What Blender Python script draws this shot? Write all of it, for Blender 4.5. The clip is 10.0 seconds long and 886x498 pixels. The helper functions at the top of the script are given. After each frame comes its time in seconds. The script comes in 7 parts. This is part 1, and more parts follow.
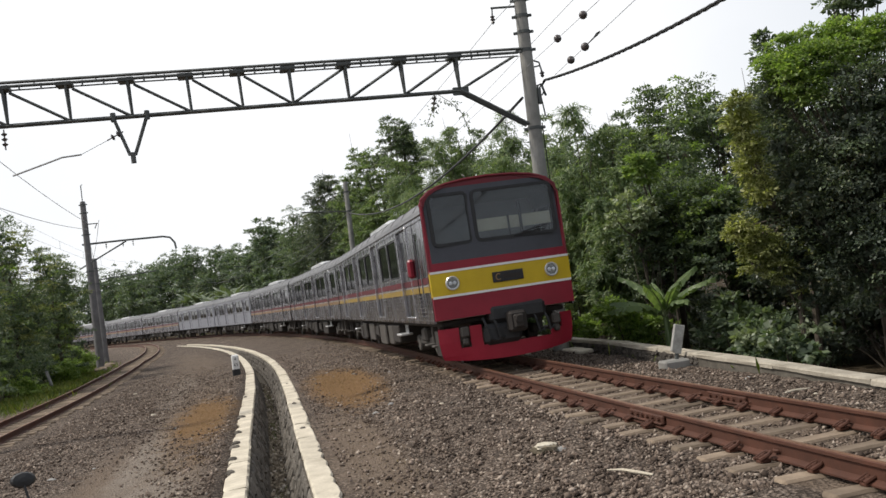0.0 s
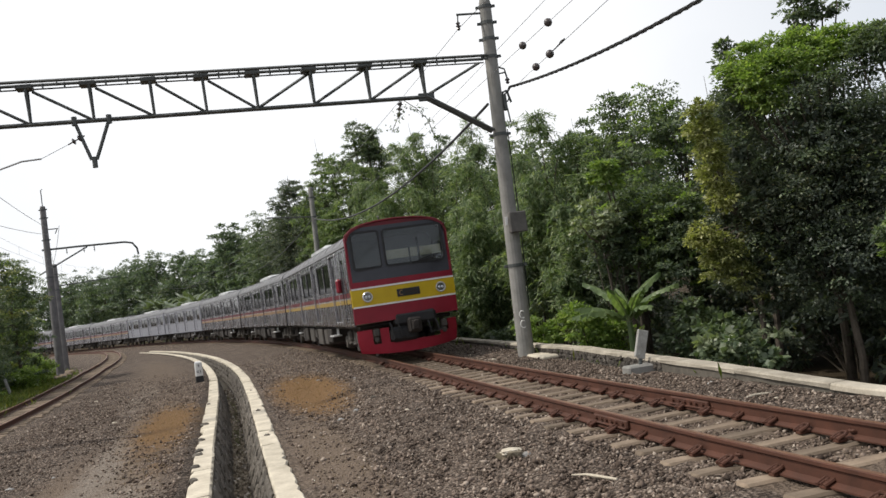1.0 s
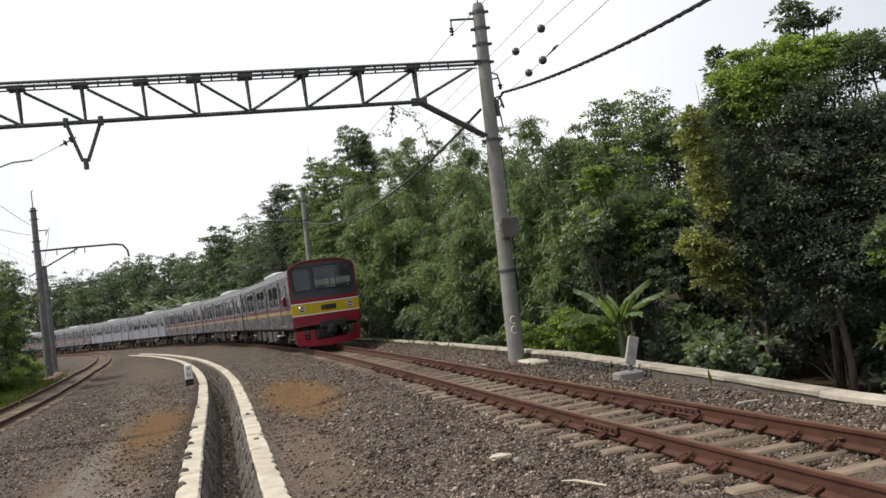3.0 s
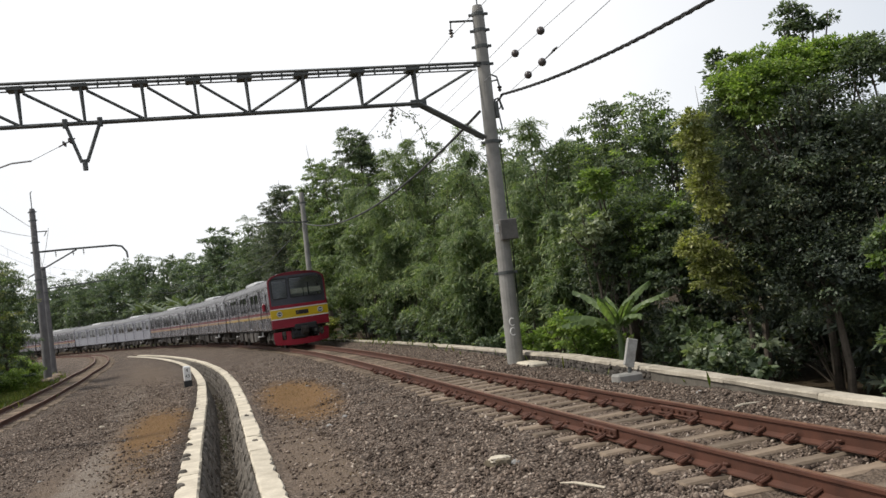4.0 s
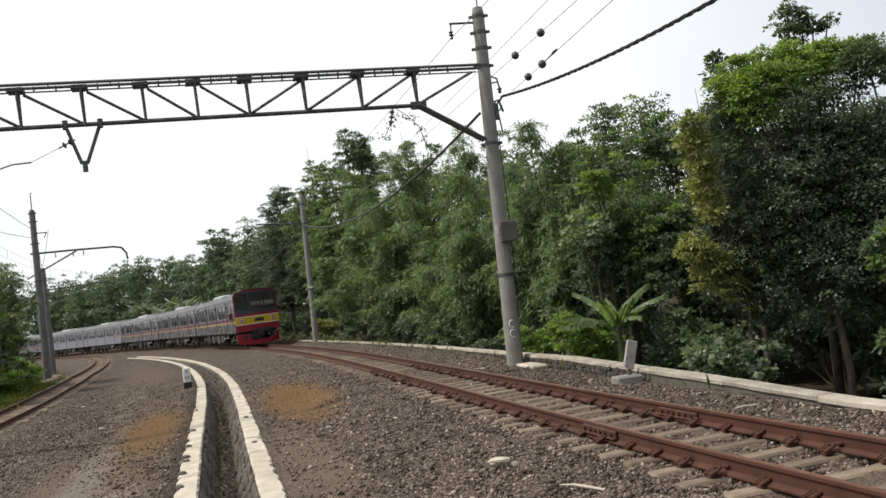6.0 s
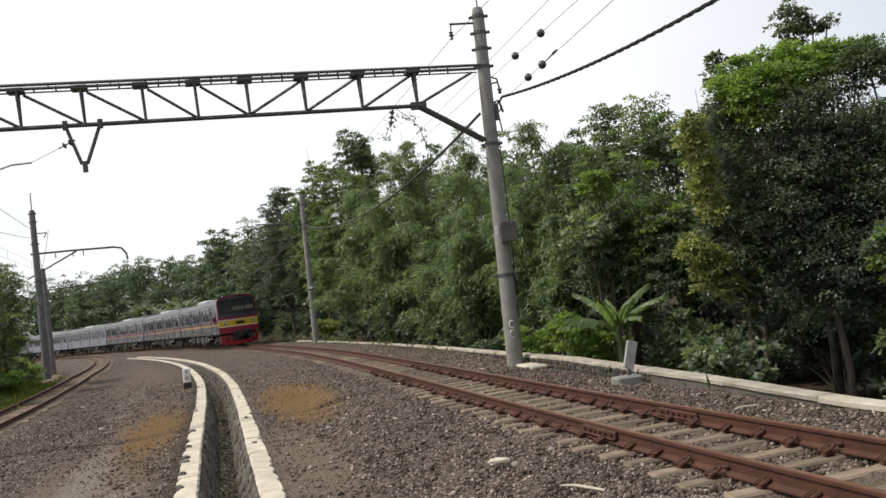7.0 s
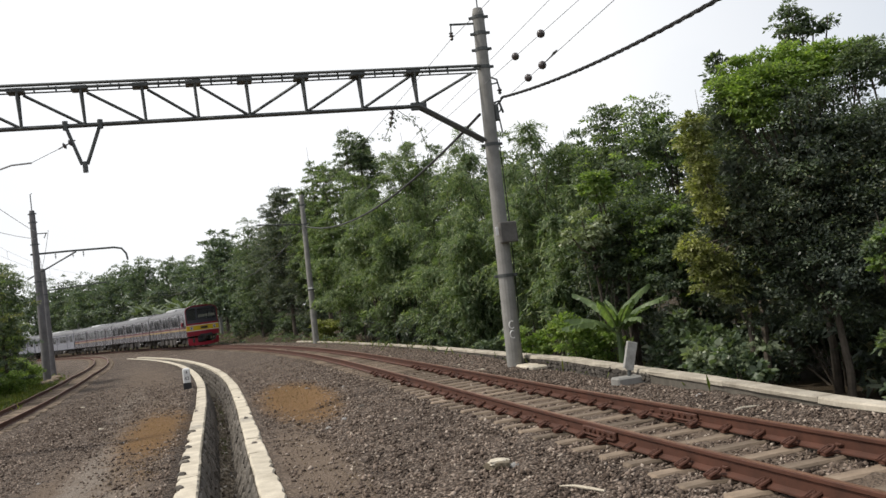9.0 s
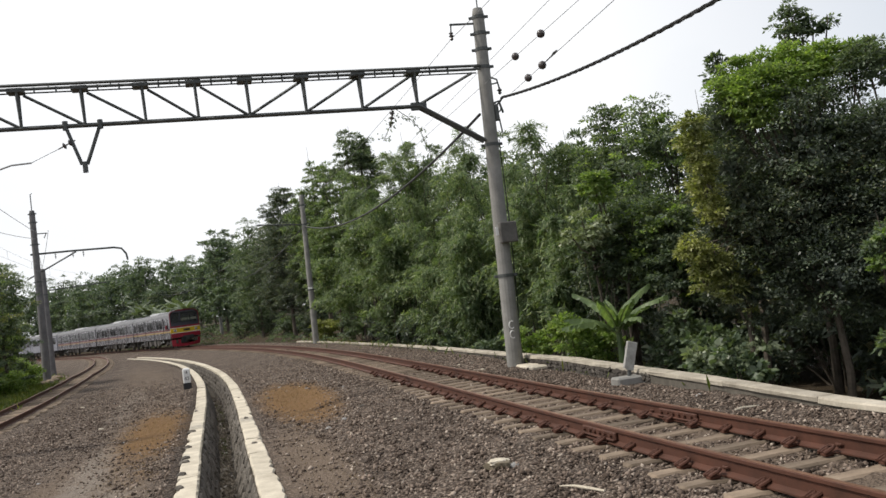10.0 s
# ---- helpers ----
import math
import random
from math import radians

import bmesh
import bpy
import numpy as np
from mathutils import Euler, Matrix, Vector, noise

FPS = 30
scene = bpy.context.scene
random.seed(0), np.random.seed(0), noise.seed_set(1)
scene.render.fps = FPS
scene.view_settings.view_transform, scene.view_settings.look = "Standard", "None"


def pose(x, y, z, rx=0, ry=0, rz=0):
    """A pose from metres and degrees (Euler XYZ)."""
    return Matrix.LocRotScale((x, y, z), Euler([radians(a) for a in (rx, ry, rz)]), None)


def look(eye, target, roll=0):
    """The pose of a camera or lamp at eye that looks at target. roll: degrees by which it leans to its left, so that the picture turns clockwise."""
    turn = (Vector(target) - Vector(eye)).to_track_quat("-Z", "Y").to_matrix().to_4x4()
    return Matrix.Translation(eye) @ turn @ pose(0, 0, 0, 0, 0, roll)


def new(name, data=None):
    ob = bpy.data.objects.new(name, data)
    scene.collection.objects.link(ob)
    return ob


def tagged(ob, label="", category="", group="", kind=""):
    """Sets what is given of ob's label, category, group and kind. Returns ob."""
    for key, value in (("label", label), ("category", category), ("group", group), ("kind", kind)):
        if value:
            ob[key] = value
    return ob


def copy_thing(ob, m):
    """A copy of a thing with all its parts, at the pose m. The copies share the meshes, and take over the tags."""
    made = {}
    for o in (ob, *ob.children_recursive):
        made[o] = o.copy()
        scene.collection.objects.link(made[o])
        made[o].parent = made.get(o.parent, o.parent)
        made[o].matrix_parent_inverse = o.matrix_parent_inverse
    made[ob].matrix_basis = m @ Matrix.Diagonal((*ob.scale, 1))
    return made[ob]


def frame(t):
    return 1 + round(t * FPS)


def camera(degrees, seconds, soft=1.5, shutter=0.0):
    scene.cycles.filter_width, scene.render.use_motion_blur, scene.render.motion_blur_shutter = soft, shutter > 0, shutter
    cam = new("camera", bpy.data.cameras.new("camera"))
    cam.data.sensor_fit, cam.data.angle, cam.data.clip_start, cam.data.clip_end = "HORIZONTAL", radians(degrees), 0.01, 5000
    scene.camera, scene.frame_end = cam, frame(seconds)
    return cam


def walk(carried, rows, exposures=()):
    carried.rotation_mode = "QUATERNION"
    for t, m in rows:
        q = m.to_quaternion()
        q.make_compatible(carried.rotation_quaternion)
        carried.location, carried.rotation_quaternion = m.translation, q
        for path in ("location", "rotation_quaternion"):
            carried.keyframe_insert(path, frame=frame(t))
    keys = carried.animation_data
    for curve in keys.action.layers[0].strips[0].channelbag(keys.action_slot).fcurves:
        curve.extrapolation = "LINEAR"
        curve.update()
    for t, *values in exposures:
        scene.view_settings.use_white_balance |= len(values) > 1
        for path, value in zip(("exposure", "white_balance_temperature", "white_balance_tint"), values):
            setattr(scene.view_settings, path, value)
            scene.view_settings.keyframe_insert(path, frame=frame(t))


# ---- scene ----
cam = camera(50.43, 10.0)
EYE = (0.0, 0.0, 1.597)
TURNS = (
    (0.0, 92.464, 7.63, 3.111), (0.1, 92.471, 7.664, 2.811), (0.2, 92.487, 7.745, 2.111), (0.3, 92.493, 7.775, 1.845),
    (0.4, 92.498, 7.802, 1.611), (0.5, 92.501, 7.821, 1.445), (0.7, 92.515, 7.766, 1.27), (1.0, 92.537, 7.678, 0.99),
    (1.5, 92.578, 7.478, 0.735), (2.0, 92.626, 7.326, 0.583), (2.5, 92.698, 7.266, 0.496), (4.0, 92.864, 7.114, 0.385),
    (5.0, 92.931, 7.06, 0.373), (7.0, 92.997, 7.036, 0.371), (8.0, 93.018, 7.0, 0.368), (10.0, 93.028, 7.009, 0.368))
walk(cam, [(t, pose(*EYE, rx, ry, rz)) for t, rx, ry, rz in TURNS], exposures=[(0.0, 0.0), (10.0, 0.0)])

# ---- light ----
SUN_FROM = Vector((-0.72, -0.02, 0.95)).normalized()
world = bpy.data.worlds.new("sky")
scene.world = world
world.use_nodes = True
wn, wl = world.node_tree.nodes, world.node_tree.links
wn.clear()
w_out, w_bg, w_sky = wn.new("ShaderNodeOutputWorld"), wn.new("ShaderNodeBackground"), wn.new("ShaderNodeTexSky")
w_sky.sky_type, w_sky.sun_disc = "NISHITA", False
w_sky.sun_elevation = math.asin(SUN_FROM.z)
w_sky.sun_rotation = math.atan2(SUN_FROM.x, SUN_FROM.y)
w_sky.air_density, w_sky.dust_density, w_sky.ozone_density = 1.0, 1.2, 1.5
# thin bright cloud over most of the sky, with bluer gaps
w_co, w_noise, w_ramp, w_mix = wn.new("ShaderNodeTexCoord"), wn.new("ShaderNodeTexNoise"), wn.new("ShaderNodeValToRGB"), wn.new("ShaderNodeMix")
w_noise.inputs["Scale"].default_value, w_noise.inputs["Detail"].default_value = 1.6, 5
w_ramp.color_ramp.elements[0].position, w_ramp.color_ramp.elements[1].position = 0.34, 0.56
w_ramp.color_ramp.elements[0].color = (0.75, 0.75, 0.75, 1)
w_mix.data_type = "RGBA"
w_mix.inputs["B"].default_value = (10.6, 10.7, 10.9, 1)
wl.new(w_co.outputs["Generated"], w_noise.inputs["Vector"])
wl.new(w_noise.outputs["Fac"], w_ramp.inputs["Fac"])
# the haze is whitest towards the sun
w_dot, w_map, w_mul = wn.new("ShaderNodeVectorMath"), wn.new("ShaderNodeMapRange"), wn.new("ShaderNodeMath")
w_dot.operation, w_mul.operation = "DOT_PRODUCT", "MULTIPLY"
w_dot.inputs[1].default_value = (-0.93, 0.37, 0.0)
for key, value in (("From Min", -0.2), ("From Max", 0.22), ("To Min", 0.5), ("To Max", 1.0)):
    w_map.inputs[key].default_value = value
wl.new(w_co.outputs["Generated"], w_dot.inputs[0])
wl.new(w_dot.outputs["Value"], w_map.inputs["Value"])
wl.new(w_map.outputs["Result"], w_mul.inputs[0])
wl.new(w_ramp.outputs["Color"], w_mul.inputs[1])
wl.new(w_mul.outputs[0], w_mix.inputs["Factor"])
wl.new(w_sky.outputs["Color"], w_mix.inputs["A"])
wl.new(w_mix.outputs["Result"], w_bg.inputs["Color"])
w_bg.inputs["Strength"].default_value = 0.1
wl.new(w_bg.outputs["Background"], w_out.inputs["Surface"])
sun = new("sun", bpy.data.lights.new("sun", "SUN"))
sun.data.energy, sun.data.angle, sun.data.color = 3.2, radians(3.5), (1.0, 0.95, 0.86)
sun.matrix_world = look((0, 0, 60), Vector((0, 0, 60)) - SUN_FROM)


# ---- materials ----
def material(name, rough=0.6, metal=0.0, spec=0.4):
    m = bpy.data.materials.new(name)
    m.use_nodes = True
    b = m.node_tree.nodes["Principled BSDF"]
    b.inputs["Roughness"].default_value, b.inputs["Metallic"].default_value = rough, metal
    b.inputs["Specular IOR Level"].default_value = spec
    return m, m.node_tree.nodes, m.node_tree.links, b


def noise_node(n, l, scale, detail=4, coords="Object", rough=0.6):
    c, t = n.new("ShaderNodeTexCoord"), n.new("ShaderNodeTexNoise")
    t.inputs["Scale"].default_value, t.inputs["Detail"].default_value, t.inputs["Roughness"].default_value = scale, detail, rough
    l.new(c.outputs[coords], t.inputs["Vector"])
    return t.outputs["Fac"]


def ramp(n, l, source, stops):
    r = n.new("ShaderNodeValToRGB")
    e = r.color_ramp.elements
    while len(e) < len(stops):
        e.new(0.5)
    for k, (p, c) in zip(e, stops):
        k.position, k.color = p, (*c, 1)
    l.new(source, r.inputs["Fac"])
    return r.outputs["Color"]


def mixed(n, l, fac, a, b, blend="MIX"):
    m = n.new("ShaderNodeMix")
    m.data_type, m.blend_type = "RGBA", blend
    for key, value in (("Factor", fac), ("A", a), ("B", b)):
        if isinstance(value, (int, float)):
            m.inputs[key].default_value = value
        elif isinstance(value, tuple):
            m.inputs[key].default_value = (*value, 1)
        else:
            l.new(value, m.inputs[key])
    return m.outputs["Result"]


def bumped(n, l, b, height, strength, distance):
    k = n.new("ShaderNodeBump")
    k.inputs["Strength"].default_value, k.inputs["Distance"].default_value = strength, distance
    l.new(height, k.inputs["Height"])
    l.new(k.outputs["Normal"], b.inputs["Normal"])


def plain(name, low, high, scale=6.0, rough=0.6, metal=0.0, bump=0.2, depth=0.004, fine=60.0, spread=0.0, spec=0.4):
    """A surface between two colours at a broad and a fine scale, with fine relief."""
    m, n, l, b = material(name, rough, metal, spec)
    broad, grain = noise_node(n, l, scale), noise_node(n, l, fine, 3)
    col = mixed(n, l, 0.3, ramp(n, l, broad, ((0.3, low), (0.7, high))), ramp(n, l, grain, ((0.3, low), (0.7, high))))
    if spread:
        info = n.new("ShaderNodeObjectInfo")
        shade = ramp(n, l, info.outputs["Random"], ((0.0, (1 - spread,) * 3), (1.0, (1.0,) * 3)))
        col = mixed(n, l, 1.0, col, shade, "MULTIPLY")
    l.new(col, b.inputs["Base Color"])
    r = n.new("ShaderNodeMapRange")
    r.inputs["To Min"].default_value, r.inputs["To Max"].default_value = max(rough - 0.12, 0.02), min(rough + 0.12, 1)
    l.new(broad, r.inputs["Value"])
    l.new(r.outputs["Result"], b.inputs["Roughness"])
    bumped(n, l, b, grain, bump, depth)
    return m


def leaf_material(name, stops, translucent=0.35, rough=0.45):
    m, n, l, b = material(name, rough, 0.0, 0.35)
    geo = n.new("ShaderNodeNewGeometry")
    col = ramp(n, l, geo.outputs["Random Per Island"], stops)
    broad = noise_node(n, l, 0.55, 2)
    col = mixed(n, l, 1.0, col, ramp(n, l, broad, ((0.3, (0.7, 0.72, 0.7)), (0.7, (1.15, 1.12, 0.95)))), "MULTIPLY")
    l.new(col, b.inputs["Base Color"])
    t, mix = n.new("ShaderNodeBsdfTranslucent"), n.new("ShaderNodeMixShader")
    l.new(mixed(n, l, 1.0, col, (1.25, 1.4, 0.6), "MULTIPLY"), t.inputs["Color"])
    mix.inputs["Fac"].default_value = translucent
    l.new(b.outputs["BSDF"], mix.inputs[1])
    l.new(t.outputs["BSDF"], mix.inputs[2])
    l.new(mix.outputs["Shader"], n["Material Output"].inputs["Surface"])
    return m


def glass_material(name, tint, gloss=0.06, glare=0.05, ior=1.5):
    m = bpy.data.materials.new(name)
    m.use_nodes = True
    n, l = m.node_tree.nodes, m.node_tree.links
    n.remove(n["Principled BSDF"])
    t, g, f, mix = (n.new("ShaderNodeBsdfTransparent"), n.new("ShaderNodeBsdfGlossy"), n.new("ShaderNodeFresnel"), n.new("ShaderNodeMixShader"))
    t.inputs["Color"].default_value = (*tint, 1)
    g.inputs["Roughness"].default_value = gloss
    f.inputs["IOR"].default_value = ior
    l.new(f.outputs["Fac"], mix.inputs["Fac"])
    l.new(t.outputs["BSDF"], mix.inputs[1])
    l.new(g.outputs["BSDF"], mix.inputs[2])
    # a thin grey film that puts the sky's glare into the glass colour
    d, film = n.new("ShaderNodeBsdfDiffuse"), n.new("ShaderNodeMixShader")
    d.inputs["Color"].default_value = (0.5, 0.5, 0.5, 1)
    fac = n.new("ShaderNodeMapRange")
    fac.inputs["To Min"].default_value, fac.inputs["To Max"].default_value = glare * 0.5, glare * 1.5
    l.new(noise_node(n, l, 2.5, 4), fac.inputs["Value"])
    l.new(fac.outputs["Result"], film.inputs["Fac"])
    l.new(mix.outputs["Shader"], film.inputs[1])
    l.new(d.outputs["BSDF"], film.inputs[2])
    l.new(film.outputs["Shader"], n["Material Output"].inputs["Surface"])
    return m


def ground_material():
    """Crushed stone, bare earth and dry moss; where each lies is stored on the sheet."""
    m, n, l, b = material("ground", 0.95, 0.0, 0.15)
    c = n.new("ShaderNodeTexCoord")
    vor = n.new("ShaderNodeTexVoronoi")
    vor.inputs["Scale"].default_value = 32.0
    l.new(c.outputs["Object"], vor.inputs["Vector"])
    stone = ramp(n, l, vor.outputs["Color"], ((0.08, (0.035, 0.027, 0.022)), (0.5, (0.145, 0.116, 0.097)), (0.92, (0.34, 0.28, 0.235))))
    # Shade in the gaps between stones, put into their colour
    gap_shade = ramp(n, l, vor.outputs["Distance"], ((0.3, (1, 1, 1)), (0.8, (0.35, 0.33, 0.31))))
    stone = mixed(n, l, 1.0, stone, gap_shade, "MULTIPLY")
    broad = noise_node(n, l, 0.7, 5)
    stone = mixed(n, l, 1.0, stone, ramp(n, l, broad, ((0.3, (0.75, 0.72, 0.7)), (0.7, (1.2, 1.17, 1.13)))), "MULTIPLY")
    grain = noise_node(n, l, 24.0, 6, rough=0.75)
    earth = ramp(n, l, grain, ((0.3, (0.095, 0.069, 0.05)), (0.7, (0.225, 0.172, 0.13))))
    moss = ramp(n, l, grain, ((0.3, (0.12, 0.07, 0.034)), (0.7, (0.25, 0.147, 0.066))))
    # Leaf litter, near black: the shade of the wood is put into it
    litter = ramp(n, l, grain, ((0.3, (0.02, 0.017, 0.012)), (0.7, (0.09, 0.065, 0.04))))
    col = stone
    path = ramp(n, l, grain, ((0.3, (0.145, 0.118, 0.096)), (0.7, (0.29, 0.245, 0.202))))
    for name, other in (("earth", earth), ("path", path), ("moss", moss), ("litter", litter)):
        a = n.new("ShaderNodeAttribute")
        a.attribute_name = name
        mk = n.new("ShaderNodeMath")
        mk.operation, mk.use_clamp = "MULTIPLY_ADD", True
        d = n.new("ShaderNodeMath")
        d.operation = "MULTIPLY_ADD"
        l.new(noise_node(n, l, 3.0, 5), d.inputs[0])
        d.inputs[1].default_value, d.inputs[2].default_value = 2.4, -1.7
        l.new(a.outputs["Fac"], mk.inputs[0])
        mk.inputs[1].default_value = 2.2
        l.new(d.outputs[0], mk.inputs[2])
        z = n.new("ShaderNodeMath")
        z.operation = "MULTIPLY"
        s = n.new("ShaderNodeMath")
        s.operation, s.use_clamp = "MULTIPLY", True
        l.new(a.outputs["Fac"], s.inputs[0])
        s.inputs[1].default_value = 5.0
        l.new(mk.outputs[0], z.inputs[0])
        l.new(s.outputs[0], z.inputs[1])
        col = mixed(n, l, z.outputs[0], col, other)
    l.new(col, b.inputs["Base Color"])
    h = mixed(n, l, 0.4, vor.outputs["Distance"], grain)
    bumped(n, l, b, h, 1.0, 0.05)
    return m


def pebble_material(name, stops):
    m, n, l, b = material(name, 0.9, 0.0, 0.2)
    geo = n.new("ShaderNodeNewGeometry")
    col = ramp(n, l, geo.outputs["Random Per Island"], stops)
    col = mixed(n, l, 1.0, col, ramp(n, l, noise_node(n, l, 0.8, 4), ((0.3, (0.75, 0.72, 0.7)), (0.7, (1.2, 1.16, 1.12)))), "MULTIPLY")
    l.new(col, b.inputs["Base Color"])
    return m


def steel_side():
    """Brushed stainless sheet, streaked and dull with dirt."""
    m, n, l, b = material("stainless_steel", 0.3, 0.95, 0.5)
    c, mp, t = n.new("ShaderNodeTexCoord"), n.new("ShaderNodeMapping"), n.new("ShaderNodeTexNoise")
    mp.inputs["Scale"].default_value = (1, 1.6, 0.7)
    t.inputs["Scale"].default_value, t.inputs["Detail"].default_value = 2.0, 5
    l.new(c.outputs["Object"], mp.inputs["Vector"])
    l.new(mp.outputs["Vector"], t.inputs["Vector"])
    col = ramp(n, l, t.outputs["Fac"], ((0.3, (0.12, 0.113, 0.13)), (0.7, (0.29, 0.278, 0.305))))
    col = mixed(n, l, 1.0, col, ramp(n, l, noise_node(n, l, 0.9, 4), ((0.3, (0.8, 0.78, 0.76)), (0.7, (1.05, 1.04, 1.03)))), "MULTIPLY")
    l.new(col, b.inputs["Base Color"])
    r = n.new("ShaderNodeMapRange")
    r.inputs["To Min"].default_value, r.inputs["To Max"].default_value = 0.16, 0.36
    l.new(t.outputs["Fac"], r.inputs["Value"])
    l.new(r.outputs["Result"], b.inputs["Roughness"])
    # dents and upright ripples of the thin sheet
    mq, tq = n.new("ShaderNodeMapping"), n.new("ShaderNodeTexNoise")
    mq.inputs["Scale"].default_value = (1, 2.2, 0.5)
    tq.inputs["Scale"].default_value, tq.inputs["Detail"].default_value = 1.4, 0
    l.new(c.outputs["Object"], mq.inputs["Vector"])
    l.new(mq.outputs["Vector"], tq.inputs["Vector"])
    bumped(n, l, b, tq.outputs["Fac"], 0.6, 0.04)
    return m


M_GROUND = ground_material()
M_PEBBLE = pebble_material("crushed_stone", ((0.0, (0.048, 0.036, 0.029)), (0.45, (0.122, 0.094, 0.076)), (0.85, (0.26, 0.208, 0.172)), (1.0, (0.42, 0.365, 0.31))))
M_SILTSTONE = pebble_material("silty_gravel", ((0.0, (0.1, 0.082, 0.062)), (0.5, (0.25, 0.212, 0.156)), (0.9, (0.4, 0.345, 0.265)), (1.0, (0.65, 0.61, 0.55))))
M_RUST = plain("rusted_rail", (0.05, 0.02, 0.012), (0.112, 0.044, 0.027), 4, 0.75, 0.2, 0.4)
M_RAILHEAD = plain("worn_rail_head", (0.16, 0.078, 0.045), (0.3, 0.16, 0.095), 3, 0.45, 0.6, 0.2)
M_SLEEPER = plain("sleeper_concrete", (0.13, 0.093, 0.063), (0.36, 0.275, 0.198), 3, 0.9, 0, 0.5, 0.006, 30, 0.55)
M_CONCRETE = plain("concrete", (0.17, 0.163, 0.15), (0.31, 0.3, 0.278), 2.5, 0.85, 0, 0.4, 0.004, 50)
# Darker grey than the other concrete, for the side track's masts
M_DARKCONC = plain("darker_grey_concrete", (0.1, 0.095, 0.095), (0.22, 0.21, 0.21), 2.5, 0.9, 0, 0.5, 0.006, 30)
M_OLDCONC = plain("old_concrete", (0.2, 0.19, 0.18), (0.36, 0.35, 0.33), 3, 0.9, 0, 0.5, 0.006, 30)
M_COPING = plain("whitewashed_coping", (0.36, 0.31, 0.235), (0.74, 0.665, 0.535), 2.2, 0.9, 0, 0.5, 0.008, 26, 0.12)
M_WALLCOPING = plain("weathered_coping", (0.26, 0.225, 0.175), (0.58, 0.52, 0.425), 2.6, 0.92, 0, 0.6, 0.01, 24, 0.2)
M_WALLSTONE = plain("wall_stone", (0.09, 0.078, 0.065), (0.25, 0.22, 0.185), 4, 0.95, 0, 0.6, 0.01, 30, 0.5)
# Wall stone again, darker: the shade on it is put into the colour
M_SHADEDSTONE = plain("shaded_wall_stone", (0.05, 0.042, 0.036), (0.17, 0.148, 0.125), 4, 0.95, 0, 0.7, 0.012, 26, 0.6)
M_MORTAR = plain("mortar", (0.065, 0.057, 0.046), (0.165, 0.146, 0.12), 5, 0.95, 0, 0.6, 0.01, 30)
M_SILT = plain("drain_silt", (0.1, 0.082, 0.056), (0.26, 0.215, 0.15), 5, 0.95, 0, 0.6, 0.01, 30)
M_IRON = plain("painted_iron", (0.055, 0.06, 0.058), (0.12, 0.125, 0.12), 4, 0.6, 0.2, 0.2)
M_CABLE = plain("black_cable", (0.018, 0.018, 0.018), (0.045, 0.045, 0.045), 5, 0.6)
M_WIRE = plain("weathered_wire", (0.22, 0.22, 0.22), (0.36, 0.36, 0.36), 5, 0.5, 0.4)
M_INSUL = plain("brown_porcelain", (0.05, 0.04, 0.04), (0.1, 0.085, 0.08), 5, 0.3)
M_STEEL = steel_side()
M_JAMB = plain("bright_steel_trim", (0.38, 0.37, 0.385), (0.62, 0.61, 0.63), 3, 0.22, 0.9, 0.1)
M_ROOF = plain("roof_paint", (0.08, 0.078, 0.082), (0.19, 0.188, 0.192), 1.4, 0.5, 0.2, 0.3)
M_ACBOX = plain("bright_roof_unit", (0.45, 0.45, 0.45), (0.7, 0.7, 0.7), 2, 0.35, 0.5, 0.2)
M_SILVERWHITE = plain("pale_panel", (0.14, 0.143, 0.17), (0.31, 0.316, 0.36), 2.2, 0.38, 0.3, 0.15)
M_RED = plain("red_paint", (0.19, 0.008, 0.02), (0.27, 0.013, 0.03), 1.6, 0.4, 0, 0.08)
M_REDDARK = plain("deep_red_paint", (0.24, 0.009, 0.024), (0.33, 0.014, 0.035), 2.0, 0.42, 0, 0.1)
# Darker red than the front panel, for brow and roof edge
M_BROW = plain("darker_red", (0.1, 0.006, 0.012), (0.16, 0.01, 0.02), 1.6, 0.45, 0, 0.1)
M_YELLOW = plain("yellow_paint", (0.48, 0.33, 0.008), (0.6, 0.42, 0.015), 2, 0.4, 0, 0.08)
M_ORANGE = plain("amber_stripe", (0.13, 0.08, 0.04), (0.32, 0.19, 0.075), 2, 0.5, 0, 0.08)
M_SIDERED = plain("worn_red_band", (0.05, 0.006, 0.01), (0.14, 0.014, 0.02), 2.2, 0.6, 0.0, 0.15)
M_SIDEYELLOW = plain("worn_yellow_band", (0.2, 0.12, 0.02), (0.42, 0.28, 0.04), 2.2, 0.4, 0.1, 0.15)
M_SIDEPALE = plain("worn_pale_line", (0.2, 0.18, 0.17), (0.42, 0.38, 0.35), 2.2, 0.5, 0.2, 0.1)
M_WHITE = plain("white_paint", (0.66, 0.65, 0.63), (0.8, 0.79, 0.77), 3, 0.5, 0, 0.1)
M_LIME = plain("limewashed_concrete", (0.2, 0.19, 0.175), (0.46, 0.45, 0.42), 9, 0.85, 0, 0.4)
M_SLATE = plain("slate_paint", (0.034, 0.035, 0.045), (0.056, 0.058, 0.07), 2, 0.35, 0, 0.08)
M_RUBBER = plain("black_rubber", (0.012, 0.012, 0.013), (0.035, 0.035, 0.036), 5, 0.6)
M_UNDER = plain("underframe_grey", (0.018, 0.015, 0.013), (0.05, 0.042, 0.037), 2, 0.8, 0.1, 0.3)
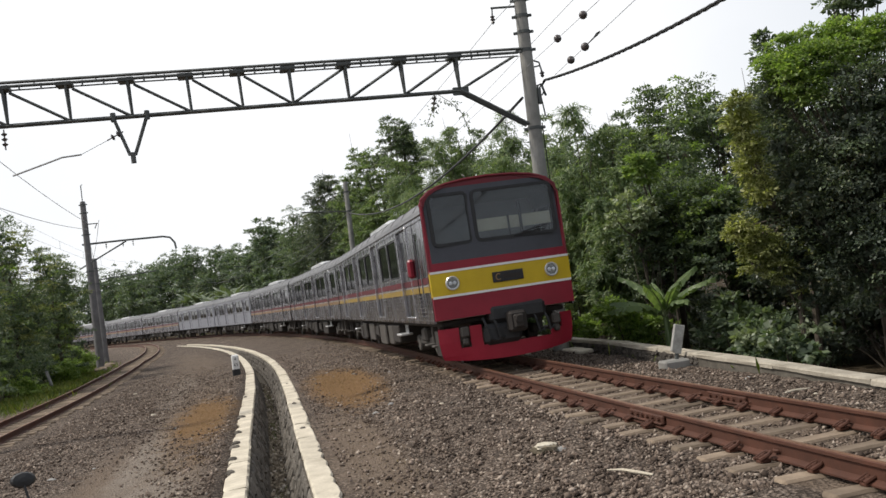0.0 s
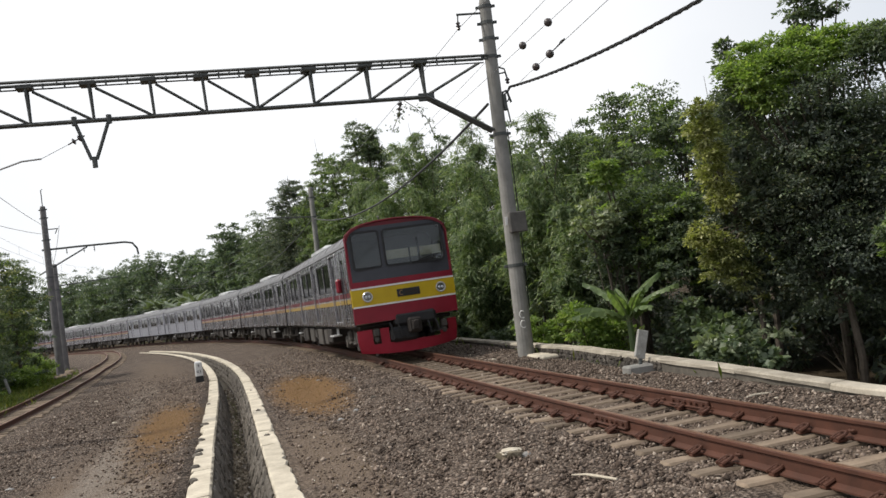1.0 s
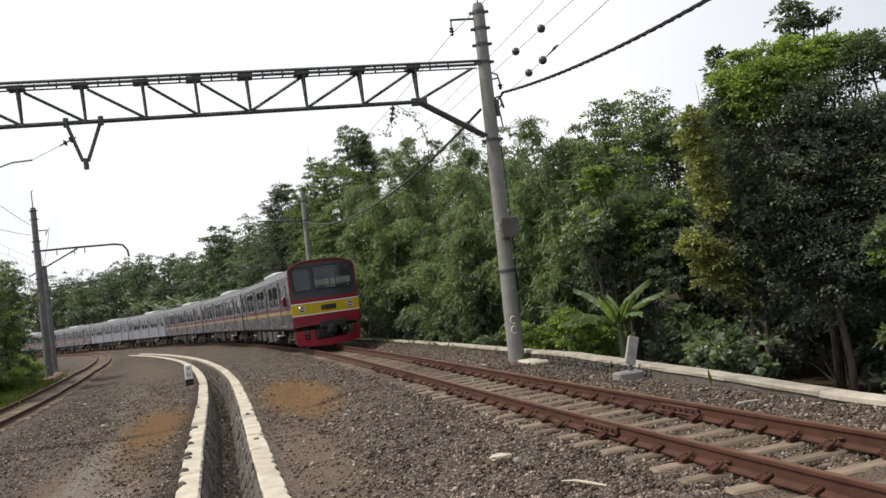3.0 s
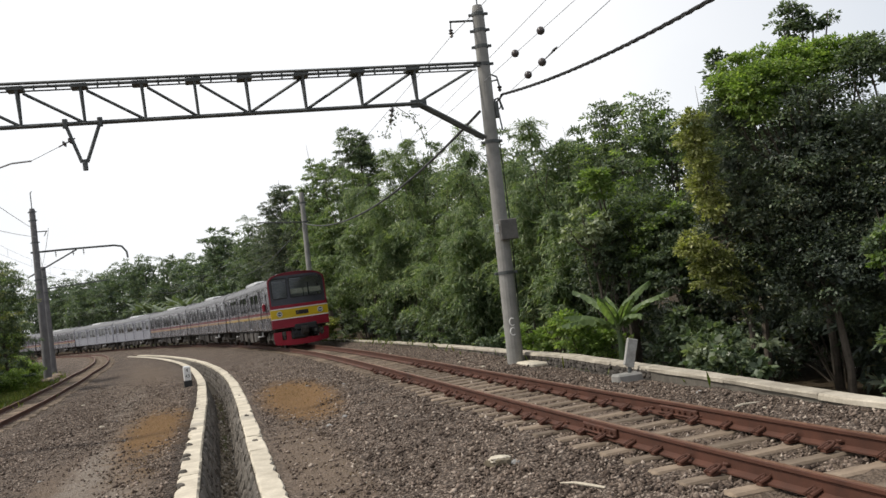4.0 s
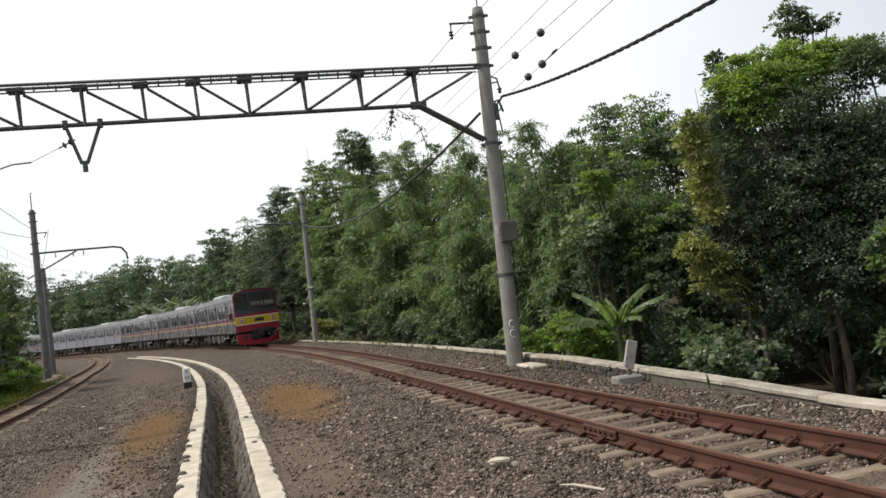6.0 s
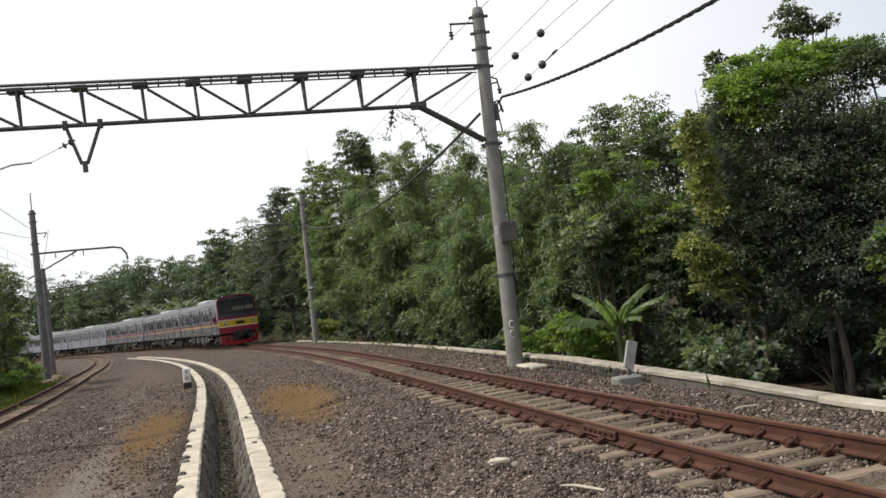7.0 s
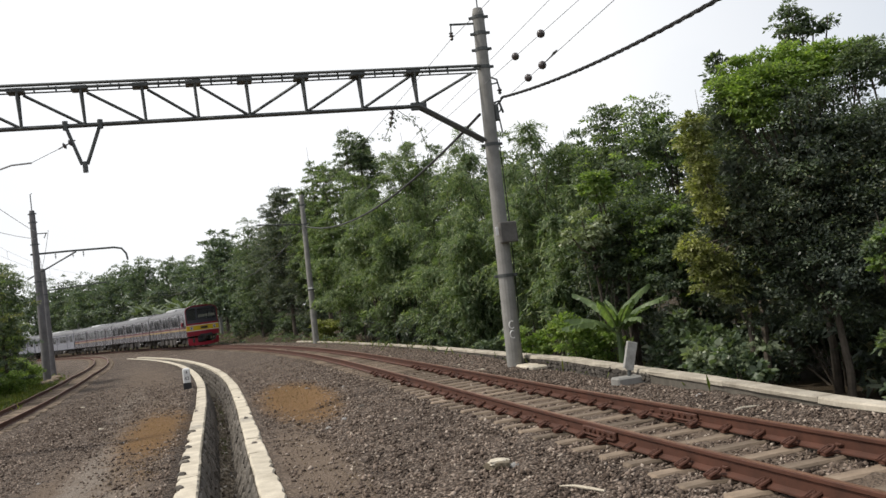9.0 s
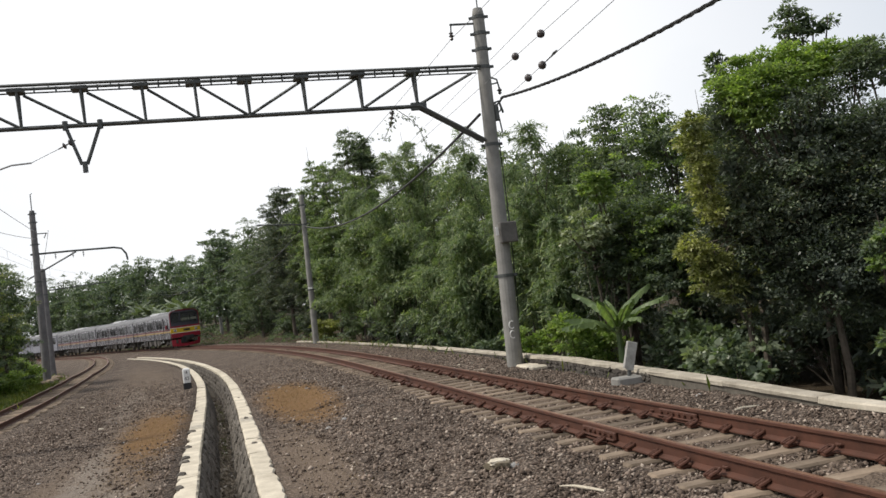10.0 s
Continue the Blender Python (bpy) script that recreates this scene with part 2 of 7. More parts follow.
M_BOXGREY = plain("weathered_grey_box", (0.07, 0.064, 0.058), (0.17, 0.158, 0.145), 5, 0.7, 0, 0.3)
M_UNDERLIGHT = plain("light_equipment_paint", (0.035, 0.03, 0.026), (0.1, 0.088, 0.077), 2, 0.7, 0, 0.2)
M_BOGIE = plain("bogie_grime", (0.04, 0.036, 0.032), (0.1, 0.09, 0.08), 3, 0.85, 0.1, 0.3)
M_SEAT = plain("seat_cloth", (0.1, 0.02, 0.03), (0.16, 0.04, 0.05), 5, 0.9)
M_INSIDE = plain("cabin_lining", (0.3, 0.3, 0.29), (0.42, 0.42, 0.4), 2, 0.7)
M_PALEBAND = plain("pale_band", (0.72, 0.68, 0.5), (0.85, 0.81, 0.62), 3, 0.9)
M_GLASS = glass_material("window_glass", (0.09, 0.093, 0.1), 0.06, 0.012, 1.28)
M_SCREEN = glass_material("windscreen_glass", (0.75, 0.77, 0.78), 0.04, 0.03)
M_CHROME, _n, _l, _b = material("lamp_chrome", 0.18, 0.9, 0.5)
_b.inputs["Base Color"].default_value = (0.2, 0.205, 0.21, 1)
M_LENS, _n, _l, _b = material("lamp_lens", 0.08, 0.0, 0.6)
_b.inputs["Base Color"].default_value = (0.55, 0.57, 0.6, 1)
M_BARK = plain("bark", (0.045, 0.036, 0.028), (0.14, 0.115, 0.09), 3, 0.95, 0, 0.8, 0.02, 14)
# Some extra blue in dark, mid and bamboo leaves stands in for haze
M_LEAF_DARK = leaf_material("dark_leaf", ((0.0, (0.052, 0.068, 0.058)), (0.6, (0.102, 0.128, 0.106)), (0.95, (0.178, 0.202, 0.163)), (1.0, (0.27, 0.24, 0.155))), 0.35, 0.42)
# Fresh green raised: sunlight on the leaf tops is put into its colour
M_LEAF_FRESH = leaf_material("fresh_leaf", ((0.0, (0.125, 0.19, 0.06)), (0.6, (0.22, 0.31, 0.1)), (1.0, (0.36, 0.42, 0.17))), 0.5)
M_LEAF_MID = leaf_material("mid_leaf", ((0.0, (0.062, 0.088, 0.06)), (0.6, (0.13, 0.176, 0.112)), (1.0, (0.248, 0.286, 0.19))), 0.35)
M_LEAF_OLIVE = leaf_material("olive_leaf", ((0.0, (0.15, 0.165, 0.06)), (0.6, (0.27, 0.285, 0.12)), (1.0, (0.5, 0.49, 0.28))), 0.45)
M_BAMBOO = leaf_material("bamboo_leaf", ((0.0, (0.08, 0.12, 0.065)), (0.6, (0.172, 0.238, 0.126)), (1.0, (0.358, 0.39, 0.25))), 0.4)
# Lighter, bluer leaves: the haze of distance is put into the colour
M_HAZED = leaf_material("hazed_leaf", ((0.0, (0.072, 0.104, 0.079)), (0.6, (0.134, 0.182, 0.123)), (1.0, (0.216, 0.259, 0.178))), 0.3)
M_LEAF_PALE = leaf_material("pale_leaf", ((0.0, (0.16, 0.2, 0.13)), (0.6, (0.3, 0.34, 0.25)), (1.0, (0.42, 0.45, 0.36))), 0.3, 0.35)
M_BANANA = leaf_material("banana_leaf", ((0.0, (0.12, 0.175, 0.085)), (1.0, (0.23, 0.3, 0.15))), 0.4, 0.3)
M_FROND = leaf_material("far_frond", ((0.0, (0.1, 0.135, 0.09)), (1.0, (0.2, 0.24, 0.165))), 0.25, 0.4)
M_GRASS = leaf_material("grass_blade", ((0.0, (0.07, 0.1, 0.02)), (0.7, (0.14, 0.18, 0.04)), (1.0, (0.25, 0.22, 0.08))), 0.35)
M_DRYGRASS = leaf_material("dry_blade", ((0.0, (0.1, 0.066, 0.032)), (0.7, (0.18, 0.115, 0.05)), (1.0, (0.24, 0.17, 0.08))), 0.25)


# ---- mesh tools ----
class Geo:
    """Points and faces gathered into one mesh."""

    def __init__(self):
        self.v, self.f = [], []

    def add(self, points, faces):
        k = len(self.v)
        self.v += [tuple(p) for p in points]
        self.f += [tuple(i + k for i in q) for q in faces]
        return self

    def box(self, c, size, bevel=0.0, m=None):
        """A box with chamfered edges."""
        hx, hy, hz = (s / 2 for s in size)
        bm = bmesh.new()
        bmesh.ops.create_cube(bm, size=1.0)
        bmesh.ops.scale(bm, vec=(2 * hx, 2 * hy, 2 * hz), verts=bm.verts)
        if bevel:
            bmesh.ops.bevel(bm, geom=list(bm.edges), offset=min(bevel, min(hx, hy, hz) * 0.9), segments=1, affect="EDGES")
        if m is not None:
            bmesh.ops.transform(bm, matrix=m, verts=bm.verts)
        bmesh.ops.translate(bm, vec=c, verts=bm.verts)
        bm.verts.index_update()
        self.add([v.co for v in bm.verts], [[v.index for v in f.verts] for f in bm.faces])
        bm.free()
        return self

    def tube(self, points, radii, n=8, caps=True):
        pts = [Vector(p) for p in points]
        if isinstance(radii, (int, float)):
            radii = [radii] * len(pts)
        rings, side = [], None
        for i, p in enumerate(pts):
            d = (pts[min(i + 1, len(pts) - 1)] - pts[max(i - 1, 0)]).normalized()
            if side is None:
                side = d.cross(Vector((0, 0, 1)) if abs(d.z) < 0.9 else Vector((1, 0, 0))).normalized()
            side = (side - d * side.dot(d)).normalized()
            up = d.cross(side)
            rings.append([p + (side * math.cos(2 * math.pi * j / n) + up * math.sin(2 * math.pi * j / n)) * radii[i] for j in range(n)])
        faces = [(i * n + j, i * n + (j + 1) % n, (i + 1) * n + (j + 1) % n, (i + 1) * n + j) for i in range(len(pts) - 1) for j in range(n)]
        if caps:
            faces += [tuple(range(n))[::-1], tuple((len(pts) - 1) * n + j for j in range(n))]
        return self.add([v for r in rings for v in r], faces)

    def loft(self, rings, closed=True, caps=True):
        n = len(rings[0])
        faces = [(i * n + j, i * n + (j + 1) % n, (i + 1) * n + (j + 1) % n, (i + 1) * n + j)
                 for i in range(len(rings) - 1) for j in range(n if closed else n - 1)]
        if caps and closed:
            faces += [tuple(range(n))[::-1], tuple((len(rings) - 1) * n + j for j in range(n))]
        return self.add([v for r in rings for v in r], faces)

    def stretch(self, x, y, z):
        self.v = [(a * x, b * y, c * z) for a, b, c in self.v]
        return self

    def lathe(self, profile, c=(0, 0, 0), n=16, axis="Z"):
        """Turns (radius, height) pairs about an axis through c."""
        rings = []
        for r, h in profile:
            ring = []
            for j in range(n):
                a = 2 * math.pi * j / n
                x, y = r * math.cos(a), r * math.sin(a)
                ring.append({"Z": (c[0] + x, c[1] + y, c[2] + h), "Y": (c[0] + x, c[1] + h, c[2] + y), "X": (c[0] + h, c[1] + x, c[2] + y)}[axis])
            rings.append(ring)
        return self.loft(rings)

    def mesh(self, name, mat=None, smooth=False):
        me = bpy.data.meshes.new(name)
        me.from_pydata(self.v, [], self.f)
        bm = bmesh.new()
        bm.from_mesh(me)
        bmesh.ops.recalc_face_normals(bm, faces=bm.faces)
        bm.to_mesh(me)
        bm.free()
        if smooth:
            me.polygons.foreach_set("use_smooth", [True] * len(me.polygons))
        if mat:
            me.materials.append(mat)
        return me


def array_mesh(name, verts, faces, mat):
    """A mesh straight from arrays: verts (n, 3), faces (m, 3 or 4)."""
    me = bpy.data.meshes.new(name)
    k = faces.shape[1]
    me.vertices.add(len(verts))
    me.vertices.foreach_set("co", np.asarray(verts, dtype=np.float32).ravel())
    me.loops.add(faces.size)
    me.loops.foreach_set("vertex_index", np.asarray(faces, dtype=np.int32).ravel())
    me.polygons.add(len(faces))
    me.polygons.foreach_set("loop_start", np.arange(0, faces.size, k, dtype=np.int32))
    me.polygons.foreach_set("loop_total", np.full(len(faces), k, dtype=np.int32))
    me.update(calc_edges=True)
    me.validate()
    me.materials.append(mat)
    return me


def part(name, data, parent=None, label="", mat=None, at=None, smooth=False):
    """Links a Geo or a mesh as one object under a thing or part."""
    me = data.mesh(name, mat, smooth) if isinstance(data, Geo) else data
    ob = new(name, me)
    if parent is not None:
        ob.parent = parent
    if at is not None:
        ob.matrix_basis = at
    return tagged(ob, label) if label else ob


def thing(name, label, category, at=None, group="", kind=""):
    """An empty at the base of a thing that carries its parts."""
    ob = tagged(new(name), label, category, group, kind)
    ob.empty_display_size = 0.2
    if at is not None:
        ob.matrix_basis = at
    return ob


# ---- the line of the main track ----
ST = np.linspace(-40, 320, 3601)
BEND = np.interp(ST, (-5, 35, 75, 115, 165), (-0.00547, 0.00337, 0.00304, 0.0035, 0.00381))
HEAD = np.cumsum(BEND) * 0.1
HEAD += 0.287 - np.interp(0, ST, HEAD)
TX, TY = np.cumsum(-np.sin(HEAD)) * 0.1, np.cumsum(np.cos(HEAD)) * 0.1
TX += 4.74 - np.interp(0, ST, TX)
TY += 0.987 - np.interp(0, ST, TY)
CANT = 0.0114


def line(s, lat=0.0, z=0.0):
    """World place at s metres along the track, lat metres to its right."""
    th = np.interp(s, ST, HEAD)
    return Vector((np.interp(s, ST, TX) + math.cos(th) * lat, np.interp(s, ST, TY) + math.sin(th) * lat, z))


def heading(s):
    return math.degrees(np.interp(s, ST, HEAD))


def side_lat(s):
    return float(np.interp(s, (20, 45, 60, 77, 92, 115, 150), (-11.2, -11.2, -10.7, -9.4, -8.2, -5.9, -4.2)))


def side_z(s):
    return float(np.interp(s, (0, 45, 80, 120), (-0.36, -0.34, -0.2, -0.12)))


def wall_lat(s):
    return float(np.interp(s, (-5, 9.5, 13, 19, 30, 45, 60), (2.25, 2.33, 2.47, 2.74, 2.7, 2.55, 2.7)))


def wall_z(s):
    return float(np.interp(s, (9.5, 13, 19), (-0.12, -0.05, 0.0)))


DRAIN = -4.65
DRAIN_Z = -0.42


def swept(profile, stations, lat_of, z_of, closed=True, caps=True, twist=0.0):
    """A profile of (lat, z) carried along the line."""
    rings = []
    for s in stations:
        la, zz = lat_of(s), z_of(s)
        rings.append([line(s, la + p[0], zz + p[1] + twist * (la + p[0])) for p in profile])
    return Geo().loft(rings, closed, caps)


def stations(a, b, near=0.5, far=2.0, turn=45):
    out, s = [], a
    while s < b:
        out.append(s)
        s += near if s < turn else far
    return out + [b]


# ---- ground ----
def ground_height(s, lat):
    """Height of the ground at s along the line and lat beside it (arrays)."""
    wl_ = np.interp(s, (-5, 9.5, 13, 19, 30, 45, 60), (2.25, 2.33, 2.47, 2.74, 2.7, 2.55, 2.7))
    z = np.interp(lat, (-60, -30, -14, -6.2, -5.34, -3.86, -2.7, -1.75, -1.25, 1.25, 1.7), (-0.5, -0.6, -0.6, -0.5, -0.46, -0.455, -0.4, -0.27, -0.217, -0.217, -0.26))
    z = np.where((lat > 1.7) & (lat <= wl_), -0.26 + (np.interp(s, (9, 14, 17, 20, 25, 40), (-0.19, -0.25, -0.29, -0.28, -0.15, -0.1)) + 0.26) * np.clip((lat - 1.7) / 0.5, 0, 1), z)
    over = lat - wl_
    low = np.interp(over, (0.15, 0.9, 6, 18, 40, 200), (-0.33, -1.1, -1.25, -0.8, 1.0, 3.0))
    high = np.interp(over, (0.3, 2.0, 4.5, 9, 20, 60, 200), (-0.25, 0.1, 0.9, 1.5, 2.2, 4, 6))
    f = np.clip((s - 36) / 22, 0, 1)
    z = np.where(over > 0, low * (1 - f) + high * f, z)
    sl = np.interp(s, (20, 45, 60, 77, 92, 115, 150), (-11.2, -11.2, -10.7, -9.4, -8.2, -5.9, -4.2))
    sz = np.interp(s, (0, 45, 80, 120), (-0.36, -0.34, -0.2, -0.12))
    d = np.abs(lat - sl)
    bed = sz - 0.185 - np.maximum(d - 1.2, 0) * 0.3
    z = np.where(d < 2.4, np.maximum(z, bed), z)
    # ruts, hollows and heaps
    for cs, cl, rs, rl, h in ((14.5, -2.4, 2.2, 0.7, 0.08), (19, -3.0, 4, 0.5, -0.04), (12, -7.5, 5, 1.0, -0.05), (16, -9.3, 6, 0.8, 0.07), (24, -8.0, 5, 0.7, 0.06), (10.6, -1.75, 0.7, 0.4, 0.05)):
        z = z + h * np.exp(-((s - cs) / rs) ** 2 - ((lat - cl) / rl) ** 2)
    trench = (np.abs(lat - DRAIN) < 0.655) & (s > 4.2) & (s < 100)
    return np.where(trench, -1.35, z)


def blob(s, lat, cs, cl, rs, rl):
    return np.clip(1.25 - np.sqrt(((s - cs) / rs) ** 2 + ((lat - cl) / rl) ** 2), 0, 1)


def build_ground():
    lats = sorted({-200, -140, -100, -75, -55, -42, -33, -27, -22, -19, -17, -15.5, *np.arange(-14.5, -5.5, 0.22).round(3), -5.31, -5.3,
                   -5.1, -4.85, -4.65, -4.4, -4.2, -4.0, -3.99, -3.86, *np.arange(-3.7, 3.4, 0.16).round(3), 3.6, 3.9, 4.3, 4.8, 5.4, 6, 7, 8, 9.5, 11, 13, 16, 20, 26, 35, 50, 75, 110, 150})
    ss = [-38, -28, -20, *np.arange(-14, 40, 0.25), *np.arange(40, 130, 1.0), *np.arange(130, 318, 6.0)]
    S2, L2 = np.meshgrid(np.array(ss, dtype=float), np.array(lats, dtype=float), indexing="ij")
    th = np.interp(S2, ST, HEAD)
    X, Y = np.interp(S2, ST, TX) + np.cos(th) * L2, np.interp(S2, ST, TY) + np.sin(th) * L2
    Z = ground_height(S2, L2)
    flat = np.random.RandomState(3).normal(0, 1, Z.shape)
    Z = Z + np.where((Z > -1.3) & (np.abs(L2) < 15), flat * 0.012, 0)
    earth = np.maximum.reduce([1.1 * blob(S2, L2, 12, -6.7, 9, 1.1), 0.6 * blob(S2, L2, 45, -12.7, 30, 0.5), 0.95 * blob(S2, L2, 13.5, -3.45, 7, 0.55), 0.6 * blob(S2, L2, 13, -5.9, 6, 0.5), 0.7 * blob(S2, L2, 26, -6.5, 12, 1.0), 0.5 * blob(S2, L2, 50, -7.2, 30, 2.0)])
    earth = np.maximum(earth, np.where(np.abs(L2) < 0.95, 0.55, 0.0))
    moss = np.maximum.reduce([1.15 * blob(S2, L2, 24, -2.85, 6.5, 1.0), 0.85 * blob(S2, L2, 22, -6.1, 6.5, 0.9), 0.3 * blob(S2, L2, 15.5, -6.0, 3.5, 0.6)])
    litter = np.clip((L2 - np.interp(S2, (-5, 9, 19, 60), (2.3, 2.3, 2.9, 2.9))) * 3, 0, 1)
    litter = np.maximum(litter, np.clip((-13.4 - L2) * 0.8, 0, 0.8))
    path = np.maximum.reduce([0.95 * blob(S2, L2, 11, -6.25, 5, 0.7), 0.75 * blob(S2, L2, 17, -6.75, 7, 0.5), 0.5 * blob(S2, L2, 32, -7.4, 12, 0.6)])
    # carry the rim out to the horizon
    def rim(a, mode):
        if mode == "x":
            return np.concatenate([a[:, :1] - 900, a, a[:, -1:] + 900], 1)
        return np.concatenate([a[:, :1], a, a[:, -1:]], 1)
    X, Y, Z = rim(X, "x"), rim(Y, ""), rim(Z, "")
    earth, path, moss, litter = rim(earth, ""), rim(path, ""), rim(moss, ""), rim(litter, "")
    X, Z = np.concatenate([X[:1], X, X[-1:]]), np.concatenate([Z[:1], Z, Z[-1:]])
    Y = np.concatenate([Y[:1] - 900, Y, Y[-1:] + 1200])
    earth, path, moss, litter = (np.concatenate([a[:1], a, a[-1:]]) for a in (earth, path, moss, litter))
    r, c = X.shape
    idx = np.arange(r * c).reshape(r, c)
    faces = np.stack([idx[:-1, :-1], idx[:-1, 1:], idx[1:, 1:], idx[1:, :-1]], -1).reshape(-1, 4)
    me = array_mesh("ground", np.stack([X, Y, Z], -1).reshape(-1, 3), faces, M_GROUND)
    for name, a in (("earth", earth), ("path", path), ("moss", moss), ("litter", litter)):
        me.attributes.new(name, "FLOAT", "POINT").data.foreach_set("value", a.astype(np.float32).ravel())
    return tagged(new("ground", me), "grey-brown crushed stone ground with bare earth and dry moss", "ground", kind="structure")


build_ground()


def scatter_stones(name, count, s_range, lat_range, size, mat, seed, keep, label):
    """Small angular stones lying on the ground, one mesh."""
    rs = np.random.RandomState(seed)
    s = s_range[0] + (s_range[1] - s_range[0]) * rs.rand(count) ** 1.9
    lat = rs.uniform(lat_range[0], lat_range[1], count)
    ok = keep(s, lat, rs)
    s, lat = s[ok], lat[ok]
    k = len(s)
    th = np.interp(s, ST, HEAD)
    centre = np.stack([np.interp(s, ST, TX) + np.cos(th) * lat, np.interp(s, ST, TY) + np.sin(th) * lat, ground_height(s, lat)], -1)
    r = rs.uniform(size[0], size[1], k) * (1 + 0.7 * (rs.rand(k) > 0.93))
    base = np.array([(1, 0, 0), (0, 1, 0), (-1, 0, 0), (0, -1, 0), (0, 0, 0.8), (0, 0, -0.8)])
    v = base[None] * rs.uniform(0.45, 1.45, (k, 6, 1)) + rs.uniform(-0.5, 0.5, (k, 6, 3))
    a = rs.uniform(0, 6.28, k)
    ca, sa = np.cos(a)[:, None], np.sin(a)[:, None]
    v = np.stack([v[..., 0] * ca - v[..., 1] * sa, v[..., 0] * sa + v[..., 1] * ca, v[..., 2]], -1) * r[:, None, None]
    v += centre[:, None] + np.array([0, 0, 1]) * (r * 0.35)[:, None, None]
    tri = np.array([(0, 1, 4), (1, 2, 4), (2, 3, 4), (3, 0, 4), (1, 0, 5), (2, 1, 5), (3, 2, 5), (0, 3, 5)])
    faces = (tri[None] + (np.arange(k) * 6)[:, None, None]).reshape(-1, 3)
    return tagged(new(name, array_mesh(name, v.reshape(-1, 3), faces, mat)), label, "gravel", kind="stuff")


def keep_ballast(s, lat, rs):
    bare = np.maximum(blob(s, lat, 13, -7.2, 7, 1.5), 0.8 * blob(s, lat, 13.5, -3.45, 6.5, 0.5))
    bare = np.maximum(bare, 1.25 * blob(s, lat, 24.2, -2.87, 6, 0.95))
    bare = np.maximum(bare, 1.1 * blob(s, lat, 22, -6.1, 6, 0.9))
    on_drain = np.abs(lat - DRAIN) < 0.8
    wl_ = np.interp(s, (-5, 9.5, 13, 19, 30, 45, 60), (2.25, 2.33, 2.47, 2.74, 2.7, 2.55, 2.7))
    in_sleeper = (np.abs((s / 0.6) % 1 - 0.5) < 0.23) & (np.abs(lat) < 1.02)
    return (~on_drain) & (lat < wl_ - 0.2) & (rs.rand(len(s)) > bare * 1.0) & (rs.rand(len(s)) > (s - 26) / 22) & ~in_sleeper & ((np.abs(lat) > 0.5) | (rs.rand(len(s)) > 0.45))


scatter_stones("ballast_stones", 108000, (6.8, 46), (-9.8, 2.5), (0.01, 0.026), M_PEBBLE, 5, keep_ballast, "loose angular grey-brown track ballast stones")

scatter_stones("drain_gravel", 5200, (9, 40), (DRAIN - 0.17, DRAIN + 0.17), (0.015, 0.045), M_SILTSTONE, 15, lambda s, lat, rs: s > 0, "dirty gravel and rubble in the drain").location.z = 0.12


# ---- tracks ----
RAIL = ((-0.068, -0.17), (0.068, -0.17), (0.068, -0.156), (0.014, -0.13), (0.013, -0.045), (0.034, -0.033), (0.034, -0.006), (0.026, 0.0),
        (-0.026, 0.0), (-0.034, -0.006), (-0.034, -0.033), (-0.013, -0.045), (-0.014, -0.13), (-0.068, -0.156))


def chamfered(name, size, mat, bevel, warp=0.0, seed=0):
    g = Geo().box((0, 0, 0), size, bevel)
    if warp:
        rs = random.Random(seed)
        g.v = [tuple(c + rs.uniform(-warp, warp) for c in p) for p in g.v]
    return g.mesh(name, mat)


def sleeper_mesh(seed):
    """A concrete sleeper: broad foot, narrower worn top, dipped in the middle."""
    rs = random.Random(seed)
    rings = []
    for x in (-1.0, -0.97, -0.75, -0.35, 0.0, 0.35, 0.75, 0.97, 1.0):
        e = 0.03 if abs(x) > 0.98 else 0.0
        dip = 0.02 if abs(x) < 0.4 else 0.0
        w = 0.105 - e
        rings.append([(x, -0.135 + e, -0.2), (x, 0.135 - e, -0.2), (x, w + rs.uniform(-0.006, 0.006), -e - dip - 0.02), (x, w - 0.02, -e - dip + rs.uniform(-0.003, 0.003)),
                      (x, -w + 0.02, -e - dip + rs.uniform(-0.003, 0.003)), (x, -w + rs.uniform(-0.006, 0.006), -e - dip - 0.02)])
    return Geo().loft(rings).mesh("sleeper", M_SLEEPER)


def clip_mesh():
    """A sprung rail clip with its shoulder and bolt."""
    g = Geo().box((0, 0, 0.012), (0.09, 0.1, 0.03), 0.008)
    g.tube([(-0.045, -0.06, 0.03), (-0.05, 0.02, 0.06), (-0.03, 0.06, 0.075), (0.0, 0.07, 0.07), (0.03, 0.06, 0.075), (0.05, 0.02, 0.06), (0.045, -0.06, 0.03)], 0.015, 6)
    g.tube([(-0.02, -0.05, 0.03), (-0.02, 0.03, 0.06), (0.02, 0.03, 0.06), (0.02, -0.05, 0.03)], 0.013, 6)
    g.lathe([(0.02, 0.02), (0.02, 0.06), (0.013, 0.07)], (0, 0, 0), 6)
    return g.mesh("rail_clip", M_RUST)


